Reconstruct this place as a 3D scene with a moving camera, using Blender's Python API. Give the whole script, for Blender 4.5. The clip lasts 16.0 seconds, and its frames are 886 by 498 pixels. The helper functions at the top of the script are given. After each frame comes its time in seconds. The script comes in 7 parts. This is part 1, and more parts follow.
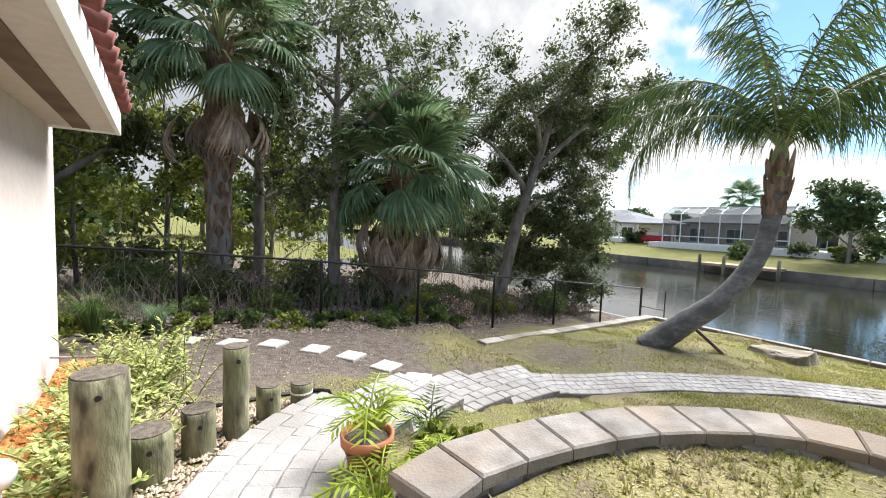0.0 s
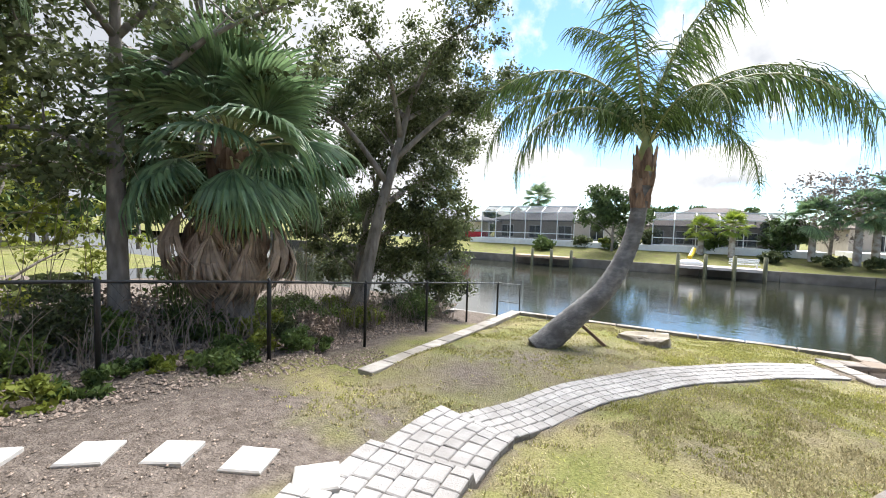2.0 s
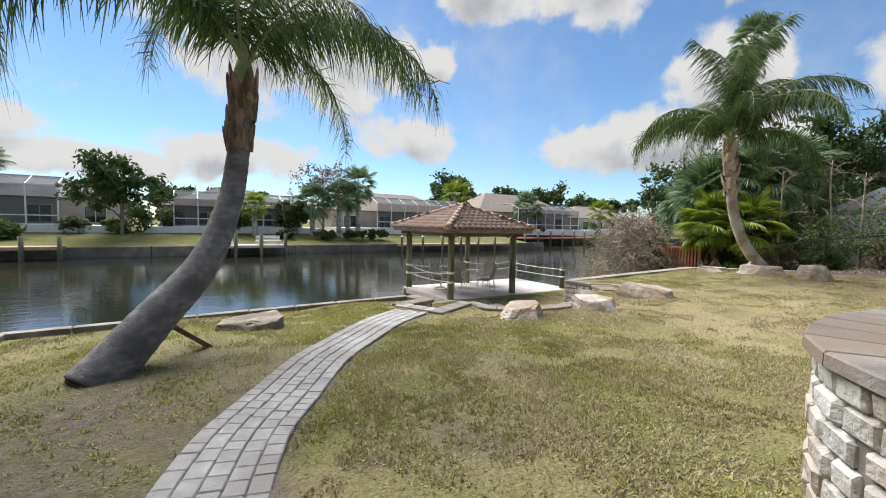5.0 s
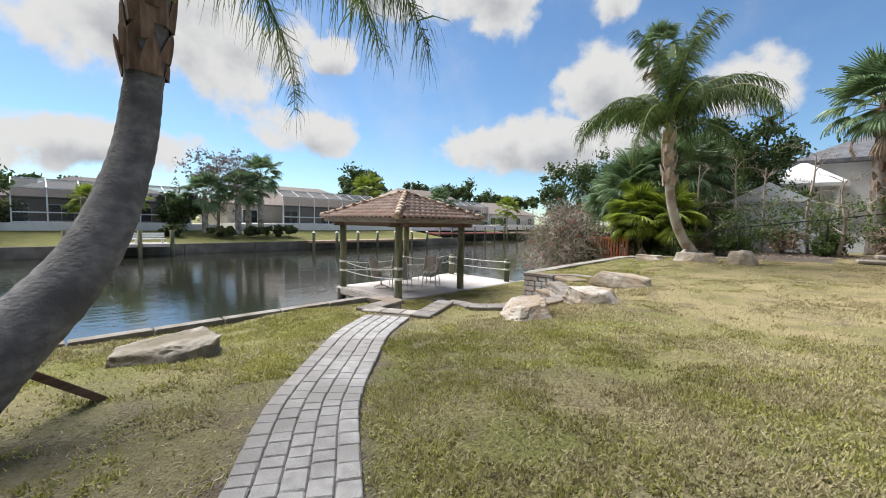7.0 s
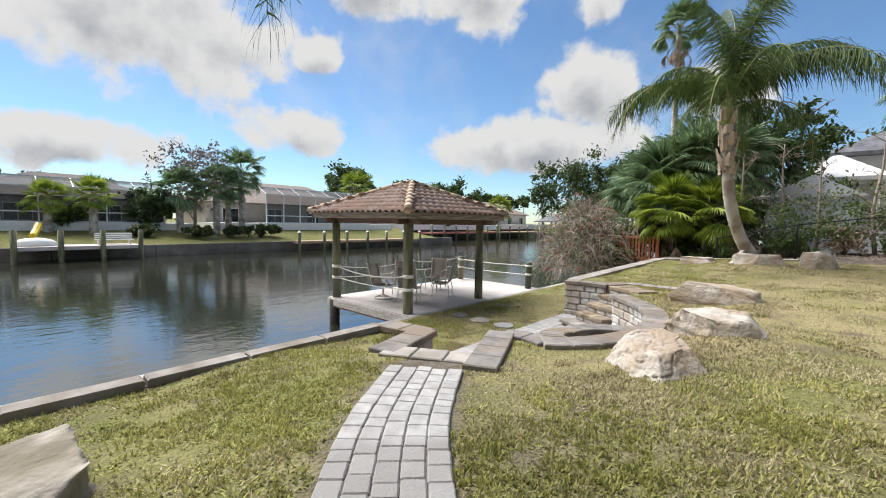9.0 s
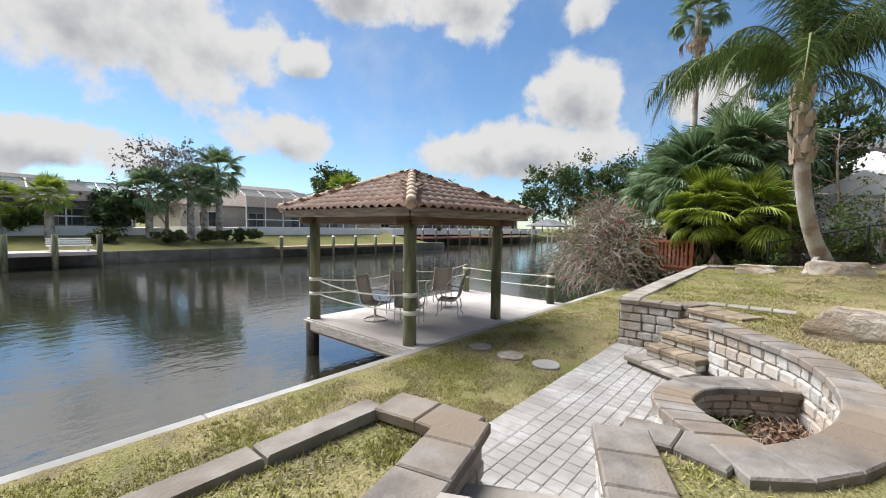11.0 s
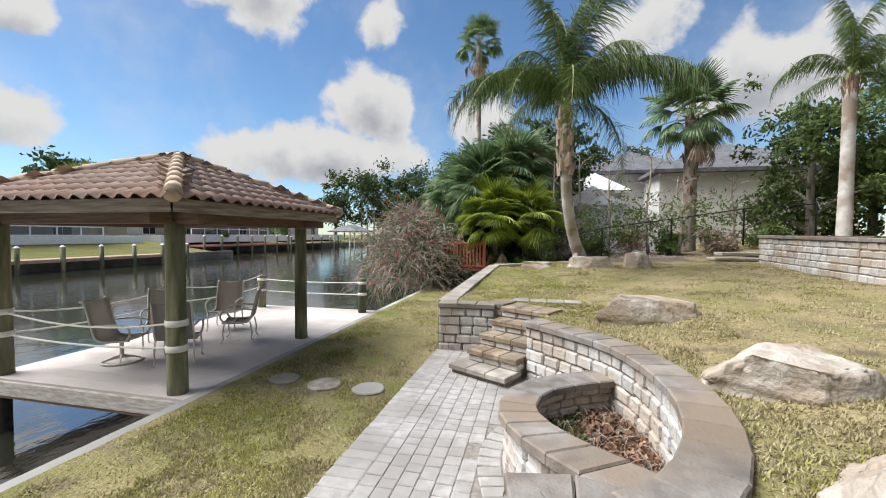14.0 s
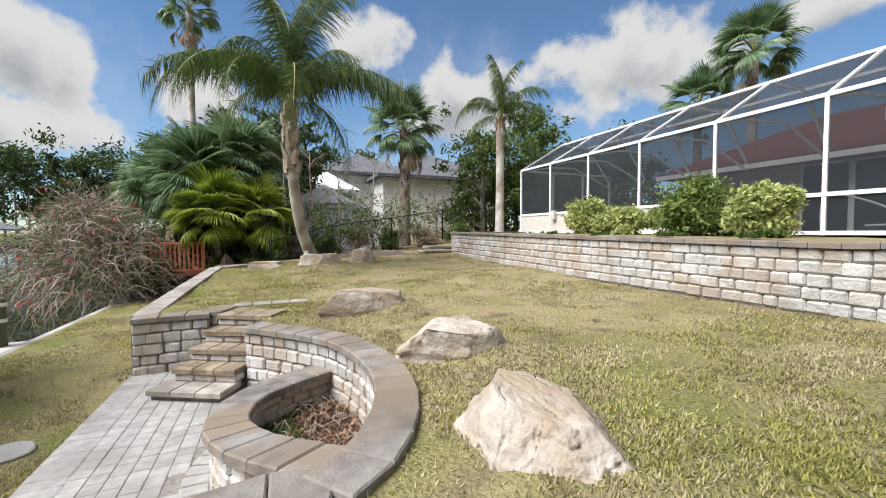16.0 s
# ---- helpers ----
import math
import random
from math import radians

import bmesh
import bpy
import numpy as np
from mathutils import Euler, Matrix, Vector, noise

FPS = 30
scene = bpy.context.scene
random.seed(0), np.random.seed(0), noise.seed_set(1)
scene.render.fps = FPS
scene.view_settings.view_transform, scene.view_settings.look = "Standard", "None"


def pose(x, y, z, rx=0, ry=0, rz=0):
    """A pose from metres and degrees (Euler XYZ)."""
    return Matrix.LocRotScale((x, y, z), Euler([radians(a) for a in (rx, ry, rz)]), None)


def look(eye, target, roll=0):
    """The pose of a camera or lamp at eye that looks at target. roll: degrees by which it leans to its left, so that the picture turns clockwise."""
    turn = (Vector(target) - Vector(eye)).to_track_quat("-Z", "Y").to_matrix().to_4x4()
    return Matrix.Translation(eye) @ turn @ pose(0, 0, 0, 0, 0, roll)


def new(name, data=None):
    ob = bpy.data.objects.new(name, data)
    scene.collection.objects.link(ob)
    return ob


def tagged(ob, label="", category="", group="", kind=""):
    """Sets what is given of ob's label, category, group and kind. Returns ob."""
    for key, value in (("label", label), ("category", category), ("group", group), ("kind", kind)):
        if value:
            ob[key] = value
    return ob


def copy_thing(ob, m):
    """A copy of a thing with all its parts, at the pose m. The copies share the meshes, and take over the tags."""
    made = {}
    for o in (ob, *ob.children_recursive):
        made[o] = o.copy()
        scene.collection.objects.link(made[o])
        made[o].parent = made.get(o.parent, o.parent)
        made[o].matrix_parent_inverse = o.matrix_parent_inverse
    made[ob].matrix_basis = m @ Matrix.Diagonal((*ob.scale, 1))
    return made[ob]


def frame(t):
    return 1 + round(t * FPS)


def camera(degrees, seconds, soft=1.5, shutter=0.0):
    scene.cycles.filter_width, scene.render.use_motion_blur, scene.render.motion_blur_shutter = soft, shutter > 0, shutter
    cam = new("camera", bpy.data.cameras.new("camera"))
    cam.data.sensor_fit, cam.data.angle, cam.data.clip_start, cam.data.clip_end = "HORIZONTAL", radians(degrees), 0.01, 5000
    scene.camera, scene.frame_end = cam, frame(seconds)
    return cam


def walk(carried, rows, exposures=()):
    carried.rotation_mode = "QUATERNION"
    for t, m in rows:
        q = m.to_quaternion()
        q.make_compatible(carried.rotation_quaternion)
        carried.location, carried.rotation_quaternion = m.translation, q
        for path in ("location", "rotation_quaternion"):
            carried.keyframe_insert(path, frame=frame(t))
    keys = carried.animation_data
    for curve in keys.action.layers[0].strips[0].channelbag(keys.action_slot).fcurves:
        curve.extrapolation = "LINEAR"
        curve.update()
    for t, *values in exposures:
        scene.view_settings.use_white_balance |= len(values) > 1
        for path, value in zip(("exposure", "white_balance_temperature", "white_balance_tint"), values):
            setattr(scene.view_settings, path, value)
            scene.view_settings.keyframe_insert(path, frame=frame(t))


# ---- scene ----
cam = camera(95.4, 16.0, soft=1.0)
METRES, EYE, TILT, LEAN, TURN = 13.8, 3.33, 0.0, 0.0, -35.4
ROWS = [
    (0.0, 0.0, 0.0, 0.0, 0.15, -3.94, -2.17),
    (0.5, -0.0146, 0.0409, -0.0028, 2.53, -3.89, -2.26),
    (1.0, -0.0311, 0.0785, -0.004, -0.55, -3.78, -2.24),
    (1.5, -0.0447, 0.1149, -0.0059, -10.15, -3.51, -2.05),
    (2.0, -0.0479, 0.1455, -0.0084, -24.47, -3.31, -1.74),
    (2.5, -0.0519, 0.177, -0.0161, -40.4, -3.35, -1.5),
    (3.0, -0.0455, 0.2075, -0.0194, -54.45, -3.45, -1.38),
    (3.5, -0.0353, 0.2359, -0.0262, -65.58, -3.55, -1.24),
    (4.0, -0.0168, 0.2627, -0.0327, -74.24, -3.61, -1.25),
    (4.5, 0.0034, 0.2923, -0.0409, -81.25, -3.63, -1.28),
    (7.0, 0.1468, 0.4164, -0.0683, -100.33, -3.79, -1.08),
    (7.5, 0.1876, 0.4275, -0.0729, -101.8, -3.88, -1.03),
    (8.0, 0.2355, 0.4361, -0.0736, -102.25, -3.92, -1.03),
    (8.5, 0.2867, 0.4394, -0.0745, -102.26, -3.89, -1.02),
    (9.0, 0.3382, 0.4429, -0.0763, -102.19, -3.8, -0.99),
    (11.5, 0.5591, 0.4304, -0.0853, -104.92, -2.72, -0.88),
    (12.0, 0.5842, 0.4224, -0.0863, -106.68, -2.39, -0.81),
    (12.5, 0.5969, 0.4148, -0.0883, -110.41, -2.12, -0.73),
    (13.0, 0.6021, 0.413, -0.0894, -116.22, -1.95, -0.67),
    (13.5, 0.6023, 0.4132, -0.0903, -123.45, -1.88, -0.5),
    (14.0, 0.5992, 0.414, -0.0897, -131.51, -1.93, -0.38),
    (14.5, 0.5961, 0.4132, -0.0891, -139.99, -2.04, -0.19),
    (15.0, 0.5917, 0.413, -0.0883, -148.88, -2.16, -0.03),
    (15.5, 0.5861, 0.4122, -0.0875, -158.06, -2.25, 0.1),
    (16.0, 0.5788, 0.4124, -0.0865, -167.4, -2.36, 0.19),
]
walk(cam, [(t, pose(0, 0, EYE, TILT, LEAN, TURN) @ pose(METRES * x, METRES * y, METRES * z, 90 + pitch, roll, yaw)) for t, x, y, z, yaw, pitch, roll in ROWS],
     exposures=[(0.0, 1.82), (1.5, 2.05), (2.0, 2.05), (2.5, 1.82), (3.0, 1.48), (3.5, 1.28), (4.5, 1.2), (7.0, 1.22), (12.5, 1.2), (16.0, 1.14)])

# ---- world, sun ----
SUN_AZ, SUN_EL = radians(82), radians(53)
world = bpy.data.worlds.new("world")
scene.world = world
world.use_nodes = True


def world_nodes():
    nt = world.node_tree
    nt.nodes.clear()
    out = nt.nodes.new("ShaderNodeOutputWorld")
    bg = nt.nodes.new("ShaderNodeBackground")
    bg.inputs["Strength"].default_value = 0.071
    sky = nt.nodes.new("ShaderNodeTexSky")
    sky.sky_type, sky.sun_disc = "NISHITA", False
    sky.sun_elevation, sky.sun_rotation = SUN_EL, SUN_AZ
    sky.air_density, sky.dust_density, sky.ozone_density = 1.0, 0.1, 4.0
    co = nt.nodes.new("ShaderNodeTexCoord")

    def noise_tex(scale, detail, rough, shift, src):
        mp = nt.nodes.new("ShaderNodeMapping")
        mp.inputs["Location"].default_value = shift
        nt.links.new(src, mp.inputs[0])
        n = nt.nodes.new("ShaderNodeTexNoise")
        n.inputs["Scale"].default_value, n.inputs["Detail"].default_value = scale, detail
        n.inputs["Roughness"].default_value = rough
        nt.links.new(mp.outputs[0], n.inputs["Vector"])
        return n.outputs["Fac"]

    def ramp(sock, a, b, ca=(0, 0, 0, 1), cb=(1, 1, 1, 1)):
        r = nt.nodes.new("ShaderNodeValToRGB")
        r.color_ramp.interpolation = "EASE"
        r.color_ramp.elements[0].position, r.color_ramp.elements[1].position = a, b
        r.color_ramp.elements[0].color, r.color_ramp.elements[1].color = ca, cb
        nt.links.new(sock, r.inputs[0])
        return r.outputs[0]
    def math_node(op, a, b, clamp=False):
        x = nt.nodes.new("ShaderNodeMath")
        x.operation, x.use_clamp = op, clamp
        for k, v in enumerate((a, b)):
            if isinstance(v, (int, float)):
                x.inputs[k].default_value = v
            else:
                nt.links.new(v, x.inputs[k])
        return x.outputs[0]

    def vec_node(op, a, b=None):
        x = nt.nodes.new("ShaderNodeVectorMath")
        x.operation = op
        for k, v in enumerate((a, b)):
            if v is None:
                continue
            if isinstance(v, (tuple, Vector)):
                x.inputs[k].default_value = tuple(v)
            else:
                nt.links.new(v, x.inputs[k])
        return x.outputs["Value"] if op in ("DOT_PRODUCT", "LENGTH") else x.outputs[0]

    def density(way):
        """How deep inside a cloud a direction lies: heaps of cumulus, and loose cloud over the rest of the sky."""
        best = None
        for az, el, rx, ry in HEAPS:
            az, el = radians(az), radians(el)
            east = Vector((math.cos(az), -math.sin(az), 0)) / math.sin(radians(rx))
            up = Vector((-math.sin(az) * math.sin(el), -math.cos(az) * math.sin(el), math.cos(el))) / math.sin(radians(ry))
            c = nt.nodes.new("ShaderNodeCombineXYZ")
            nt.links.new(vec_node("DOT_PRODUCT", way, east), c.inputs[0])
            nt.links.new(vec_node("DOT_PRODUCT", way, up), c.inputs[1])
            d = math_node("SUBTRACT", 1.0, vec_node("LENGTH", c.outputs[0]))
            best = d if best is None else math_node("MAXIMUM", best, d)
        sp = nt.nodes.new("ShaderNodeSeparateXYZ")
        nt.links.new(way, sp.inputs[0])
        veil = math_node("ADD", math_node("MULTIPLY", sp.outputs["Y"], 1.9), -0.5)
        high = math_node("ADD", math_node("MULTIPLY", sp.outputs["Z"], 1.2), -0.95)
        best = math_node("MAXIMUM", best, math_node("MAXIMUM", veil, high))
        n1 = noise_tex(4.5, 3, 0.5, (3.1, 0.7, 0.4), way)
        n2 = noise_tex(13.0, 9, 0.55, (1.1, 2.7, 0.9), way)
        lump = math_node("ADD", math_node("MULTIPLY", math_node("SUBTRACT", n1, 0.5), 1.1), math_node("MULTIPLY", math_node("SUBTRACT", n2, 0.5), 1.5))
        return math_node("ADD", best, lump)
    here = density(co.outputs["Generated"])
    over = density(vec_node("ADD", co.outputs["Generated"], (0.0, 0.0, 0.035)))
    wisp = math_node("MULTIPLY", ramp(noise_tex(3.2, 8, 0.62, (5.2, 1.3, 2.2), co.outputs["Generated"]), 0.45, 0.8), 0.34)
    big = math_node("MAXIMUM", ramp(here, -0.06, 0.42), wisp)
    lit = math_node("MULTIPLY", math_node("SUBTRACT", here, over), 0.6)
    thick = math_node("MULTIPLY", math_node("MAXIMUM", math_node("SUBTRACT", here, 0.3), 0.0), -0.6)
    shade = ramp(math_node("ADD", math_node("ADD", lit, thick), 0.74), 0.15, 0.75, (2.5, 2.62, 2.85, 1), (4.65, 4.65, 4.62, 1))
    tint = nt.nodes.new("ShaderNodeVectorMath")
    tint.operation = "MULTIPLY"
    tint.inputs[1].default_value = (0.77, 0.87, 0.905)
    nt.links.new(sky.outputs[0], tint.inputs[0])
    mix = nt.nodes.new("ShaderNodeMix")
    mix.data_type = "RGBA"
    nt.links.new(big, mix.inputs["Factor"])
    nt.links.new(tint.outputs[0], mix.inputs["A"])
    nt.links.new(shade, mix.inputs["B"])
    nt.links.new(mix.outputs["Result"], bg.inputs["Color"])
    nt.links.new(bg.outputs[0], out.inputs[0])


# cumulus heaps: azimuth, elevation, half width and half height in degrees
HEAPS = [(101, 37, 24, 12), (103, 21, 16, 9), (120, 20.5, 3.5, 2.5), (118, 11.5, 9, 4), (95, 8, 11, 3.2), (127, 29, 7, 4), (143, 29, 7, 5), (157, 17.5, 6, 6), (158, 27, 3.5, 4),
         (150, 10.5, 18, 4), (172, 15, 5, 5), (-132, 20, 12, 6), (-156, 17, 10, 6), (-168, 25, 7, 4), (-114, 22, 6, 3), (73, 9, 6, 2.6), (82, 6, 14, 2.6)]
world_nodes()
lamp = bpy.data.lights.new("sun", "SUN")
lamp.energy, lamp.angle, lamp.color = 3.75, radians(46), (0.99, 0.985, 0.98)
sun = new("sun", lamp)
sun_dir = Vector((math.sin(SUN_AZ) * math.cos(SUN_EL), math.cos(SUN_AZ) * math.cos(SUN_EL), math.sin(SUN_EL)))
sun.matrix_world = look(tuple(sun_dir * 100), (0, 0, 0))

# ---- materials ----


def mat(name, c1, c2=None, scale=4.0, rough=0.8, metal=0.0, bump=0.0, bscale=None, c3=None, s3=0.6, vary=0.0,
        island=0.0, trans=0.0, stretch=(1, 1, 1), spec=0.3):
    """Two colours mixed by fine noise, a third by broad noise; brightness varied by object or by island."""
    m = bpy.data.materials.new(name)
    m.use_nodes = True
    nt = m.node_tree
    b = nt.nodes["Principled BSDF"]
    b.inputs["Roughness"].default_value, b.inputs["Metallic"].default_value = rough, metal
    b.inputs["Specular IOR Level"].default_value = spec
    co = nt.nodes.new("ShaderNodeTexCoord")
    mp = nt.nodes.new("ShaderNodeMapping")
    mp.inputs["Scale"].default_value = stretch
    geo = nt.nodes.new("ShaderNodeNewGeometry")
    nt.links.new(geo.outputs["Position"], mp.inputs[0])

    def fac(sc, det, lo=0.35, hi=0.65):
        n = nt.nodes.new("ShaderNodeTexNoise")
        n.inputs["Scale"].default_value, n.inputs["Detail"].default_value = sc, det
        nt.links.new(mp.outputs[0], n.inputs["Vector"])
        r = nt.nodes.new("ShaderNodeMapRange")
        r.inputs["From Min"].default_value, r.inputs["From Max"].default_value = lo, hi
        nt.links.new(n.outputs["Fac"], r.inputs["Value"])
        return r.outputs[0], n.outputs["Fac"]

    def blend(f, a, bb):
        x = nt.nodes.new("ShaderNodeMix")
        x.data_type = "RGBA"
        nt.links.new(f, x.inputs["Factor"])
        for key, v in (("A", a), ("B", bb)):
            if isinstance(v, tuple):
                x.inputs[key].default_value = (*v, 1)
            else:
                nt.links.new(v, x.inputs[key])
        return x.outputs["Result"]
    f1, raw = fac(scale, 6)
    col = blend(f1, c1, c2 or c1)
    if c3:
        col = blend(fac(s3, 3, 0.42, 0.62)[0], col, c3)
    if vary or island:
        r = nt.nodes.new("ShaderNodeMapRange")
        k = vary or island
        r.inputs["To Min"].default_value, r.inputs["To Max"].default_value = 1 - k, 1 + k
        if vary:
            oi = nt.nodes.new("ShaderNodeObjectInfo")
            nt.links.new(oi.outputs["Random"], r.inputs["Value"])
        else:
            nt.links.new(geo.outputs["Random Per Island"], r.inputs["Value"])
        mul = nt.nodes.new("ShaderNodeVectorMath")
        mul.operation = "SCALE"
        nt.links.new(col, mul.inputs[0])
        nt.links.new(r.outputs[0], mul.inputs["Scale"])
        col = mul.outputs[0]
    nt.links.new(col, b.inputs["Base Color"])
    if bump:
        n = nt.nodes.new("ShaderNodeTexNoise")
        n.inputs["Scale"].default_value, n.inputs["Detail"].default_value = bscale or scale * 3, 8
        nt.links.new(mp.outputs[0], n.inputs["Vector"])
        bp = nt.nodes.new("ShaderNodeBump")
        bp.inputs["Strength"].default_value, bp.inputs["Distance"].default_value = bump, 0.02
        nt.links.new(n.outputs["Fac"], bp.inputs["Height"])
        nt.links.new(bp.outputs[0], b.inputs["Normal"])
    if trans:
        t = nt.nodes.new("ShaderNodeBsdfTranslucent")
        nt.links.new(col, t.inputs["Color"])
        x = nt.nodes.new("ShaderNodeMixShader")
        x.inputs[0].default_value = trans
        nt.links.new(b.outputs[0], x.inputs[1])
        nt.links.new(t.outputs[0], x.inputs[2])
        nt.links.new(x.outputs[0], nt.nodes["Material Output"].inputs["Surface"])
    return m


M_PAVER = mat("grey paver", (0.275, 0.26, 0.245), (0.375, 0.355, 0.335), 9, 0.9, bump=0.45, bscale=60, c3=(0.25, 0.232, 0.215), s3=1.3, vary=0.08)
M_JOINT = mat("sand joint", (0.16, 0.145, 0.125), (0.25, 0.225, 0.20), 25, 1.0)
M_BLOCK = mat("tumbled block", (0.36, 0.34, 0.315), (0.50, 0.48, 0.455), 8, 0.95, bump=0.9, bscale=26, c3=(0.36, 0.30, 0.245), s3=1.8, vary=0.13)
M_BLOCKJ = mat("block joint", (0.15, 0.132, 0.115), (0.23, 0.205, 0.18), 15, 1.0)
M_CAP = mat("cap stone", (0.13, 0.114, 0.102), (0.235, 0.215, 0.195), 5, 0.9, bump=0.4, bscale=50, c3=(0.20, 0.155, 0.115), s3=1.2, vary=0.14)
M_CAPPALE = mat("pale cap stone", (0.25, 0.225, 0.195), (0.38, 0.345, 0.305), 5, 0.9, bump=0.4, bscale=50, c3=(0.22, 0.195, 0.165), s3=1.2, vary=0.12)
M_COPING = mat("stained coping", (0.20, 0.175, 0.15), (0.31, 0.28, 0.25), 4, 0.9, bump=0.4, bscale=40, c3=(0.15, 0.125, 0.10), s3=1.4, vary=0.1)
M_CONC = mat("concrete", (0.29, 0.28, 0.265), (0.39, 0.375, 0.35), 3, 0.9, bump=0.3, bscale=40, c3=(0.24, 0.23, 0.215), s3=0.8)
M_DECK = mat("dock decking", (0.44, 0.39, 0.36), (0.52, 0.47, 0.44), 2.5, 0.85, bump=0.2, bscale=30, c3=(0.40, 0.36, 0.33), s3=0.6, vary=0.04)
M_WOODP = mat("painted timber", (0.46, 0.43, 0.39), (0.30, 0.26, 0.22), 6, 0.8, bump=0.4, stretch=(1, 1, 6))
M_POST = mat("green treated post", (0.10, 0.105, 0.05), (0.27, 0.25, 0.155), 9, 0.85, bump=0.5, bscale=22, stretch=(1, 1, 0.16), c3=(0.07, 0.075, 0.05), s3=2.5)
M_POSTDARK = mat("wet piling", (0.02, 0.018, 0.015), (0.04, 0.035, 0.03), 8, 0.9)
M_BEAM = mat("brown beam", (0.10, 0.065, 0.045), (0.17, 0.11, 0.075), 8, 0.8, bump=0.4, stretch=(0.3, 0.3, 4))
M_FASCIA = mat("weathered fascia", (0.31, 0.265, 0.22), (0.15, 0.115, 0.085), 5, 0.8, bump=0.4, stretch=(0.4, 0.4, 5))
M_TILE = mat("roof tile", (0.28, 0.20, 0.165), (0.39, 0.295, 0.245), 6, 0.85, bump=0.3, bscale=40, c3=(0.32, 0.21, 0.16), s3=1.4, vary=0.14)
M_HIP = mat("hip tile", (0.36, 0.27, 0.19), (0.46, 0.35, 0.26), 6, 0.85, bump=0.3, bscale=40, vary=0.08)
M_ROPE = mat("white rope", (0.75, 0.73, 0.66), (0.6, 0.58, 0.5), 60, 0.9)
M_WHITE = mat("white paint", (0.78, 0.77, 0.75), (0.70, 0.69, 0.67), 3, 0.5)
M_ROCK = mat("tan boulder", (0.31, 0.262, 0.212), (0.50, 0.455, 0.40), 5.5, 0.95, bump=1.0, bscale=22, c3=(0.32, 0.25, 0.18), s3=2.2)
M_ROCKG = mat("grey boulder", (0.20, 0.17, 0.135), (0.40, 0.36, 0.305), 6, 0.95, bump=1.0, bscale=20, c3=(0.16, 0.135, 0.095), s3=1.9)
M_STUCCO = mat("pink beige stucco", (0.54, 0.475, 0.435), (0.59, 0.525, 0.48), 12, 0.95, bump=0.5, bscale=120)
M_GREYWALL = mat("pale stucco", (0.50, 0.47, 0.43), (0.55, 0.52, 0.48), 6, 0.95, bump=0.3, bscale=80)
M_METALB = mat("black coated metal", (0.012, 0.012, 0.013), (0.02, 0.02, 0.02), 10, 0.45)
M_FRAMEW = mat("white aluminium", (0.78, 0.79, 0.80), (0.72, 0.73, 0.74), 2, 0.4)
M_BARKG = mat("grey palm bark", (0.12, 0.115, 0.114), (0.225, 0.215, 0.208), 9, 0.95, bump=0.9, bscale=30, c3=(0.10, 0.096, 0.094), s3=2.2, stretch=(1, 1, 1.5))
M_BARKP = mat("pale palm bark", (0.40, 0.37, 0.34), (0.55, 0.52, 0.48), 5, 0.95, bump=0.6, bscale=18, c3=(0.25, 0.20, 0.16), s3=2.5)
M_BOOT = mat("palm boot fibre", (0.10, 0.06, 0.04), (0.24, 0.16, 0.11), 12, 0.95, bump=0.6, stretch=(1, 1, 0.3), vary=0.25)
M_BOOTP = mat("pale palm boots", (0.27, 0.20, 0.14), (0.46, 0.37, 0.28), 10, 0.95, bump=0.6, stretch=(1, 1, 0.3), vary=0.2)
M_TREAD = mat("stained step stone", (0.13, 0.095, 0.06), (0.29, 0.235, 0.17), 6, 0.9, bump=0.5, bscale=40, c3=(0.19, 0.15, 0.11), s3=2.0, vary=0.15)
M_BARK = mat("oak bark", (0.14, 0.12, 0.10), (0.27, 0.24, 0.21), 7, 0.95, bump=0.8, bscale=22, stretch=(1, 1, 0.35))
M_TWIG = mat("dry twig", (0.24, 0.19, 0.155), (0.38, 0.32, 0.27), 5, 0.95)
M_STALK = mat("frond stalk", (0.16, 0.20, 0.07), (0.30, 0.27, 0.11), 4, 0.6)
M_QUEEN = mat("queen palm leaf", (0.052, 0.085, 0.022), (0.105, 0.15, 0.042), 3, 0.6, island=0.45, trans=0.28, spec=0.2)
M_SABAL = mat("fan palm leaf", (0.105, 0.175, 0.08), (0.20, 0.285, 0.135), 3, 0.45, island=0.35, trans=0.3, spec=0.5)
M_SABALY = mat("bright fan palm leaf", (0.16, 0.235, 0.03), (0.34, 0.40, 0.06), 2, 0.5, island=0.3, trans=0.3)
M_DEAD = mat("dead frond", (0.26, 0.19, 0.14), (0.40, 0.31, 0.24), 5, 0.95, island=0.3)
M_OAK = mat("dark oak leaf", (0.055, 0.07, 0.028), (0.11, 0.13, 0.052), 2, 0.6, island=0.45, trans=0.38)
M_LEAF = mat("green leaf", (0.065, 0.105, 0.028), (0.125, 0.17, 0.05), 2, 0.6, island=0.4, trans=0.38)
M_LEAFB = mat("bright green leaf", (0.10, 0.15, 0.03), (0.19, 0.24, 0.06), 2, 0.6, island=0.4, trans=0.3)
M_LEAFY = mat("yellow green leaf", (0.12, 0.16, 0.02), (0.25, 0.27, 0.05), 2, 0.6, island=0.35, trans=0.35)
M_PINE = mat("far foliage", (0.045, 0.075, 0.025), (0.085, 0.12, 0.04), 0.8, 0.8, island=0.35, trans=0.2)
M_GREYLEAF = mat("grey winter twig", (0.22, 0.19, 0.17), (0.33, 0.28, 0.25), 2, 0.9, island=0.3)
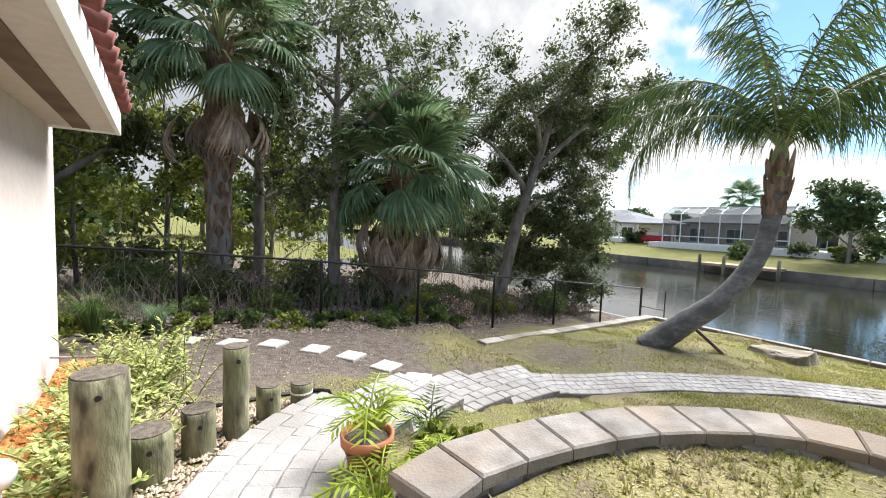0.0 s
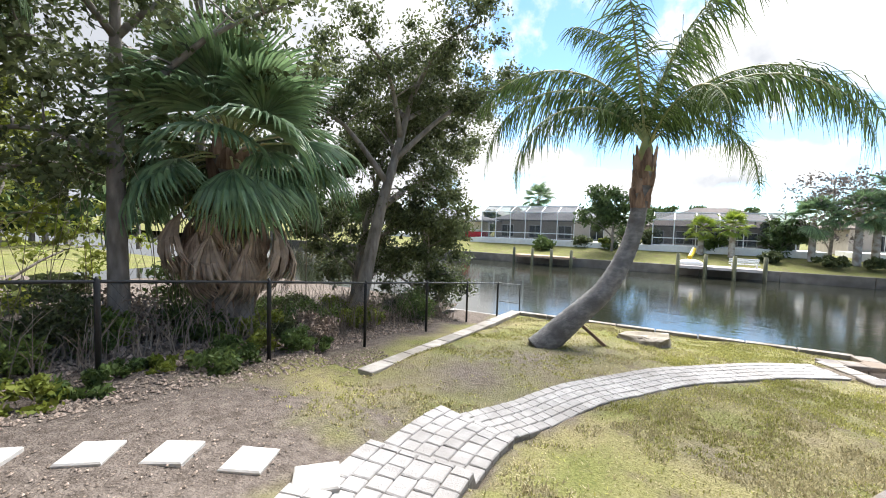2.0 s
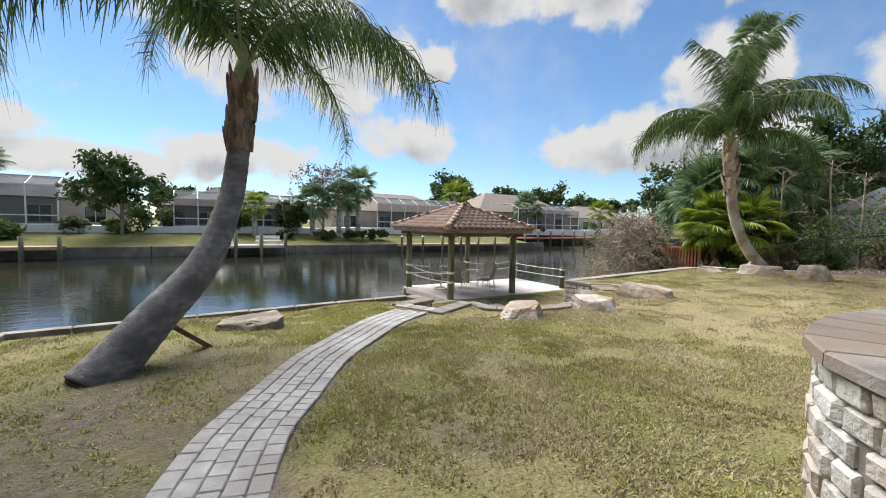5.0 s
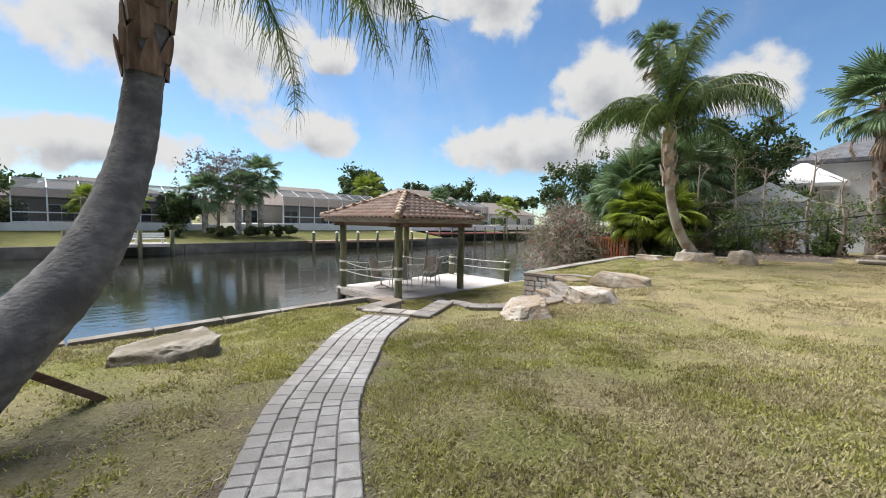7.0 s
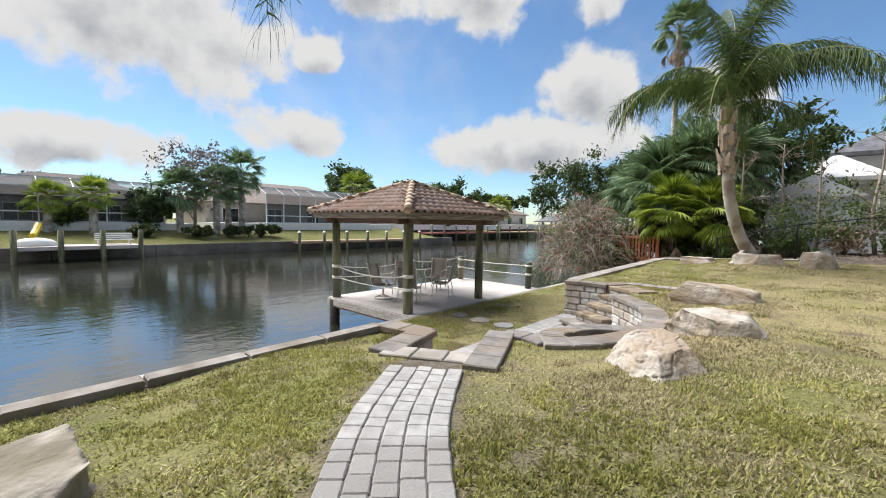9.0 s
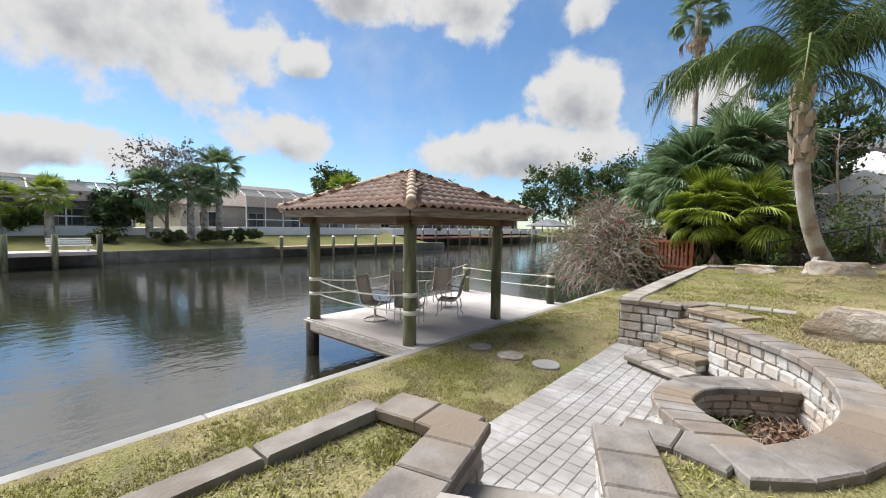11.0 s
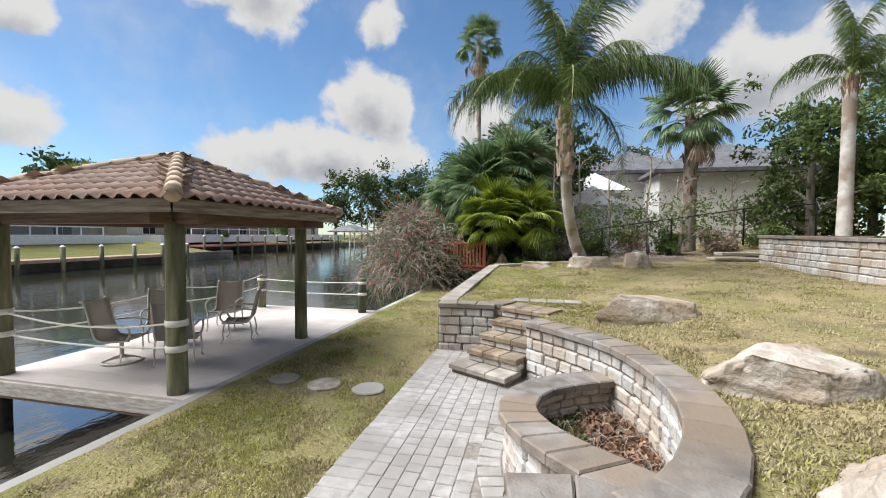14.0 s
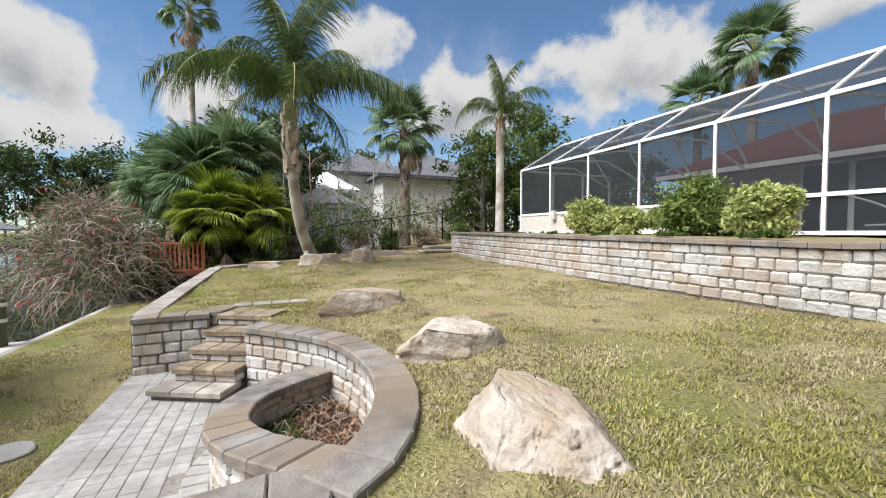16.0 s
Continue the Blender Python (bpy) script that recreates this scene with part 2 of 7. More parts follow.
M_RED = mat("red bract", (0.45, 0.03, 0.04), (0.6, 0.05, 0.06), 3, 0.7, island=0.3)
M_VARI = mat("variegated leaf", (0.16, 0.22, 0.05), (0.55, 0.55, 0.22), 14, 0.6, island=0.3, trans=0.3)


def glass(name, col, rough=0.02, alpha=0.35):
    m = bpy.data.materials.new(name)
    m.use_nodes = True
    nt = m.node_tree
    b = nt.nodes["Principled BSDF"]
    b.inputs["Base Color"].default_value = (*col, 1)
    b.inputs["Roughness"].default_value, b.inputs["Alpha"].default_value = rough, alpha
    return m


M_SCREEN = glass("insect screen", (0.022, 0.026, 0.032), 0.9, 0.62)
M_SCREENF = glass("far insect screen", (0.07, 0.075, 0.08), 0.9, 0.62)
M_GLASS = glass("dark window glass", (0.02, 0.025, 0.03), 0.03, 1.0)


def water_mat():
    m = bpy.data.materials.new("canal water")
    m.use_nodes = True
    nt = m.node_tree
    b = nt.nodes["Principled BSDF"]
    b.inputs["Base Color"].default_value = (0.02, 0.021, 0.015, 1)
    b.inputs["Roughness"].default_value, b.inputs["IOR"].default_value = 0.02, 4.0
    geo = nt.nodes.new("ShaderNodeNewGeometry")
    hs = []
    for sc, st in ((0.55, (1, 0.6, 1)), (3.0, (1, 0.5, 1)), (9.0, (1, 0.7, 1))):
        mp = nt.nodes.new("ShaderNodeMapping")
        mp.inputs["Scale"].default_value = st
        mp.inputs["Rotation"].default_value = (0, 0, 0.4)
        nt.links.new(geo.outputs["Position"], mp.inputs[0])
        n = nt.nodes.new("ShaderNodeTexNoise")
        n.inputs["Scale"].default_value, n.inputs["Detail"].default_value = sc, 3
        nt.links.new(mp.outputs[0], n.inputs["Vector"])
        hs.append(n.outputs["Fac"])
    prev = None
    for h, s, d in zip(hs, (0.2, 0.35, 0.3), (0.05, 0.025, 0.012)):
        bp = nt.nodes.new("ShaderNodeBump")
        bp.inputs["Strength"].default_value, bp.inputs["Distance"].default_value = s, d
        nt.links.new(h, bp.inputs["Height"])
        if prev:
            nt.links.new(prev, bp.inputs["Normal"])
        prev = bp.outputs[0]
    nt.links.new(prev, b.inputs["Normal"])
    return m


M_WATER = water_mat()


def ground_mat():
    """Lawn of green and tan patches; bare soil and mulch where their masks say."""
    m = bpy.data.materials.new("lawn and soil")
    m.use_nodes = True
    nt = m.node_tree
    b = nt.nodes["Principled BSDF"]
    b.inputs["Roughness"].default_value, b.inputs["Specular IOR Level"].default_value = 1.0, 0.1
    geo = nt.nodes.new("ShaderNodeNewGeometry")

    def n(sc, det, lo, hi, off=0.0):
        mp = nt.nodes.new("ShaderNodeMapping")
        mp.inputs["Location"].default_value = (off, off, 0)
        nt.links.new(geo.outputs["Position"], mp.inputs[0])
        x = nt.nodes.new("ShaderNodeTexNoise")
        x.inputs["Scale"].default_value, x.inputs["Detail"].default_value = sc, det
        nt.links.new(mp.outputs[0], x.inputs["Vector"])
        r = nt.nodes.new("ShaderNodeMapRange")
        r.inputs["From Min"].default_value, r.inputs["From Max"].default_value = lo, hi
        nt.links.new(x.outputs["Fac"], r.inputs["Value"])
        return r.outputs[0]

    def blend(f, a, bb):
        x = nt.nodes.new("ShaderNodeMix")
        x.data_type = "RGBA"
        nt.links.new(f, x.inputs["Factor"])
        for key, v in (("A", a), ("B", bb)):
            if isinstance(v, tuple):
                x.inputs[key].default_value = (*v, 1)
            else:
                nt.links.new(v, x.inputs[key])
        return x.outputs["Result"]

    def attr(name):
        a = nt.nodes.new("ShaderNodeAttribute")
        a.attribute_name = name
        return a.outputs["Fac"]
    green = blend(n(30, 4, 0.3, 0.7), (0.10, 0.107, 0.032), (0.205, 0.205, 0.07))
    tan = blend(n(26, 4, 0.3, 0.7, 5), (0.20, 0.16, 0.08), (0.38, 0.315, 0.175))
    patch = n(0.75, 5, 0.40, 0.60, 3)
    mx = nt.nodes.new("ShaderNodeMath")
    mx.operation = "MULTIPLY_ADD"
    nt.links.new(patch, mx.inputs[0])
    mx.inputs[1].default_value = 0.55
    nt.links.new(attr("dry"), mx.inputs[2])
    mx.use_clamp = True
    lawn = blend(mx.outputs[0], green, tan)
    lawn = blend(n(2.3, 8, 0.52, 0.74, 9), lawn, (0.15, 0.118, 0.08))
    soil = blend(n(9, 8, 0.3, 0.7), (0.085, 0.068, 0.056), (0.18, 0.148, 0.125))
    soil = blend(n(70, 2, 0.62, 0.70), soil, (0.27, 0.215, 0.17))
    col = blend(attr("soil"), lawn, soil)
    mul = blend(n(45, 5, 0.35, 0.65), (0.42, 0.16, 0.045), (0.60, 0.31, 0.12))
    col = blend(attr("mulch"), col, mul)
    nt.links.new(col, b.inputs["Base Color"])
    bp = nt.nodes.new("ShaderNodeBump")
    bp.inputs["Strength"].default_value, bp.inputs["Distance"].default_value = 0.9, 0.03
    nt.links.new(n(38, 8, 0.2, 0.8), bp.inputs["Height"])
    nt.links.new(bp.outputs[0], b.inputs["Normal"])
    return m


M_GROUND = ground_mat()


M_GRASS = mat("grass blade", (0.205, 0.203, 0.05), (0.37, 0.35, 0.108), 0.9, 0.8, island=0.4, trans=0.3)
M_GRASSDRY = mat("dry grass blade", (0.285, 0.24, 0.125), (0.43, 0.375, 0.22), 0.9, 0.9, island=0.3, trans=0.25)

# ---- mesh helpers ----


def link(name, bm, material, parent=None, label="", smooth=False):
    me = bpy.data.meshes.new(name)
    bm.to_mesh(me)
    bm.free()
    me.materials.append(material)
    if smooth:
        for p in me.polygons:
            p.use_smooth = True
    ob = new(name, me)
    if parent:
        ob.parent = parent
    if label:
        ob["label"] = label
    return ob


def part(name, bm, material, parent, label="", smooth=False):
    return link(name, bm, material, parent, label, smooth)


def share(name, me, parent, m, label=""):
    """Another object on an existing mesh."""
    ob = new(name, me)
    ob.parent = parent
    ob.matrix_basis = m
    if label:
        ob["label"] = label
    return ob


def thing(name, label, category, group="", at=(0, 0, 0), kind=""):
    ob = new(name)
    ob.location = at
    return tagged(ob, label, category, group, kind)


def quads(name, verts, faces, material, parent=None, smooth=False):
    me = bpy.data.meshes.new(name)
    me.from_pydata([tuple(v) for v in verts], [], faces)
    me.materials.append(material)
    if smooth:
        me.polygons.foreach_set("use_smooth", [True] * len(me.polygons))
    me.update()
    ob = new(name, me)
    if parent:
        ob.parent = parent
    return ob


def box(bm, c, s, rz=0.0, bevel=0.0, m=None):
    """A box of size s about the centre c."""
    mm = Matrix.Translation(c) @ Matrix.Rotation(rz, 4, "Z") @ Matrix.Diagonal((*s, 1))
    if m:
        mm = m @ mm
    r = bmesh.ops.create_cube(bm, size=1, matrix=mm)
    if bevel:
        es = list({e for v in r["verts"] for e in v.link_edges})
        bmesh.ops.bevel(bm, geom=es, offset=bevel, segments=1, affect="EDGES")
    return bm


def boxm(c, s, rz=0.0, bevel=0.0):
    return box(bmesh.new(), c, s, rz, bevel)


def tube(bm, pts, radii, sides=8, cap=True):
    """A tapered tube along points."""
    pts = [Vector(p) for p in pts]
    if not hasattr(radii, "__len__"):
        radii = [radii] * len(pts)
    rings, side = [], None
    for i, p in enumerate(pts):
        d = (pts[min(i + 1, len(pts) - 1)] - pts[max(i - 1, 0)]).normalized()
        if side is None:
            side = d.orthogonal().normalized()
        side = (side - d * side.dot(d)).normalized()
        up = d.cross(side)
        rings.append([bm.verts.new(p + radii[i] * (math.cos(a) * side + math.sin(a) * up))
                      for a in (2 * math.pi * k / sides for k in range(sides))])
    for a, b in zip(rings, rings[1:]):
        for k in range(sides):
            bm.faces.new((a[k], a[(k + 1) % sides], b[(k + 1) % sides], b[k]))
    if cap:
        bm.faces.new(rings[0][::-1])
        bm.faces.new(rings[-1])
    return bm


def spline(pts, n):
    """n points on a smooth line through pts."""
    pts = [Vector(p) for p in pts]
    out = []
    segs = len(pts) - 1
    for i in range(n):
        u = i * segs / (n - 1)
        k = min(int(u), segs - 1)
        t = u - k
        p0, p1, p2, p3 = pts[max(k - 1, 0)], pts[k], pts[k + 1], pts[min(k + 2, segs)]
        out.append(0.5 * (2 * p1 + (p2 - p0) * t + (2 * p0 - 5 * p1 + 4 * p2 - p3) * t * t + (3 * p1 - p0 - 3 * p2 + p3) * t ** 3))
    return out


def even(pts, step):
    """Points along a line at even spacing, with their headings."""
    dense = spline(pts, 60 * len(pts))
    lens = [0.0]
    for a, b in zip(dense, dense[1:]):
        lens.append(lens[-1] + (b - a).length)
    n = max(1, round(lens[-1] / step))
    out, j = [], 0
    for i in range(n + 1):
        s = lens[-1] * i / n
        while j < len(lens) - 2 and lens[j + 1] < s:
            j += 1
        u = (s - lens[j]) / max(lens[j + 1] - lens[j], 1e-9)
        out.append(dense[j].lerp(dense[j + 1], u))
    return out

# ---- plan ----
WATER = -0.8
CURVE = [(0.95, 1.50), (1.17, 1.57), (1.59, 1.55), (2.06, 1.46), (2.5, 1.32), (2.92, 1.09), (3.24, 0.84), (3.45, 0.52), (3.55, 0.1), (3.58, -0.5), (3.56, -1.2), (3.52, -3), (3.5, -6), (3.48, -10), (3.45, -14.0)]
PATH_MID = [(-0.3, -1.6, 1.93), (-0.2, 0.2, 1.90), (0.08, 1.4, 1.84), (0.5, 2.28, 1.77), (0.92, 2.85, 1.72), (1.5, 3.25, 1.66), (2.35, 3.62, 1.45), (3.3, 3.78, 1.27), (4.35, 3.77, 1.09),
            (5.2, 3.42, 1.03), (6.2, 3.05, 1.0), (7.0, 2.55, 0.98), (7.85, 1.98, 0.96), (8.75, 1.13, 0.93), (9.4, 0.45, 0.91), (10.0, -0.42, 0.89)]
HIGH = [(10.1, -5.9), (9.75, -5.55), (9.4, -5.15), (9.13, -4.75), (8.95, -4.2), (8.88, -3.6), (8.92, -3.1), (9.05, -2.65), (9.3, -2.2), (9.6, -1.95)]
LOW = [(9.2, -4.85), (9.75, -4.55), (10.1, -4.2), (10.2, -3.7), (10.05, -3.1), (9.8, -2.6), (9.5, -2.15)]
CONTROL = [(0.47, 3.26, 1.70), (0.8, 3.7, 1.6), (1.2, 3.85, 1.55), (-0.9, 5.8, 1.62), (-0.9, 3.5, 1.74), (-0.8, 1.5, 1.85), (0.35, 7.04, 1.38), (0.9, 6.6, 1.38),
           (1.9, 5.87, 1.34), (2.57, 4.85, 1.29), (0.3, 8.0, 1.42), (2.6, 7.8, 1.24), (4.7, 7.5, 1.0), (7, 7.5, 0.69), (9.4, 7.5, 0.47), (11.6, 7.4, 0.29), (13.6, 7.3, 0.2),
           (0, 10.5, 1.5), (5, 10.5, 1.05), (9, 10.5, 0.5), (-6, 9, 1.6), (12.5, 10, 0.1), (5.4, 5.9, 0.84), (8.5, 5.6, 0.78), (11.4, 5.6, 0.72), (8.5, 4.45, 0.93), (9.2, 3.1, 0.90), (11.4, 2, 0.76),
           (11.4, -1, 0.78), (4.35, 4.5, 1.06), (3.4, 4.5, 1.18), (5.5, 4.6, 0.95), (4, 1.4, 1.15), (3.0, 2.2, 1.35), (2.2, 2.4, 1.5), (1.4, 2.2, 1.72), (5, 0, 1.10), (6.2, 1.5, 1.03), (7, -1, 1.02),
           (8.4, -2, 0.98), (7.8, -3.5, 1.03), (8, -6.5, 1.03), (9.9, -7.9, 0.90), (8.75, -3.3, 0.86), (8.75, -4.4, 0.86), (9.0, -5.3, 0.86), (9.5, -5.9, 0.86), (9.0, -2.3, 0.86), (9.4, -1.7, 0.86), (9.6, -6.5, 0.88), (11.4, -9, 0.9), (11.3, -11, 0.94), (11.3, -8, 0.92), (11.3, -14, 1.0), (8.6, -13.8, 1.22), (5.5, -9, 1.15), (3.6, -4, 1.08),
           (3.6, -9, 1.2), (3.6, -14, 1.3), (1.6, -18, 1.7), (6, -18, 1.4), (10, -18, 0.9), (0, -22, 1.9), (8, -24, 1.2)] + [(x, y, z - 0.03) for x, y, z in PATH_MID[2:]]
CP = np.array(CONTROL)


def upper(x, y):
    d2 = (CP[:, 0] - x) ** 2 + (CP[:, 1] - y) ** 2 + 0.02
    w = d2 ** -1.6
    return float((w * CP[:, 2]).sum() / w.sum())


def inside(poly, x, y):
    n, c = len(poly), False
    for i in range(n):
        (x0, y0), (x1, y1) = poly[i][:2], poly[i - 1][:2]
        if (y0 > y) != (y1 > y) and x < (x1 - x0) * (y - y0) / (y1 - y0) + x0:
            c = not c
    return c


def path_level(p):
    """Low steps down the upper part of the path."""
    for edge, z in ((1.5, None), (2.5, 1.50), (3.4, 1.30), (4.4, 1.17)):
        if p.x < edge:
            return z if z else p.z
    return p.z


TERRACE = [(0.85, 1.38), (1.6, 1.4), (2.06, 1.32), (2.45, 1.18), (2.85, 0.95), (3.12, 0.72), (3.32, 0.42), (3.4, 0.1), (3.42, -0.5), (3.4, -3), (3.35, -14), (-14, -14), (-14, -3), (-0.7, -3), (-0.6, 0.2), (0.3, 1.1)]
PATIO = [(10.95, -1.36), (10.72, -0.6), (9.68, -0.9), (10.1, -1.95), (9.6, -1.97), (9.3, -2.2), (9.05, -2.65), (8.92, -3.1), (8.88, -3.6), (8.95, -4.2), (9.13, -4.75), (9.4, -5.15),
         (9.75, -5.55), (10.05, -5.9), (10.0, -6.6), (10.6, -7.1), (11.72, -7.08), (11.75, -4.8), (11.72, -2.6), (11.75, -1.36)]
LOWER = [(11.6, -7.0), (11.6, -30), (14.1, -30), (14.1, 9.0), (11.68, 9.0), (11.68, -1.35), (11.0, -1.35), (11.0, -2.5)]
WATERSIDE_LOW = 0.03


def zone(x, y):
    """lower: patio and waterside lawn; wet: canal bed; terrace; upper: the rest."""
    if inside(PATIO, x, y) or inside(LOWER, x, y):
        return "lower"
    if x > 14.1:
        return "wet"
    return "terrace" if inside(TERRACE, x, y) else "upper"


def level(kind, x, y):
    if kind == "lower":
        if x > 11.9 or y < -7.2:
            return WATERSIDE_LOW if y > -14.4 else max(-0.3, WATERSIDE_LOW + (y + 14.4) * 0.05)
        return 0.05 + (0.16 if inside(LOW + HIGH[::-1], x, y) else 0.0)
    if kind == "wet":
        return -1.6
    if kind == "terrace":
        return 2.0 + 0.1 * min(1, max(0, -y - 2) / 8)
    z = upper(x, y)
    if x < 4.8 and 0.5 < y < 5:
        away = np.hypot(PATH_XY[:, 0] - x, PATH_XY[:, 1] - y)
        if away.min() < 0.6:
            z = min(z, path_level(Vector(PATH_XY[int(away.argmin())])) - 0.06)
    if x > 5.4 and y > 6.1:
        return min(z, 0.66 - (x - 7) * 0.05)
    if x > 5.4 and 4.5 < y <= 6.1:
        return max(z, 0.72)
    return z


def ground_z(x, y):
    return level(zone(x, y), x, y)


HIGH_XY = np.array([(p.x, p.y) for p in even([(a, b, 0) for a, b in HIGH], 0.2)])
PATH_XY = np.array([tuple(p) for p in even(PATH_MID, 0.15)])


def masks(x, y, nz, n2):
    e = 0.7 * nz + 0.35 * n2
    s = 0.0
    if y > 3.2 and x < 7:
        s = min(1, max(0, (4.7 - x + 1.5 * e) * 0.9)) * min(1, max(0, (y - 3.9 + 0.8 * e) * 1.6))
    if y > 6.9:
        s = max(s, min(1, (y - 6.9 + 0.5 * e) * 1.5))
    for cx, cy, r, k in ((5.3, 1.6, 0.7, 0.8), (7.2, 4.2, 2.1, 0.9), (6.0, 4.7, 1.9, 0.9), (8.6, 3.3, 1.3, 0.7), (7.4, 0.5, 1.5, 0.35), (8.4, -0.3, 1.2, 0.4)):
        s = max(s, k * max(0, 1 - math.hypot(x - cx, y - cy) / r + 0.5 * e))
    edge = float(np.min(np.hypot(PATH_XY[:, 0] - x, PATH_XY[:, 1] - y))) - (0.14 if x < 4.4 else 0.0)
    s = max(s, 0.9 * min(1, max(0, 1 - (edge - 0.36 - 0.08 * n2) / 0.12)))
    if y < -15 + 0.6 * e and x > 5 or inside(LOW + HIGH[::-1], x, y):
        s = 1.0
    m = 1.0 if (-0.95 < x < -0.25 + 0.15 * n2 and 2.0 < y < 5.9) else 0.0
    d = 0.62 * min(1, max(0, (-0.5 - y) / 4)) if x < 9.5 else 0.1
    d += 0.3 * min(1, max(0, (7.5 - x) / 5)) * (1 if y < 2 else 0.2)
    if x > 11.6:
        d = 0.3
    fringe = float(np.min(np.hypot(HIGH_XY[:, 0] - x, HIGH_XY[:, 1] - y)))
    d -= 0.5 * min(1, max(0, 1 - (fringe - 0.2) / 0.45))
    return min(1, max(0, s)), m, min(1, max(0, d - 0.12 + 0.4 * nz))


LAWN = {}


def ground():
    sx, sy = np.arange(-14, 14.5, 0.16), np.arange(-30, 22, 0.16)
    nx, ny = len(sx), len(sy)
    kinds = [[zone(x + 0.08, y + 0.08) for y in sy] for x in sx]
    v, faces, vals, index = [], [], [], {}

    def vert(kind, i, j):
        key = (kind, i, j)
        if key not in index:
            x, y = float(sx[i]), float(sy[j])
            nz, n2 = noise.noise((x * 0.9, y * 0.9, 0)), noise.noise((x * 3.1, y * 3.1, 5))
            index[key] = len(v)
            v.append((x, y, level(kind, x, y) + 0.012 * n2))
            vals.append(masks(x, y, nz, n2))
        return index[key]
    for i in range(nx - 1):
        for j in range(ny - 1):
            here = {kinds[i][j]}
            if kinds[i][j] == "upper":
                near = {kinds[a][b] for a in (max(i - 1, 0), i, min(i + 1, nx - 1)) for b in (max(j - 1, 0), j, min(j + 1, ny - 1))}
                here |= near & {"lower", "wet"}
            for kind in here:
                faces.append((vert(kind, i, j), vert(kind, i + 1, j), vert(kind, i + 1, j + 1), vert(kind, i, j + 1)))

    grid_faces = len(faces)

    def sheet(x0, y0, x1, y1, z, z2=None):
        b = len(v)
        z2 = z if z2 is None else z2
        v.extend([(x0, y0, z), (x1, y0, z2), (x1, y1, z2), (x0, y1, z)])
        vals.extend([(0, 0, -0.3)] * 4)
        faces.append((b, b + 1, b + 2, b + 3))
    sheet(-1500, -30, -13.95, 22, 1.5)
    sheet(-1500, -1500, 10, -29.9, 0.9)
    sheet(-1500, 21.9, 12, 1500, 1.0)
    sheet(9, -1500, 1500, 1500, -2.5)
    for y0, y1, x0 in ((-39, 1500, 46.2), (-1500, -39, 58)):
        sheet(x0, y0, x0 + 9, y1, 0.1, 1.25)
        sheet(x0 + 9, y0, 1500, y1, 1.25, 1.4)
    LAWN["faces"], LAWN["verts"], LAWN["vals"] = faces[:grid_faces], v, vals
    me = bpy.data.meshes.new("ground")
    me.from_pydata(v, [], faces)
    for k, name in enumerate(("soil", "mulch", "dry")):
        a = me.attributes.new(name, "FLOAT", "POINT")
        a.data.foreach_set("value", [q[k] for q in vals])
    me.materials.append(M_GROUND)
    me.polygons.foreach_set("use_smooth", [True] * len(me.polygons))
    me.update()
    return tagged(new("ground", me), "lawn with green and dry tan patches and bare soil", "ground", kind="structure")


ground()
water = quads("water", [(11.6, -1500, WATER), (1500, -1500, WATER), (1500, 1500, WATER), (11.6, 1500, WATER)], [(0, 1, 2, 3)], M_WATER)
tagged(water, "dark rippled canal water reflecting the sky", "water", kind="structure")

# ---- block walls, caps, paving ----


def chamfer_mesh(name, size, c, material, pillow=0.0):
    """A worn block of the given size, brought to unit size, for stones of many sizes."""
    bm = bmesh.new()
    box(bm, (0, 0, 0), size, bevel=c)
    for v in bm.verts:
        v.co = Vector((v.co.x / size[0], v.co.y / size[1], v.co.z / size[2])) * (1 + pillow * (random.random() - 0.5))
    me = bpy.data.meshes.new(name)
    bm.to_mesh(me)
    bm.free()
    me.materials.append(material)
    return me


BLOCKS = [chamfer_mesh("block", (0.26, 0.26, 0.15), 0.021 + 0.003 * (k % 4), M_BLOCK, 0.09) for k in range(9)]
PAVERS = [chamfer_mesh("paver", (0.17, 0.145, 0.065), 0.009, M_PAVER, 0.035) for _ in range(4)]


def prism(poly, z0, z1, bevel=0.012):
    """A flat stone from its outline, with its upper edge eased."""
    bm = bmesh.new()
    c = sum((Vector((*p[:2], 0)) for p in poly), Vector()) / len(poly)
    rings = []
    for z, k in ((z0, 0.0), (z1 - bevel, 0.0), (z1, bevel)):
        ring = []
        for p in poly:
            q = Vector((p[0], p[1], 0))
            d = c - q
            q += d.normalized() * k * 1.4
            zz = p[2] if len(p) > 2 else 0.0
            ring.append(bm.verts.new((q.x, q.y, z + zz)))
        rings.append(ring)
    n = len(poly)
    for a, b in zip(rings, rings[1:]):
        for k in range(n):
            bm.faces.new((a[k], a[(k + 1) % n], b[(k + 1) % n], b[k]))
    bm.faces.new(rings[0][::-1])
    bm.faces.new(rings[-1])
    bmesh.ops.recalc_face_normals(bm, faces=bm.faces)
    return bm


def offset(pts, k):
    """Points moved sideways by k (to the left of the heading)."""
    out = []
    for i, p in enumerate(pts):
        d = pts[min(i + 1, len(pts) - 1)] - pts[max(i - 1, 0)]
        d.z = 0
        d.normalize()
        out.append(p + Vector((-d.y, d.x, 0)) * k)
    return out


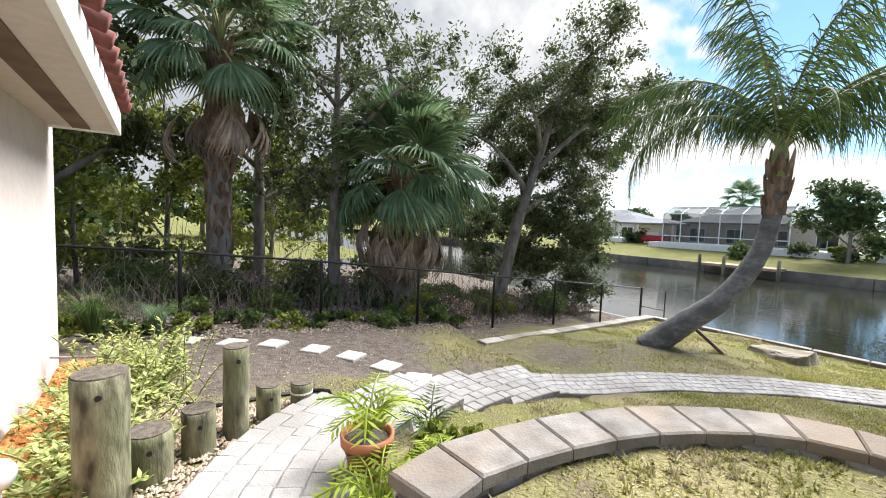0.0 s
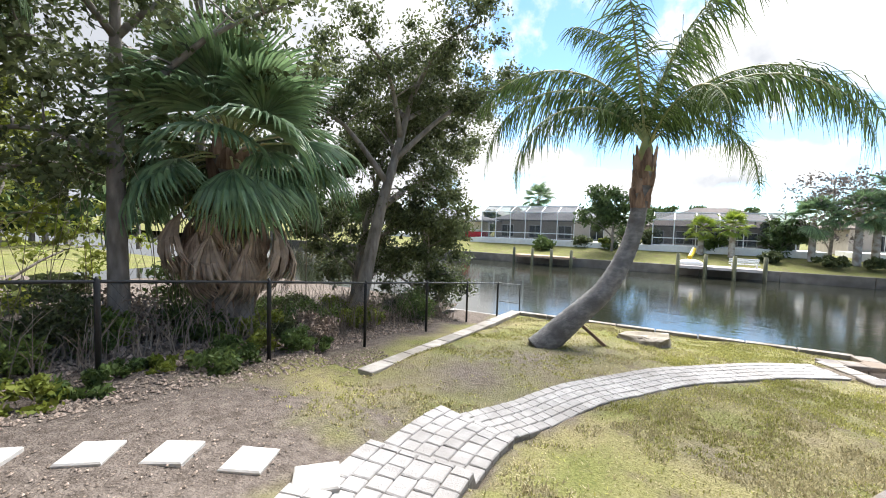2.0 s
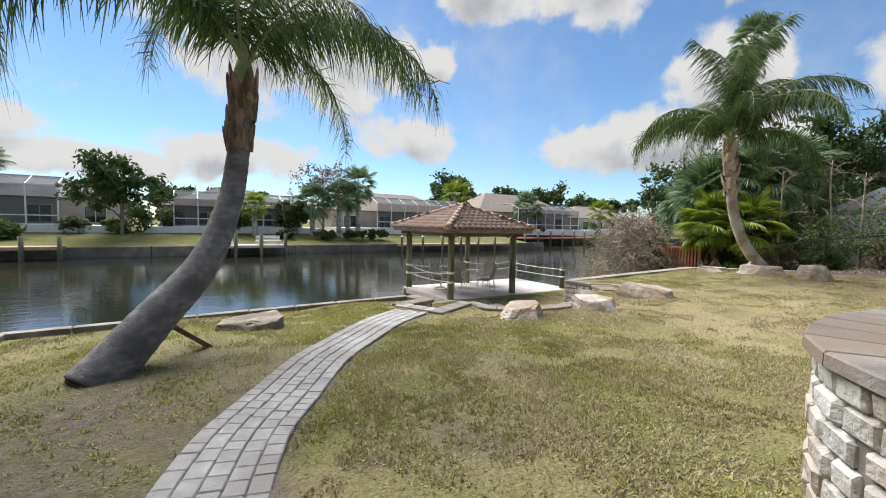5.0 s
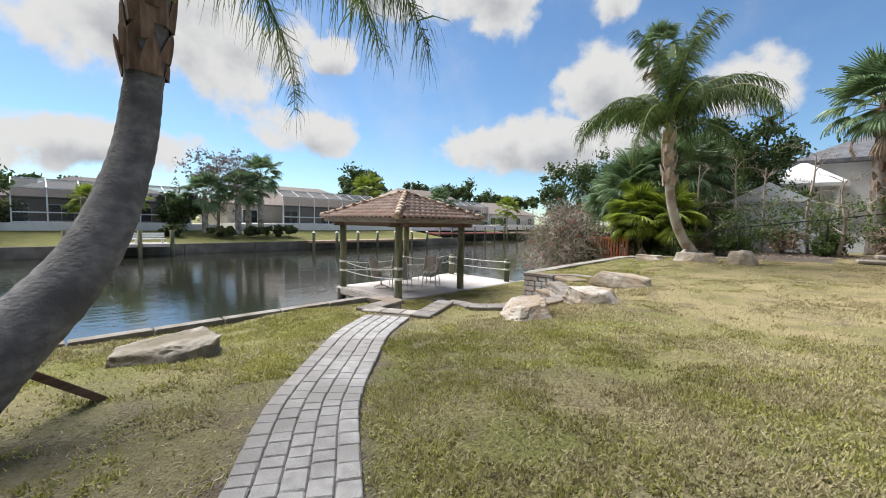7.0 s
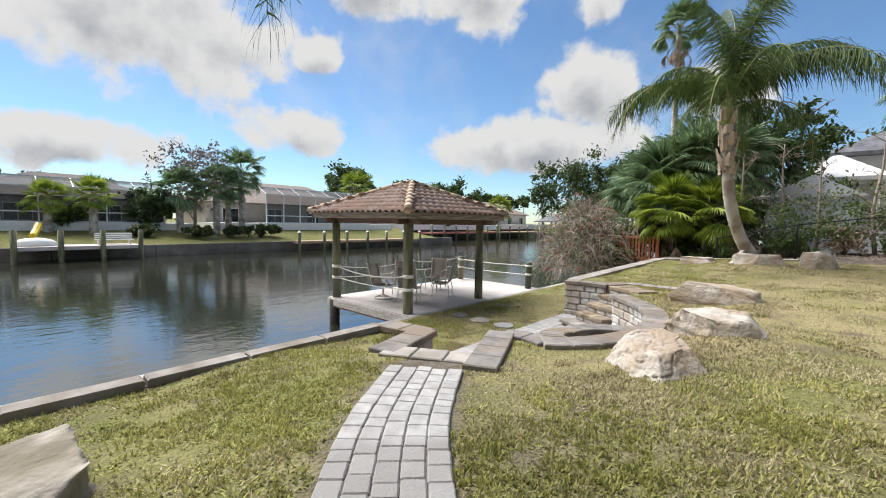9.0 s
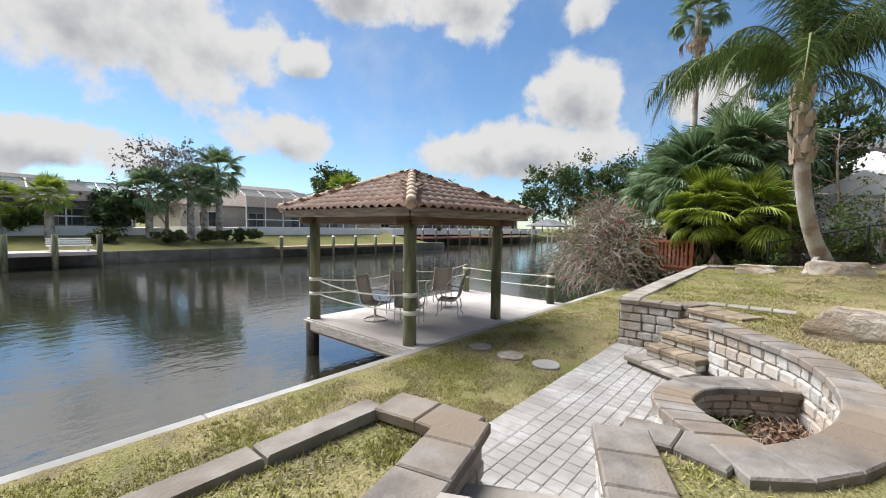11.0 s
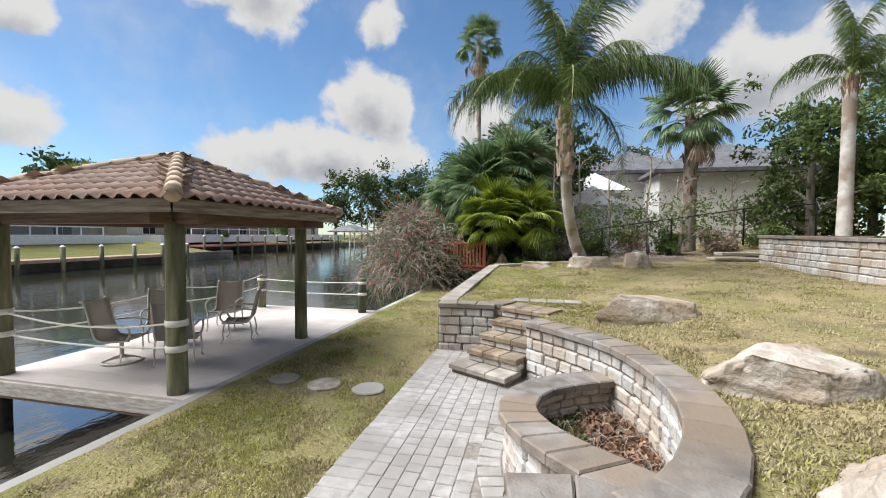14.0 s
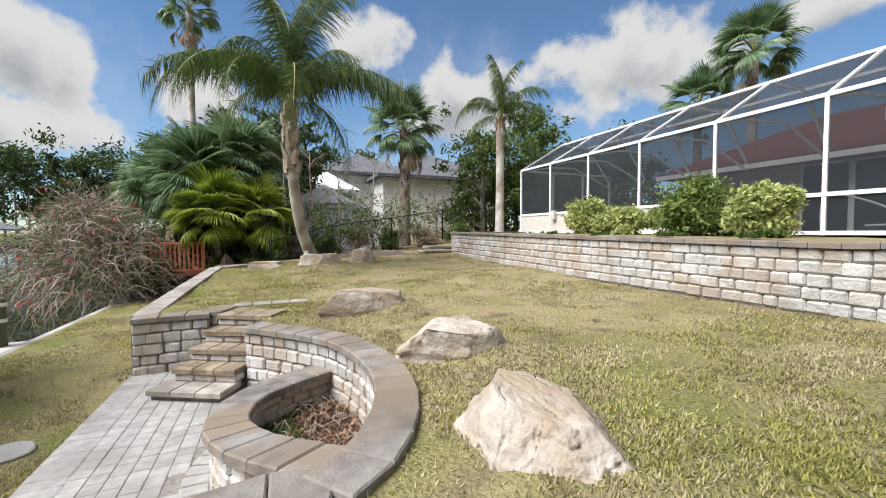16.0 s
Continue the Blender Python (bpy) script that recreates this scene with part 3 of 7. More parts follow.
def block_wall(line, base, top, label, depth=0.28, course=0.155, length=0.225, cap=0.075, cap_width=0.34, cap_len=0.30, cap_mat=None, name="block_wall", core=True, jitter=0.25, cap_shift=0.0):
    """A dry-laid wall of tumbled blocks with cap stones. base and top: heights along the line, as numbers or functions of u in 0..1."""
    fb = base if callable(base) else (lambda u: base)
    ft = top if callable(top) else (lambda u: top)
    t = thing(name, label, "retaining wall")
    pts = even([(x, y, 0) for x, y in line], 0.05)
    n = len(pts) - 1
    total = 0.05 * n
    mid_h = max(ft(u / 10) - cap - fb(u / 10) for u in range(11))
    rows = max(1, round(mid_h / course))
    for r in range(rows):
        s = -random.random() * length * 0.6
        while s < total:
            w = length * (1 + jitter * (random.random() * 2 - 1))
            a, b = max(s, 0), min(s + w, total)
            s += w
            if b - a < 0.06:
                continue
            u = (a + b) / 2 / total
            h = (ft(u) - cap - fb(u)) / rows
            i, j = min(n, int(a / 0.05)), min(n, int(b / 0.05) + 1)
            p, q = pts[i], pts[min(j, n)]
            d = q - p
            c = (p + q) / 2
            z = fb(u) + h * (r + 0.5)
            m = Matrix.Translation((c.x, c.y, z)) @ Matrix.Rotation(math.atan2(d.y, d.x) + 0.02 * (random.random() - 0.5), 4, "Z") @ Matrix.Diagonal((b - a - 0.007, depth + 0.03 * (random.random() - 0.5), h - 0.005, 1))
            share("block", random.choice(BLOCKS), t, m)
    if core:
        bm = bmesh.new()
        L, R = offset(pts, depth * 0.36), offset(pts, -depth * 0.36)
        vs = []
        for k in range(0, n + 1):
            u = k / n
            vs.append([bm.verts.new((q.x, q.y, z)) for q, z in ((L[k], fb(u) - 0.25), (L[k], ft(u) - cap), (R[k], ft(u) - cap), (R[k], fb(u) - 0.25))])
        for a, b in zip(vs, vs[1:]):
            for k in range(4):
                bm.faces.new((a[k], a[(k + 1) % 4], b[(k + 1) % 4], b[k]))
        part("core", bm, M_BLOCKJ, t, "dark joints behind the blocks")
    if cap:
        cp = even([(x, y, 0) for x, y in line], cap_len)
        L, R = offset(cp, cap_width / 2 + cap_shift), offset(cp, -cap_width / 2 + cap_shift)
        m = len(cp) - 1
        for k in range(m):
            g = 0.012
            a0, a1, b0, b1 = L[k].lerp(L[k + 1], g), L[k].lerp(L[k + 1], 1 - g), R[k].lerp(R[k + 1], g), R[k].lerp(R[k + 1], 1 - g)
            za, zb = ft(k / m), ft((k + 1) / m)
            j = 0.004 * random.random()
            part("cap_stone", prism([(*a0.xy, za + j), (*b0.xy, za + j), (*b1.xy, zb + j), (*a1.xy, zb + j)], -cap, 0.0), cap_mat or M_CAP, t)
    return t


def along(table):
    return lambda u: float(np.interp(u, [a for a, _ in table], [b for _, b in table]))


block_wall(CURVE[:11], along([(0, 1.72), (0.2, 1.45), (0.5, 1.22), (0.75, 1.12), (1, 1.1)]), along([(0, 2.1), (0.8, 2.1), (1, 2.05)]),
           "curved tumbled block retaining wall with brown cap stones", course=0.155, length=0.23, cap_len=0.33, cap_width=0.36)
block_wall(CURVE[10:], along([(0, 1.1), (0.5, 1.13), (1, 1.25)]), along([(0, 2.05), (0.1, 2.0), (0.5, 2.06), (1, 2.16)]),
           "long straight tumbled block retaining wall with brown cap stones", course=0.185, length=0.245, jitter=0.42, cap_len=0.33, cap_width=0.36)
block_wall([(3.45, -13.95), (1.5, -14.05), (-3, -14.1)], 1.3, 2.15, "block retaining wall end return with brown cap stones", length=0.36)
block_wall(HIGH, 0.06, 0.92, "curved tumbled block wall with brown cap stones beside the patio", depth=0.26)
block_wall(LOW, 0.06, along([(0, 0.57), (0.45, 0.57), (0.7, 0.72), (1, 0.915)]), "low curved block planter wall with stained cap stones", depth=0.24, course=0.16)
block_wall([(9.6, -0.74), (9.86, -1.3), (10.17, -1.95)], 0.06, 0.915, "short block wing wall beside the garden steps", cap_width=0.34)
block_wall([(10.17, -2.0), (9.85, -2.06), (9.55, -1.98)], 0.06, 0.905, "short block wall joining steps and planter", cap_width=0.3)
block_wall([(10.72, -0.45), (10.85, -0.95), (11.0, -1.42)], 0.06, 0.885, "short block wing wall beside the garden steps", cap_width=0.34)
block_wall([(10.9, -1.36), (11.3, -1.32), (11.62, -1.26)], 0.03, 0.88, "block retaining wall corner with cap stones", cap_width=0.34)
block_wall([(11.66, -1.2), (11.69, 2.0), (11.75, 5.9)], 0.1, along([(0, 0.87), (1, 0.80)]), "long low retaining wall with narrow stained coping along the water", cap_len=0.9, cap_mat=M_COPING, cap_width=0.19, depth=0.16)
block_wall([(11.8, 5.93), (8.6, 6.06), (5.5, 6.22)], along([(0, 0.1), (1, 0.68)]), along([(0, 0.80), (1, 0.86)]), "low timber edged wall with pale cap stones beside the fence", cap_len=0.6, cap_mat=M_CAPPALE, cap_width=0.3)
block_wall([(11.72, -7.08), (11.2, -7.12), (10.72, -7.12)], 0.06, 0.92, "block wall pier beside the garden stairs", depth=0.3)
block_wall([(10.72, -7.05), (10.6, -7.3), (10.5, -7.6)], 0.3, 0.93, "block wall return at the stair top", cap_width=0.3)
block_wall([(11.6, -7.2), (11.58, -10.5), (11.5, -14.5)], 0.03, along([(0, 0.93), (1, 1.06)]), "straight block retaining wall with pale cap stones", cap_len=0.4, cap_mat=M_CAPPALE, depth=0.26)
block_wall([(11.5, -14.6), (9.5, -14.9), (7.6, -15.1)], along([(0, 0.3), (1, 0.9)]), along([(0, 1.06), (1, 1.28)]), "low block edging wall at the back of the lawn", cap_len=0.4, cap_mat=M_CAPPALE, cap_width=0.3)


def garden_stairs():
    t = thing("garden_stairs", "brown stone garden stairs with five treads between block walls", "stairs")
    f, s = Vector((-0.48, -0.877, 0)), Vector((-0.877, 0.48, 0))
    o = Vector((11.28, -5.83, 0))
    for i in range(5):
        z1 = 0.06 + 0.172 * (i + 1)
        d0 = 0.30 * i
        w = 0.97 if i == 0 else 0.86
        side = s * (0.0 if i == 0 else 0.10)
        n = 3
        for k in range(n):
            a0, a1 = w * k / n + 0.004, w * (k + 1) / n - 0.004
            a = o + f * d0 + side
            depth = 0.42 if i < 4 else 0.5
            poly = [a + s * a0, a + s * a1, a + s * a1 + f * depth, a + s * a0 + f * depth]
            part("tread", prism([(p.x, p.y) for p in poly], z1 - 0.07, z1), M_CAPPALE if i == 0 else M_TREAD, t)
        bm = bmesh.new()
        c = o + f * (d0 + 0.3) + side + s * (w / 2)
        if i:
            for k in range(3):
                cc = o + f * (d0 + 0.13) + side + s * (w * (k + 0.5) / 3)
                share("riser_block", random.choice(BLOCKS), t, Matrix.Translation((cc.x, cc.y, z1 - 0.07 - 0.052)) @ Matrix.Rotation(math.atan2(s.y, s.x), 4, "Z") @ Matrix.Diagonal((w / 3 - 0.01, 0.2, 0.10, 1)))
        box(bm, (c.x, c.y, (z1 - 0.07) / 2), (w - 0.06, 0.5, z1 - 0.075), math.atan2(s.y, s.x))
        part("core", bm, M_BLOCKJ, t)
    for k in range(4):
        poly = [Vector((10.45 - 0.3 * k, -7.45 + 0.0 * k, 0)), Vector((10.16 - 0.3 * k, -7.45, 0)), Vector((10.16 - 0.3 * k, -7.75, 0)), Vector((10.45 - 0.3 * k, -7.75, 0))]
        part("landing_stone", prism([(p.x, p.y) for p in poly], 0.84, 0.935), M_CAPPALE, t)
    return t


garden_stairs()

# ---- dock and shelter ----


def dock():
    t = thing("dock", "pale weathered plank dock on dark pilings beside the seawall", "dock")
    for k in range(24):
        y0, y1 = -4.28 - k * 6.24 / 24, -4.28 - (k + 1) * 6.24 / 24
        part("plank", boxm((16.13, (y0 + y1) / 2, -0.025), (3.56, y0 - y1 - 0.002, 0.05), 0, 0.001), M_DECK, t)
    for c, s in (((16.13, -4.26, -0.13), (3.62, 0.05, 0.20)), ((16.13, -10.54, -0.13), (3.62, 0.05, 0.20)), ((17.93, -7.4, -0.13), (0.05, 6.3, 0.20))):
        part("rim_board", boxm(c, s, 0, 0.006), M_WOODP, t, "pale weathered rim board")
    for y in (-4.3, -7.1, -9.9):
        part("joist", boxm((16.1, y, -0.17), (3.4, 0.1, 0.2)), M_BEAM, t)
    for x, y in ((14.6, -4.4), (17.72, -4.35), (14.6, -10.2), (17.72, -10.2), (17.72, -7.3)):
        part("piling", tube(bmesh.new(), [(x, y, -2.4), (x, y, -0.06)], [0.15, 0.15], 12), M_POSTDARK, t, "dark wet timber piling", True)
    return t


def rope_sag(a, b, sag):
    a, b = Vector(a), Vector(b)
    return [a.lerp(b, k / 14) - Vector((0, 0, sag * (1 - (2 * k / 14 - 1) ** 2))) for k in range(15)]


POSTS = [(14.62, -4.45, 2.25), (17.72, -4.42, 2.25), (14.68, -7.4, 2.25), (17.72, -7.4, 2.25)]


def dock_shelter():
    t = thing("dock_shelter", "dock shelter with red-brown tile hip roof on round green posts", "shelter")
    for x, y, h in POSTS:
        p = part("post", tube(bmesh.new(), spline([(x, y, -0.05), (x + 0.01, y, 1), (x, y + 0.01, h)], 8), [0.125, 0.122, 0.12, 0.12, 0.118, 0.116, 0.115, 0.115], 14), M_POST, t, "round green treated timber post", True)
    x0, x1, y0, y1 = 14.12, 18.3, -7.85, -3.95
    zb, ze = 2.22, 2.42
    for c, s in (((14.62, -5.9, zb + 0.1), (0.1, 3.7, 0.22)), ((17.72, -5.9, zb + 0.1), (0.1, 3.7, 0.22)), ((16.2, -4.43, zb + 0.1), (4.0, 0.1, 0.2)), ((16.2, -7.4, zb + 0.1), (4.0, 0.1, 0.2))):
        part("beam", boxm(c, s, 0, 0.008), M_BEAM, t)
    for c, s in (((x0 + 0.02, (y0 + y1) / 2, 2.43), (0.04, y1 - y0, 0.17)), ((x1 - 0.02, (y0 + y1) / 2, 2.43), (0.04, y1 - y0, 0.17)), (((x0 + x1) / 2, y0 + 0.02, 2.43), (x1 - x0, 0.04, 0.17)), (((x0 + x1) / 2, y1 - 0.02, 2.43), (x1 - x0, 0.04, 0.17))):
        part("fascia", boxm(c, s, 0, 0.005), M_FASCIA, t, "weathered fascia board")
    cx, cy, zt, e = (x0 + x1) / 2, (y0 + y1) / 2, 3.36, 0.06
    z0 = 2.50
    half = (y1 - y0) / 2
    rx0, rx1 = x0 + half, x1 - half
    eave = [Vector((x0 - e, y0 - e, z0)), Vector((x1 + e, y0 - e, z0)), Vector((x1 + e, y1 + e, z0)), Vector((x0 - e, y1 + e, z0))]
    ra, rb = Vector((rx0, cy, zt)), Vector((rx1, cy, zt))
    bm = bmesh.new()
    vs = [bm.verts.new(v) for v in (*eave, ra, rb)]
    for f in ((0, 1, 5, 4), (1, 2, 5), (2, 3, 4, 5), (3, 0, 4), (3, 2, 1, 0)):
        bm.faces.new([vs[k] for k in f])
    part("roof_deck", bm, M_BEAM, t, "dark boarded underside")
    bm = bmesh.new()
    n, L, W = 9, 0.36, 0.225
    rows = []
    for j, yy in enumerate((0.0, L)):
        rows.append([bm.verts.new((W * (k / (n - 1) - 0.5), yy, 0.02 + 0.028 * math.cos(2 * math.pi * (k / (n - 1))) + (0.025 if j == 0 else 0.0))) for k in range(n)])
    low = [bm.verts.new((v.co.x, v.co.y, v.co.z - 0.022)) for v in rows[0]]
    for k in range(n - 1):
        bm.faces.new((rows[0][k], rows[0][k + 1], rows[1][k + 1], rows[1][k]))
        bm.faces.new((low[k], low[k + 1], rows[0][k + 1], rows[0][k]))
    me = bpy.data.meshes.new("roof_tile")
    bm.to_mesh(me)
    bm.free()
    me.materials.append(M_TILE)
    me.polygons.foreach_set("use_smooth", [True] * len(me.polygons))
    for a, b, top in ((0, 1, (ra, rb)), (1, 2, (rb, rb)), (2, 3, (rb, ra)), (3, 0, (ra, ra))):
        A, B = eave[a], eave[b]
        u = (B - A).normalized()
        n_in = Vector((-u.y, u.x, 0))
        run = half + e
        slope = Vector((n_in.x * run, n_in.y * run, zt - z0))
        sl = slope.length
        v = slope / sl
        w = u.cross(v)
        rows_n = int(sl / 0.30)
        for r in range(rows_n + 1):
            d = r * sl / (rows_n + 0.6)
            k0 = d / sl
            left = k0 * run
            right = (B - A).length - k0 * run
            m = int((B - A).length / W)
            for q in range(m):
                s = (q + 0.5) * (B - A).length / m
                if s < left - 0.02 or s > right + 0.02:
                    continue
                o = A + u * s + v * (d - 0.05) + w * 0.02
                mm = Matrix(((u.x, v.x, w.x, o.x), (u.y, v.y, w.y, o.y), (u.z, v.z, w.z, o.z), (0, 0, 0, 1)))
                share("roof_tile", me, t, mm)
    for A, B in ((eave[0], ra), (eave[1], rb), (eave[2], rb), (eave[3], ra), (ra, rb)):
        n = max(1, round((B - A).length / 0.36))
        for k in range(n):
            p, q = A.lerp(B, k / n), A.lerp(B, (k + 1.12) / n)
            up = Vector((0, 0, 0.05))
            part("hip_tile", tube(bmesh.new(), [p + up, q + up * 0.75], [0.105, 0.09], 10), M_HIP, t, "", True)
    return t


def rail_ropes():
    for x, y, h in ((14.62, -10.2, 0.92), (17.72, -10.2, 0.92)):
        t = thing("rail_post", "short round green timber rail post with white rope bands", "post", "dock rail posts")
        part("post", tube(bmesh.new(), [(x, y, -0.02), (x, y, h - 0.03), (x, y, h)], [0.11, 0.11, 0.085], 14), M_POST, t, "", True)
        for z in (0.5, 0.8):
            part("rope_band", tube(bmesh.new(), [(x, y, z - 0.035), (x, y, z + 0.035)], 0.122, 14), M_ROPE, t, "", True)
    t = thing("dock_rail_rope", "white ropes slung between the dock posts", "rope")
    for a, b in ((POSTS[0], POSTS[1]), (POSTS[1], POSTS[3]), (POSTS[3], (17.72, -10.2)), ((17.72, -10.2), (14.62, -10.2))):
        for z, s in ((0.93, 0.14), (0.60, 0.07)):
            if a[0] == 17.72 and b[0] == 14.62:
                z, s = z - 0.12, s * 0.3
            part("rope", tube(bmesh.new(), rope_sag((*a[:2], z), (*b[:2], z), s), 0.014, 6), M_ROPE, t, "", True)
    for x, y, h in POSTS[:2] + POSTS[3:]:
        for z in (0.93, 0.60):
            part("rope_band", tube(bmesh.new(), [(x, y, z - 0.04), (x, y, z + 0.04)], 0.135, 14), M_ROPE, t, "", True)


dock()
dock_shelter()
rail_ropes()


def seawall():
    t = thing("seawall", "grey concrete seawall cap along the canal", "seawall", kind="structure")
    for k in range(15):
        y0, y1 = 14.1 - k * 3.0, 14.1 - (k + 1) * 3.0
        part("cap_section", boxm((14.14, (y0 + y1) / 2, -0.07), (0.38, 2.994, 0.18), 0, 0.012), M_CONC, t)
    part("face", boxm((14.17, -8.4, -1.2), (0.22, 45, 2.1)), M_CONC, t)


seawall()


def path_width(p):
    return 1.0 if p.x < 4.4 else 0.72


def path():
    top = thing("upper_path", "pale grey paver path with low steps by the house", "path", kind="structure")
    t = thing("garden_path", "curved pale grey paver garden path", "path", kind="structure")
    pts = even(PATH_MID, 0.02)
    n = len(pts)
    side = [b - a for a, b in zip(pts, offset(pts, 1.0))]
    for c in range(6):
        i = random.randrange(0, 5)
        while i < n - 4:
            w = path_width(pts[i])
            cols = 6 if w > 0.8 else 5
            if c >= cols:
                i += 4
                continue
            k = min(random.choice((6, 8, 8, 10)) if w < 0.8 else random.choice((8, 10, 12)), n - 1 - i)
            m = pts[i + k // 2]
            if path_level(pts[i]) - path_level(pts[i + k]) > 0.09 and pts[i].x > 1.2:
                while k > 2 and path_level(pts[i]) - path_level(pts[i + k]) > 0.09:
                    k -= 1
                m = pts[i + k // 2]
            d = pts[i + k] - pts[i]
            s = -w / 2 + w * (c + 0.5) / cols + 0.006 * (random.random() - 0.5)
            q = m + side[i + k // 2] * s
            a, b = pts[i] + side[i] * s, pts[i + k] + side[i + k] * s
            L = max(0.05, (b - a).xy.length - 0.008)
            mm = Matrix.Translation((q.x, q.y, path_level(m) - 0.03 + 0.005 * random.random())) @ Matrix.Rotation(math.atan2(d.y, d.x) + 0.02 * (random.random() - 0.5), 4, "Z") @ Matrix.Diagonal((L, w / cols - 0.007, 0.065, 1))
            share("paver", random.choice(PAVERS), top if m.x < 4.4 else t, mm)
            i += k
    bm = bmesh.new()
    prev = None
    for i in range(0, n, 4):
        p, w, z = pts[i], path_width(pts[i]), path_level(pts[i]) - 0.012
        q = [p + side[i] * w * 0.497, p - side[i] * w * 0.497]
        cur = [bm.verts.new((q[0].x, q[0].y, z - 0.3)), bm.verts.new((q[0].x, q[0].y, z)), bm.verts.new((q[1].x, q[1].y, z)), bm.verts.new((q[1].x, q[1].y, z - 0.3))]
        if prev:
            for k in range(3):
                bm.faces.new((prev[k], prev[k + 1], cur[k + 1], cur[k]))
        prev = cur
    part("joint_sand", bm, M_JOINT, t, "dark sand joints")
    o, e = Vector((10.66, -0.36, 0)), Vector((9.72, -0.86, 0))
    for k in range(3):
        a, b = o.lerp(e, k / 3 + 0.006), o.lerp(e, (k + 1) / 3 - 0.006)
        f = Vector((0.14, -0.28, 0))
        part("end_cap_stone", prism([tuple(a.xy), tuple(b.xy), tuple((b + f).xy), tuple((a + f).xy)], 0.78, 0.885), M_CAPPALE, t, "pale cap stone at the step edge")
    for k in range(3):
        f = Vector((0.14, -0.28, 0)) * (k + 1.1)
        p = [o + f, e + f, e + f * 1.0 + Vector((0.16, -0.33, 0)), o + f + Vector((0.16, -0.33, 0))]
        part("step", prism([(q.x, q.y) for q in p], 0.0, 0.885 - 0.2 * (k + 1)), M_CAPPALE, t, "stone step down to the patio")


path()


def patio():
    t = thing("patio", "pale grey paver patio laid in rows", "patio", kind="structure")
    bm = bmesh.new()
    bm.faces.new([bm.verts.new((x, y, 0.091)) for x, y in PATIO])
    part("joint_sand", bm, M_JOINT, t, "dark sand joints")
    edge = even([(x, y, 0) for x, y in LOW[1:]], 0.125)
    hub = Vector((9.35, -3.5, 0))
    for p, q in zip(edge, edge[1:]):
        d = (q - p).normalized()
        out = Vector((d.y, -d.x, 0))
        if out.dot((p + q) / 2 - hub) < 0:
            out = -out
        c = (p + q) / 2 + out * 0.235
        if inside(PATIO, c.x, c.y):
            share("edge_paver", random.choice(PAVERS), t, Matrix.Translation((c.x, c.y, 0.076)) @ Matrix.Rotation(math.atan2(out.y, out.x), 4, "Z") @ Matrix.Diagonal((0.21, 0.125, 0.05, 1)))
    f, s = Vector((0.0, -1.0, 0)), Vector((1.0, 0.0, 0))
    o = Vector((8.99, -0.6, 0))
    for k in range(38):
        c = Vector((11.578 + 0.008 * random.random(), -1.62 - 0.143 * k, 0))
        share("border_paver", random.choice(PAVERS), t, Matrix.Translation((c.x, c.y, 0.074)) @ Matrix.Rotation(0.03 * (random.random() - 0.5), 4, "Z") @ Matrix.Diagonal((0.325, 0.136, 0.05, 1)))
    count = 0
    rest = bmesh.new()
    for j in range(0, 32):
        h = 0.15
        a = -0.5 - 0.2 * random.random()
        while a < 7.4:
            w = random.choice((0.125, 0.15, 0.19))
            c = o + s * (j * h - 0.5) + f * (a + w / 2)
            a += w
            if not all(inside(PATIO, c.x + dx, c.y + dy) for dx, dy in ((0.01, 0), (-0.01, 0), (0, 0.01), (0, -0.01))) or inside(LOW + HIGH[::-1], c.x, c.y):
                continue
            if c.x > 11.42 or min((c - p).length for p in edge) < 0.40:
                continue
            m = Matrix.Translation((c.x, c.y, 0.073 + 0.004 * random.random())) @ Matrix.Rotation(math.atan2(f.y, f.x) + 0.012 * (random.random() - 0.5), 4, "Z") @ Matrix.Diagonal((w - 0.009, h - 0.003, 0.05, 1))
            if count < 300:
                share("paver", random.choice(PAVERS), t, m)
            else:
                box(rest, (0, 0, 0), (1, 1, 1), 0, 0.007, m)
            count += 1
    ob = part("more_pavers", rest, M_PAVER, t)
    ob["kind"] = "stuff"


patio()


def slab(x, y, z, w, d, rz, label, material, group):
    poly = [(w / 2 * sx + 0.02 * random.random(), d / 2 * sy + 0.02 * random.random()) for sx, sy in ((-1, -1), (1, -1), (1, 1), (-1, 1))]
    ob = link("stepping_stone", prism(poly, -0.04, 0.018), material)
    ob.matrix_basis = pose(x, y, z, 0, 0, rz)
    return tagged(ob, label, "stepping stone", group)


M_SLAB = mat("pale slab", (0.40, 0.375, 0.34), (0.50, 0.47, 0.43), 8, 0.9, bump=0.3, vary=0.1)
for x, y, z in ((2.67, 4.21, 1.31), (2.57, 4.85, 1.30), (2.28, 5.4, 1.325), (1.91, 5.87, 1.345), (1.42, 6.35, 1.365), (0.9, 6.63, 1.39), (0.35, 7.04, 1.385)):
    slab(x, y, upper(x, y) + 0.012, 0.33, 0.33, random.uniform(25, 55), "square pale stepping stone set in bare soil", M_SLAB, "stepping stones in the soil")

# ---- rocks ----


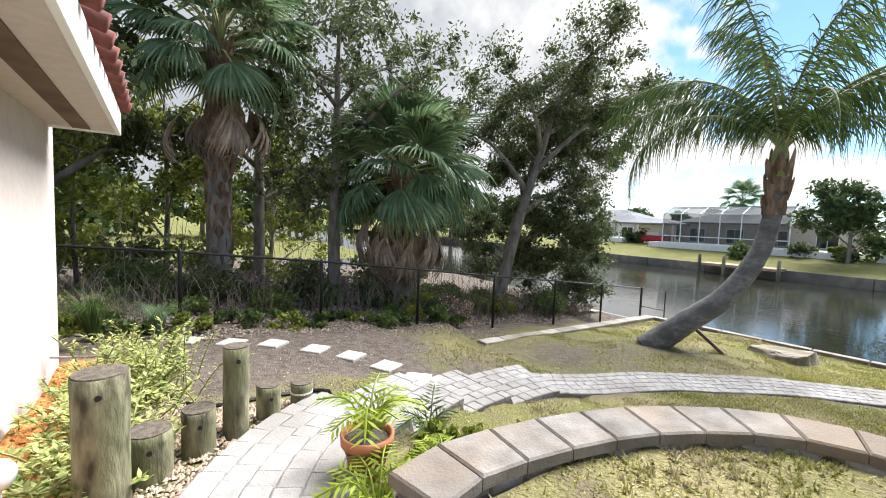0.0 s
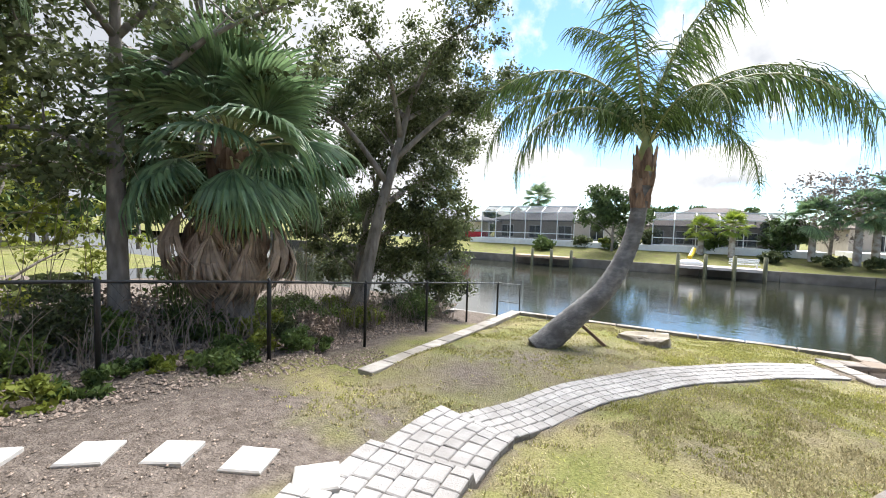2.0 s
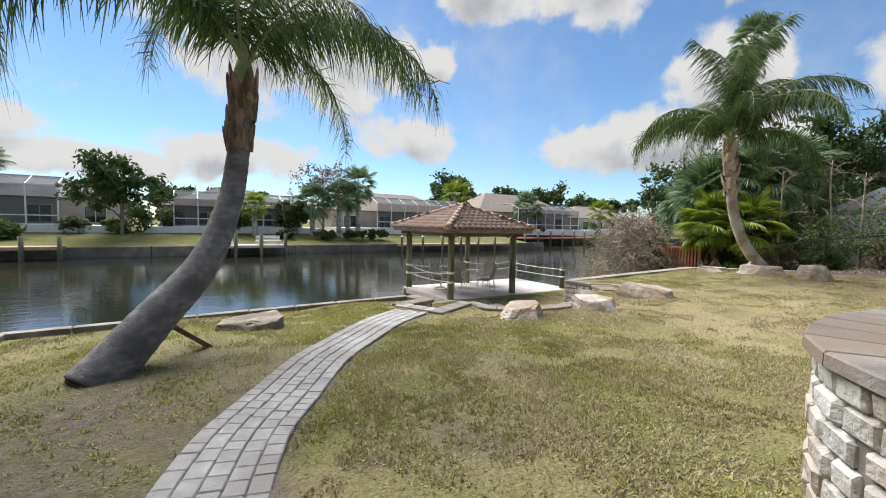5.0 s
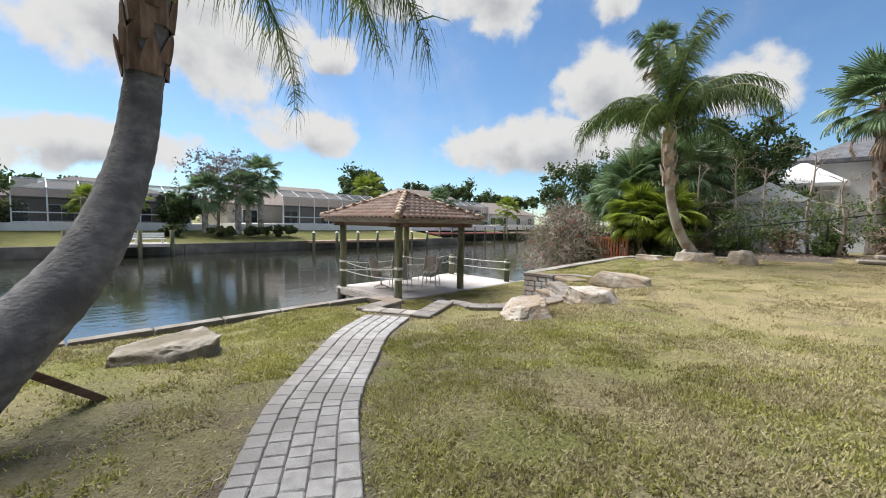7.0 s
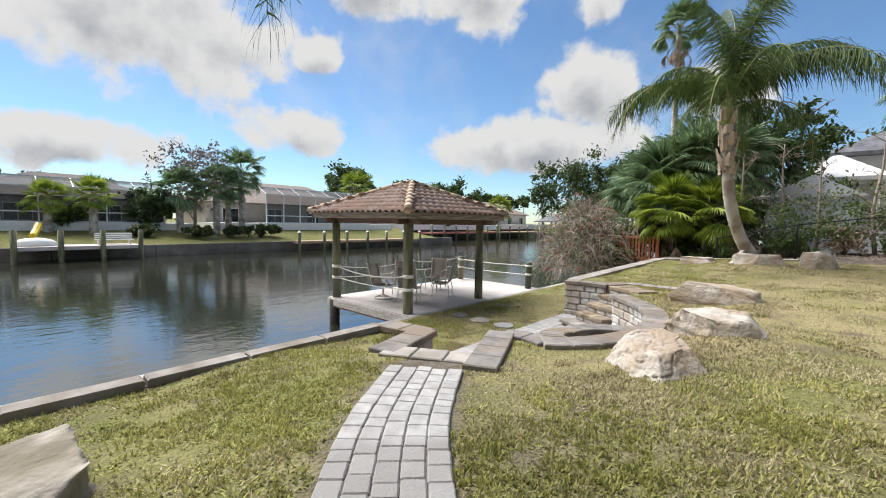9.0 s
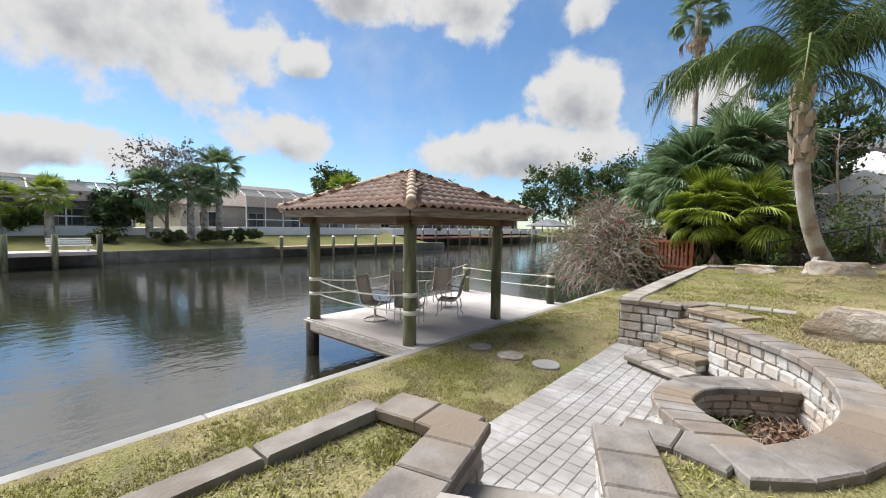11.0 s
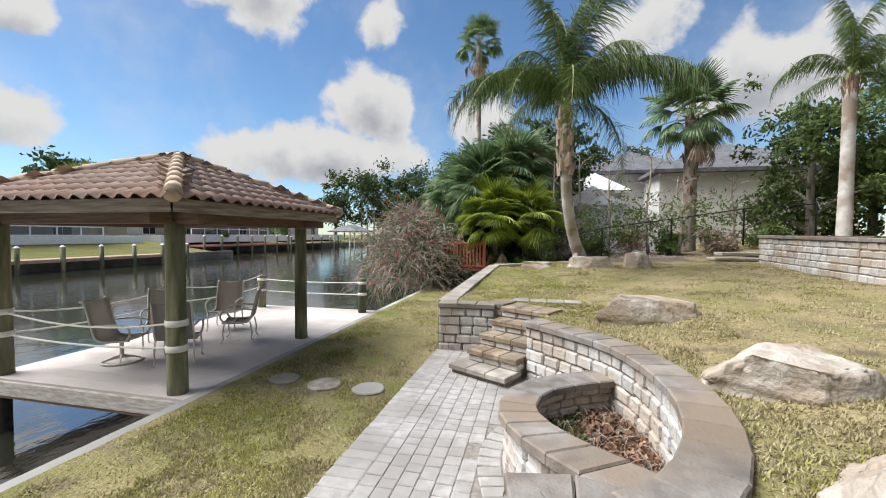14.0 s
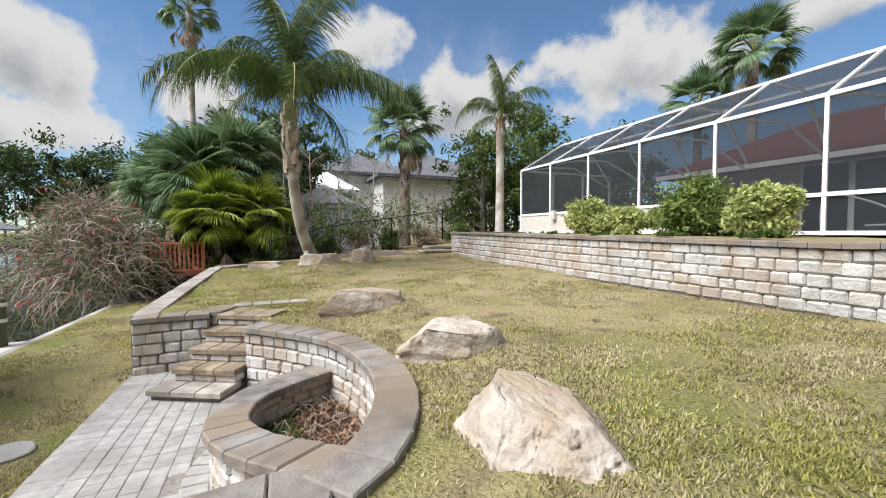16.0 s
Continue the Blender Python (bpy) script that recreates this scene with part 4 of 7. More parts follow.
def rock(x, y, z, sx, sy, sz, rz, seed, material, label, tilt=(0.0, 0.0), sub=5, square=0.25):
    """A weathered boulder: broken flat faces, a tilted top, ledges, cracks and pits."""
    bm = bmesh.new()
    bmesh.ops.create_icosphere(bm, subdivisions=sub, radius=1)
    rnd = random.Random(seed)
    planes = []
    for k in range(7):
        a = k * 0.9 + rnd.uniform(-0.35, 0.35)
        planes.append((Vector((math.cos(a), math.sin(a), rnd.uniform(-0.1, 0.75))).normalized(), rnd.uniform(0.58, 0.8)))
    planes.append((Vector((tilt[0], tilt[1], 1)).normalized(), 0.55))
    planes.append((Vector((tilt[0] + 0.45, tilt[1] - 0.3, 1)).normalized(), 0.6 + 0.25 * square))
    planes.append((Vector((tilt[0] - 0.4, tilt[1] + 0.45, 1)).normalized(), 0.63 + 0.25 * square))
    off = Vector((seed * 1.7, 0, seed))
    for v in bm.verts:
        p = v.co.copy()
        p *= 1 + square * (1 / max(abs(p.x), abs(p.y), abs(p.z)) - 1)
        for n, d in planes:
            k = p.dot(n) - d
            if k > 0:
                p -= n * k
        layer = p.z * 6.5 + 0.8 * noise.noise(Vector((p.x, p.y, 0)) * 1.3 + off)
        step = noise.noise(Vector((math.floor(layer) * 3.7, seed, 0.5))) * 0.13
        crack = max(0.0, 1 - abs(noise.noise(p * 2.1 + off)) * 22) * 0.06
        side = math.hypot(p.x, p.y)
        p.x, p.y = p.x * (1 + step * min(1, side)), p.y * (1 + step * min(1, side))
        p += p.normalized() * (0.06 * noise.noise(p * 1.7 + off) - crack + 0.022 * noise.noise(p * 6 + off) + 0.016 * noise.noise(p * 13 + off) + 0.012 * noise.noise(p * 30 + off))
        v.co = Vector((p.x * sx / 1.45, p.y * sy / 1.45, (max(p.z, -0.4) + 0.05) * sz / 0.62))
    for e in bm.edges:
        if len(e.link_faces) == 2 and e.calc_face_angle(0) > 0.6:
            e.smooth = False
    ob = link("boulder", bm, material, smooth=True)
    ob.matrix_basis = pose(x, y, z, 0, 0, rz)
    return tagged(ob, label, "boulder", "garden boulders")


rock(8.42, -1.92, 0.93, 0.70, 0.92, 0.25, 0, 3, M_ROCK, "large tan flat-topped boulder on the dry lawn", (-0.12, 0.18), 6, 0.7)
rock(8.12, -3.68, 0.94, 1.08, 0.72, 0.29, -15, 8, M_ROCK, "tan and grey boulder with stained top on the lawn", (-0.1, 0.05), 5, 0.45)
rock(8.5, -6.2, 0.98, 1.15, 0.55, 0.28, 5, 14, M_ROCK, "long tan boulder on the dry lawn", (-0.2, 0.0))
rock(10.25, 2.45, 0.76, 0.95, 1.1, 0.27, 30, 21, M_ROCKG, "low grey mossy boulder near the water", (0.1, 0.1))
rock(9.95, -13.0, 1.04, 1.0, 0.5, 0.26, 0, 31, M_ROCK, "low tan boulder at the back of the lawn")
rock(8.5, -12.9, 1.12, 1.2, 0.6, 0.38, 10, 37, M_ROCK, "tan boulder at the foot of the palm")
rock(7.2, -13.0, 1.18, 0.8, 0.5, 0.46, 10, 41, M_ROCK, "rounded tan boulder near the back fence")

# ---- palms ----


def queen_frond(seed, length=3.9, start=1.0, bend=1.9, leaf=0.80, n=165):
    """A feather frond along +x that arches over, with long hanging leaflets: mesh data."""
    rnd = random.Random(seed)
    bm = bmesh.new()
    pts = [Vector((0, 0, 0))]
    for k in range(1, 15):
        u = k / 14
        a = start - bend * u ** 1.15
        pts.append(pts[-1] + Vector((math.cos(a), 0.10 * math.sin(2.5 * u + seed), math.sin(a))) * (length / 14))
    tube(bm, pts, [0.034 * (1 - 0.88 * k / 14) for k in range(15)], 5)
    nf = len(bm.faces)
    fine = spline(pts, n)
    for k in range(20, n):
        u = k / n
        t = (fine[min(k + 1, n - 1)] - fine[k - 1]).normalized()
        for s in (-1, 1):
            for rep in range(1):
                L = leaf * (0.6 + 0.55 * math.sin(math.pi * min(1, u))) * rnd.uniform(0.5, 1.2)
                d = (t * rnd.uniform(0.3, 0.8) + Vector((0, s, 0)) * rnd.uniform(0.3, 1.1) + Vector((0, 0, rnd.uniform(-0.6, 0.7)))).normalized()
                p = fine[k].lerp(fine[k - 1], rnd.random())
                w = (t + Vector((0, 0.3 * s, 0))).normalized() * 0.0105
                prev = (bm.verts.new(p - w), bm.verts.new(p + w))
                for q in range(1, 4):
                    d = (d + Vector((rnd.gauss(0, 0.12), rnd.gauss(0, 0.12), -0.3 - 1.0 * rnd.random()))).normalized()
                    p = p + d * L / 3
                    ww = w * (1.1 if q == 1 else 0.8 if q == 2 else 0.15)
                    cur = (bm.verts.new(p - ww), bm.verts.new(p + ww))
                    bm.faces.new((prev[0], prev[1], cur[1], cur[0]))
                    prev = cur
    me = bpy.data.meshes.new("frond")
    bm.to_mesh(me)
    bm.free()
    me.materials.append(M_QUEEN)
    me.materials.append(M_STALK)
    me.polygons.foreach_set("material_index", [1 if i < nf else 0 for i in range(len(me.polygons))])
    return me


QUEEN = [queen_frond(s, 3.9, a, b) for s, a, b in ((1, 1.2, 2.1), (2, 1.15, 2.5), (3, 1.05, 2.7), (4, 0.85, 2.5), (5, 1.4, 1.2))]


def ring_trunk(line, radii, rings, material, parent, label=""):
    """A palm trunk with slight ring scars."""
    pts = spline(line, rings * 2 + 1)
    n = len(pts)
    rr = [float(np.interp(i / (n - 1), np.linspace(0, 1, len(radii)), radii)) * (1.0 + (0.018 if i % 2 else -0.012) + 0.02 * random.random()) for i in range(n)]
    return part("trunk", tube(bmesh.new(), pts, rr, 16), material, parent, label, True)


def boots(base, height, radius, n, parent, length=0.5, tilt=0.35, material=None, line=None):
    """Old leaf bases round the top of a trunk."""
    bm = bmesh.new()
    rows = []
    for w, t, z in ((0.52, 0.18, 0.0), (0.40, 0.14, 0.45), (0.22, 0.08, 0.85), (0.05, 0.03, 1.0)):
        rows.append([bm.verts.new(c) for c in ((-w / 2, 0, z), (0, t, z), (w / 2, 0, z), (0, -t * 0.3, z))])
    for a, b in zip(rows, rows[1:]):
        for k in range(4):
            bm.faces.new((a[k], a[(k + 1) % 4], b[(k + 1) % 4], b[k]))
    bm.faces.new(rows[-1])
    me = bpy.data.meshes.new("leaf_base")
    bm.to_mesh(me)
    bm.free()
    me.materials.append(material or M_BOOT)
    axis = [Vector(base), Vector(base) + Vector((0, 0, height))] if line is None else line
    fine = spline(axis, 40)
    for k in range(n):
        a = k * 2.4
        u = 1 - height / max(1e-6, sum((q - p).length for p, q in zip(fine, fine[1:]))) * (1 - k / n)
        p = fine[max(0, min(39, int(u * 39)))] if line else Vector(base) + Vector((0, 0, height * k / n))
        m = Matrix.Translation(p + Vector((math.cos(a), math.sin(a), 0)) * radius * 0.62) @ Matrix.Rotation(a - math.pi / 2, 4, "Z") @ Matrix.Rotation(-tilt * random.uniform(0.4, 1.2), 4, "X") @ Matrix.Diagonal((radius * 1.9, radius * 1.9, length * random.uniform(0.6, 1.1), 1))
        share("leaf_base", me, parent, m)


def queen_palm(line, radii, label, crown=16, size=1.0, boot_h=0.7, boot_r=0.22, material=None, seed=0, name="palm_tree", fixed=(), boot_mat=None):
    t = thing(name, label, "palm tree")
    rnd = random.Random(seed)
    ring_trunk(line, radii, 30, material or M_BARKG, t)
    top = Vector(line[-1])
    boots(top - Vector((0, 0, boot_h)), boot_h, boot_r, 26, t, 0.42, 0.3, boot_mat, line=line)
    part("crownshaft", tube(bmesh.new(), [top - Vector((0, 0, 0.2)), top + Vector((0, 0, 0.25)), top + Vector((0, 0, 0.55))], [boot_r * 0.8, boot_r * 0.6, 0.05], 10), M_STALK, t, "green shaft of young stalks", True)
    for k in range(crown):
        u = k / crown
        a = k * 2.39996 + rnd.uniform(-0.2, 0.2)
        if fixed:
            a, elev, idx, sc = fixed[k % len(fixed)]
        else:
            elev = 0.55 - 0.78 * u + rnd.uniform(-0.12, 0.12)
            idx = 4 if u < 0.2 else rnd.randrange(0, 4)
            sc = rnd.uniform(0.85, 1.1)
        m = Matrix.Translation(top + Vector((0, 0, 0.15 + 0.2 * (1 - u)))) @ Matrix.Rotation(a, 4, "Z") @ Matrix.Rotation(-elev, 4, "Y") @ Matrix.Scale(sc * size, 4)
        share("frond", QUEEN[idx], t, m)
    return t


def fan_leaf(seed, size=0.75, segs=26, spread=2.4, droop=0.5, material=None):
    """A costapalmate fan leaf on its stalk along +x."""
    rnd = random.Random(seed)
    bm = bmesh.new()
    st = [Vector((0, 0, 0)), Vector((0.35, 0, 0.14)), Vector((0.72, 0, 0.16))]
    tube(bm, st, [0.02, 0.016, 0.012], 4)
    nf = len(bm.faces)
    o = st[-1]
    for k in range(segs):
        a = (k / (segs - 1) - 0.5) * spread
        L = size * (1.0 - 0.18 * abs(a) / 1.2) * rnd.uniform(0.9, 1.08)
        d = Vector((math.cos(a), math.sin(a), 0.10 - 0.08 * a * a))
        side = Vector((-math.sin(a), math.cos(a), 0)) * 0.5
        fold = 0.018 if k % 2 else -0.018
        p, w = o.copy(), 0.006
        prev = (bm.verts.new(p - side * w), bm.verts.new(p + Vector((0, 0, fold * 0.2))), bm.verts.new(p + side * w))
        for q, (wd, dr) in enumerate(((0.042, 0.15), (0.055, 0.35), (0.03, 0.8), (0.003, 1.3))):
            d = (d + Vector((0, 0, -droop * dr * 0.5))).normalized()
            p = p + d * L / 4
            cur = (bm.verts.new(p - side * wd), bm.verts.new(p + Vector((0, 0, fold))), bm.verts.new(p + side * wd))
            bm.faces.new((prev[0], prev[1], cur[1], cur[0]))
            bm.faces.new((prev[1], prev[2], cur[2], cur[1]))
            prev = cur
    me = bpy.data.meshes.new("fan_leaf")
    bm.to_mesh(me)
    bm.free()
    me.materials.append(material or M_SABAL)
    me.materials.append(M_STALK)
    me.polygons.foreach_set("material_index", [1 if i < nf else 0 for i in range(len(me.polygons))])
    return me


FANS = [fan_leaf(s, 0.85, 30, 2.6, d) for s, d in ((1, 0.35), (2, 0.6), (3, 0.9), (4, 1.2))]
FANSY = [fan_leaf(s + 10, 0.8, 28, 2.6, d, M_SABALY) for s, d in ((1, 0.3), (2, 0.6), (3, 0.9))]
FANSD = [fan_leaf(s + 20, 0.75, 13, 1.0, d, M_DEAD) for s, d in ((1, 1.3), (2, 1.6))]


def fan_palm(x, y, z, height, label, crown=34, size=1.0, trunk_r=0.2, fans=None, dead=0, boot_n=40, boot_from=0.3, lean=(0, 0), seed=0, name="fan_palm", bark=None):
    t = thing(name, label, "palm tree")
    rnd = random.Random(seed)
    top = Vector((x + lean[0], y + lean[1], z + height))
    line = [(x, y, z - 0.1), (x + lean[0] * 0.3, y + lean[1] * 0.3, z + height * 0.5), tuple(top)]
    ring_trunk(line, [trunk_r * 1.15, trunk_r, trunk_r * 0.9], 10, bark or M_BARK, t)
    if boot_n:
        boots(Vector((x + lean[0] * 0.7, y + lean[1] * 0.7, z + height * boot_from)), height * (1 - boot_from) + 0.1, trunk_r * 1.15, boot_n, t, 0.42, 0.42)
    fans = fans or FANS
    for k in range(crown):
        u = k / crown
        a = k * 2.39996 + rnd.uniform(-0.25, 0.25)
        elev = 1.25 - 2.0 * u + rnd.uniform(-0.15, 0.15)
        me = fans[min(len(fans) - 1, int(u * len(fans) + rnd.random() * 0.8))]
        m = Matrix.Translation(top + Vector((0, 0, 0.12 * (1 - u)))) @ Matrix.Rotation(a, 4, "Z") @ Matrix.Rotation(-elev, 4, "Y") @ Matrix.Rotation(rnd.uniform(-0.4, 0.4), 4, "X") @ Matrix.Scale(size * rnd.uniform(0.85, 1.12), 4)
        share("frond", me, t, m)
    for k in range(dead):
        a = rnd.uniform(0, 6.28)
        m = Matrix.Translation(top + Vector((0, 0, -0.25 - 0.5 * rnd.random()))) @ Matrix.Rotation(a, 4, "Z") @ Matrix.Rotation(rnd.uniform(0.9, 1.4), 4, "Y") @ Matrix.Scale(size * rnd.uniform(0.8, 1.1), 4)
        share("dead_frond", FANSD[k % 2], t, m)
    return t


PALM_LINE = [(8.38, 4.28, 0.82), (8.72, 3.75, 1.42), (9.15, 3.2, 2.05), (9.55, 2.86, 2.85), (9.68, 2.72, 3.6), (9.58, 2.64, 4.6)]
queen_palm(PALM_LINE, [0.27, 0.23, 0.20, 0.17, 0.155, 0.15], "leaning grey queen palm curving up from the lawn", crown=12, size=1.14, boot_h=0.85, boot_r=0.21, seed=5,
           fixed=[(radians(a), e, i, k) for a, e, i, k in ((108, 0.02, 1, 0.95), (92, 0.12, 0, 1.0), (128, -0.05, 2, 0.85), (-72, 0.0, 0, 1.12), (-95, 0.05, 1, 0.95), (-50, -0.05, 2, 0.8), (20, 0.05, 0, 0.9), (60, 0.2, 4, 0.9), (-20, 0.1, 4, 0.95), (170, 0.1, 4, 0.9), (-150, 0.0, 1, 0.75), (-110, 0.15, 4, 1.0))])
queen_palm([(8.55, -13.75, 1.1), (8.95, -12.95, 2.0), (9.18, -12.45, 3.0), (9.28, -12.2, 4.1), (9.34, -12.1, 5.45)], [0.22, 0.165, 0.155, 0.15, 0.16], "pale trunked queen palm with shaggy drooping crown", crown=25, size=1.0, boot_h=1.5, boot_r=0.25, boot_mat=M_BOOTP, material=M_BARKP, seed=9)
queen_palm([(1.05, -14.7, 1.6), (1.0, -14.75, 4), (1.0, -14.75, 6.65)], [0.2, 0.17, 0.16], "tall straight queen palm behind the block wall", crown=13, size=0.66, boot_h=0.5, boot_r=0.17, material=M_BARKP, seed=12)


def prop(a, b, r, label, name="timber_prop", material=None):
    bm = bmesh.new()
    a, b = Vector(a), Vector(b)
    q = (b - a).to_track_quat("Z", "Y").to_matrix().to_4x4()
    box(bm, (0, 0, (b - a).length / 2), (r, r * 0.6, (b - a).length), 0, 0.006)
    ob = link(name, bm, material or M_BEAM)
    ob.matrix_basis = Matrix.Translation(a) @ q
    return tagged(ob, label, "prop")


prop((9.2, 3.1, 0.86), (9.0, 3.65, 1.35), 0.1, "brown timber prop under the leaning palm")
prop((9.15, -12.6, 1.05), (8.75, -13.25, 1.75), 0.12, "weathered timber prop against the palm trunk", material=M_WOODP)

# ---- leaves and trees ----


def leaf_mesh(name, centres, radii, counts, size, material, seed=0, squash=0.8, droop=0.0, long=2.2, hollow=0.3):
    """Many small leaf blades gathered in clumps."""
    rs = np.random.RandomState(seed)
    out = []
    for c, r, n in zip(centres, radii, counts):
        d = rs.normal(size=(n, 3))
        d /= np.linalg.norm(d, axis=1)[:, None]
        rad = (hollow + (1 - hollow) * rs.rand(n)) * r * (0.75 + 0.5 * rs.rand(n))
        p = d * rad[:, None]
        p[:, 2] *= squash
        p[:, 2] -= droop * rad
        out.append(p + np.array(c))
    p = np.concatenate(out)
    n = len(p)
    a = rs.normal(size=(n, 3))
    a[:, 2] -= 0.3
    a /= np.linalg.norm(a, axis=1)[:, None]
    b = np.cross(a, rs.normal(size=(n, 3)))
    b /= np.linalg.norm(b, axis=1)[:, None] + 1e-9
    s = size * (0.6 + 0.8 * rs.rand(n))[:, None]
    v = np.empty((n, 4, 3))
    v[:, 0], v[:, 1], v[:, 2], v[:, 3] = p - a * s * long / 2, p + b * s * 0.5, p + a * s * long / 2, p - b * s * 0.5
    me = bpy.data.meshes.new(name)
    me.vertices.add(n * 4)
    me.vertices.foreach_set("co", v.reshape(-1))
    me.loops.add(n * 4)
    me.loops.foreach_set("vertex_index", np.arange(n * 4, dtype=np.int32))
    me.polygons.add(n)
    me.polygons.foreach_set("loop_start", np.arange(0, n * 4, 4, dtype=np.int32))
    me.update(calc_edges=True)
    me.materials.append(material)
    return me


def tree(x, y, z, height, spread, label, seed, leaves=9000, leaf=0.075, material=None, bark=None, trunk_r=0.16, lean=(0, 0), fork=0.45, clumps=46, base=0.35, name="tree", clump_r=0.55, twigs=0, shape=1.0, side=(0, 0)):
    """Tapered trunk, limbs and a crown of leaf clumps at the limb ends."""
    t = thing(name, label, "tree")
    rnd = random.Random(seed)
    bm = bmesh.new()
    top = Vector((x + lean[0], y + lean[1], z + height * 0.8))
    foot = Vector((x, y, z - 0.15))
    line = spline([foot, foot.lerp(top, 0.4) + Vector((rnd.uniform(-0.15, 0.15), rnd.uniform(-0.15, 0.15), 0)), foot.lerp(top, 0.75), top], 12)
    tube(bm, line, [trunk_r * (1.15 - 0.95 * k / 11) for k in range(12)], 10)
    ends = []
    nl = 9
    for k in range(nl):
        u = fork + (0.95 - fork) * k / (nl - 1)
        p = line[min(11, int(u * 11))]
        a = k * 2.4 + rnd.uniform(-0.4, 0.4)
        L = spread * (1.05 - 0.55 * (u - fork)) * rnd.uniform(0.65, 1.1)
        q = p + Vector((math.cos(a) * L + side[0], math.sin(a) * L + side[1], L * rnd.uniform(0.15, 0.75)))
        mid = p.lerp(q, 0.5) + Vector((rnd.uniform(-0.2, 0.2), rnd.uniform(-0.2, 0.2), 0.15 * L))
        r = trunk_r * (0.55 - 0.3 * (u - fork))
        lim = spline([p, mid, q], 7)
        tube(bm, lim, [r * (1 - 0.8 * i / 6) for i in range(7)], 6)
        ends.extend(lim[3:])
        for j in range(4 + twigs):
            s = lim[2 + j % 5]
            e = s + Vector((rnd.uniform(-1, 1), rnd.uniform(-1, 1), rnd.uniform(-0.3, 0.8))) * L * 0.45
            tube(bm, spline([s, s.lerp(e, 0.5) + Vector((0, 0, 0.08)), e], 5), [r * 0.3, r * 0.25, r * 0.2, r * 0.12, 0.006], 4)
            ends.append(e)
    ends.append(top)
    part("trunk", bm, bark or M_BARK, t, "", True)
    cs, rs, ns = [], [], []
    for k in range(clumps):
        e = ends[k % len(ends)] + Vector((rnd.gauss(0, 1), rnd.gauss(0, 1), rnd.gauss(0, 0.8))) * clump_r * 0.8
        e.z = max(e.z, z + height * base * 0.7)
        cs.append(tuple(e))
        r = clump_r * rnd.uniform(0.55, 1.3)
        rs.append(r)
        ns.append(max(8, int(leaves / clumps * (r / clump_r) ** 1.5)))
    if leaves:
        ob = new("crown", leaf_mesh("crown", cs, rs, ns, leaf, material or M_OAK, seed, hollow=0.05))
        ob.parent = t
    return t


def bush(x, y, z, w, h, label, seed, leaves=2500, leaf=0.05, material=None, clumps=14, name="bush", long=2.2, depth=None, stems=True):
    t = thing(name, label, "bush")
    rnd = random.Random(seed)
    d = depth or w
    cs, rs = [], []
    for k in range(clumps):
        a, r = rnd.uniform(0, 6.28), math.sqrt(rnd.random()) * 0.72
        zz = z + h * rnd.uniform(0.15, 0.8) * (1 - 0.35 * r * r)
        cs.append((x + math.cos(a) * r * w / 2, y + math.sin(a) * r * d / 2, zz))
        rs.append(min(w, h) * rnd.uniform(0.22, 0.36))
    ob = new("foliage", leaf_mesh("foliage", cs, rs, [leaves // clumps] * clumps, leaf, material or M_LEAF, seed, hollow=0.35, long=long))
    ob.parent = t
    if stems:
        bm = bmesh.new()
        for k in range(min(clumps, 10)):
            tube(bm, spline([(x + 0.05 * math.cos(k), y + 0.05 * math.sin(k), z - 0.05), Vector((x, y, z)).lerp(Vector(cs[k]), 0.6), cs[k]], 5), [0.02, 0.017, 0.013, 0.01, 0.005], 5)
        part("woody_base", bm, M_BARK, t, "brown woody stems")
    return t

# ---- woods beyond the fence ----
fan_palm(1.15, 10.4, 1.5, 5.4, "tall cabbage palm with boots and drooping fans", crown=40, size=1.5, trunk_r=0.24, dead=16, boot_n=110, boot_from=0.1, seed=1)
fan_palm(5.4, 9.6, 1.0, 3.4, "stout cabbage palm with fibrous trunk and large fans", crown=50, size=1.6, trunk_r=0.38, dead=44, boot_n=60, boot_from=0.05, seed=2)
tree(3.7, 10.0, 1.2, 8.5, 2.6, "dark leafy oak with slender trunk behind the fence", 11, leaves=9500, leaf=0.06, trunk_r=0.15, fork=0.35, clumps=95, base=0.4)
tree(2.4, 12.5, 1.2, 10, 3.0, "tall dark oak in the woods", 12, leaves=8000, leaf=0.07, trunk_r=0.16, fork=0.35, clumps=95)
tree(8.9, 9.5, 0.6, 9.0, 3.2, "leaning oak with cut limb and dark small leaves", 13, leaves=50000, leaf=0.05, trunk_r=0.2, lean=(2.2, -0.3), fork=0.42, clumps=150, clump_r=0.6, side=(0.8, 0))
tree(10.6, 11.2, 0.4, 8.0, 3.0, "dark oak hanging over the water", 14, leaves=42000, leaf=0.065, trunk_r=0.15, lean=(1.8, 0), fork=0.15, clumps=90, base=0.1, side=(1.2, 0))
tree(12.4, 9.6, 0.1, 4.6, 2.0, "low dark tree over the fence end", 15, leaves=20000, leaf=0.06, trunk_r=0.1, fork=0.1, clumps=60, base=0.05)
tree(6.6, 12.8, 0.9, 10.5, 3.2, "tall oak in the woods", 16, leaves=8000, leaf=0.07, trunk_r=0.17, fork=0.3, clumps=95)
tree(-2.0, 12.0, 1.5, 9.0, 3.2, "oak with spreading limbs in the woods", 17, leaves=22000, leaf=0.07, trunk_r=0.18, fork=0.3, clumps=95)
tree(-5.5, 10.0, 1.5, 8.0, 3.2, "oak beyond the house", 18, leaves=10000, leaf=0.075, trunk_r=0.16, fork=0.25, clumps=60)
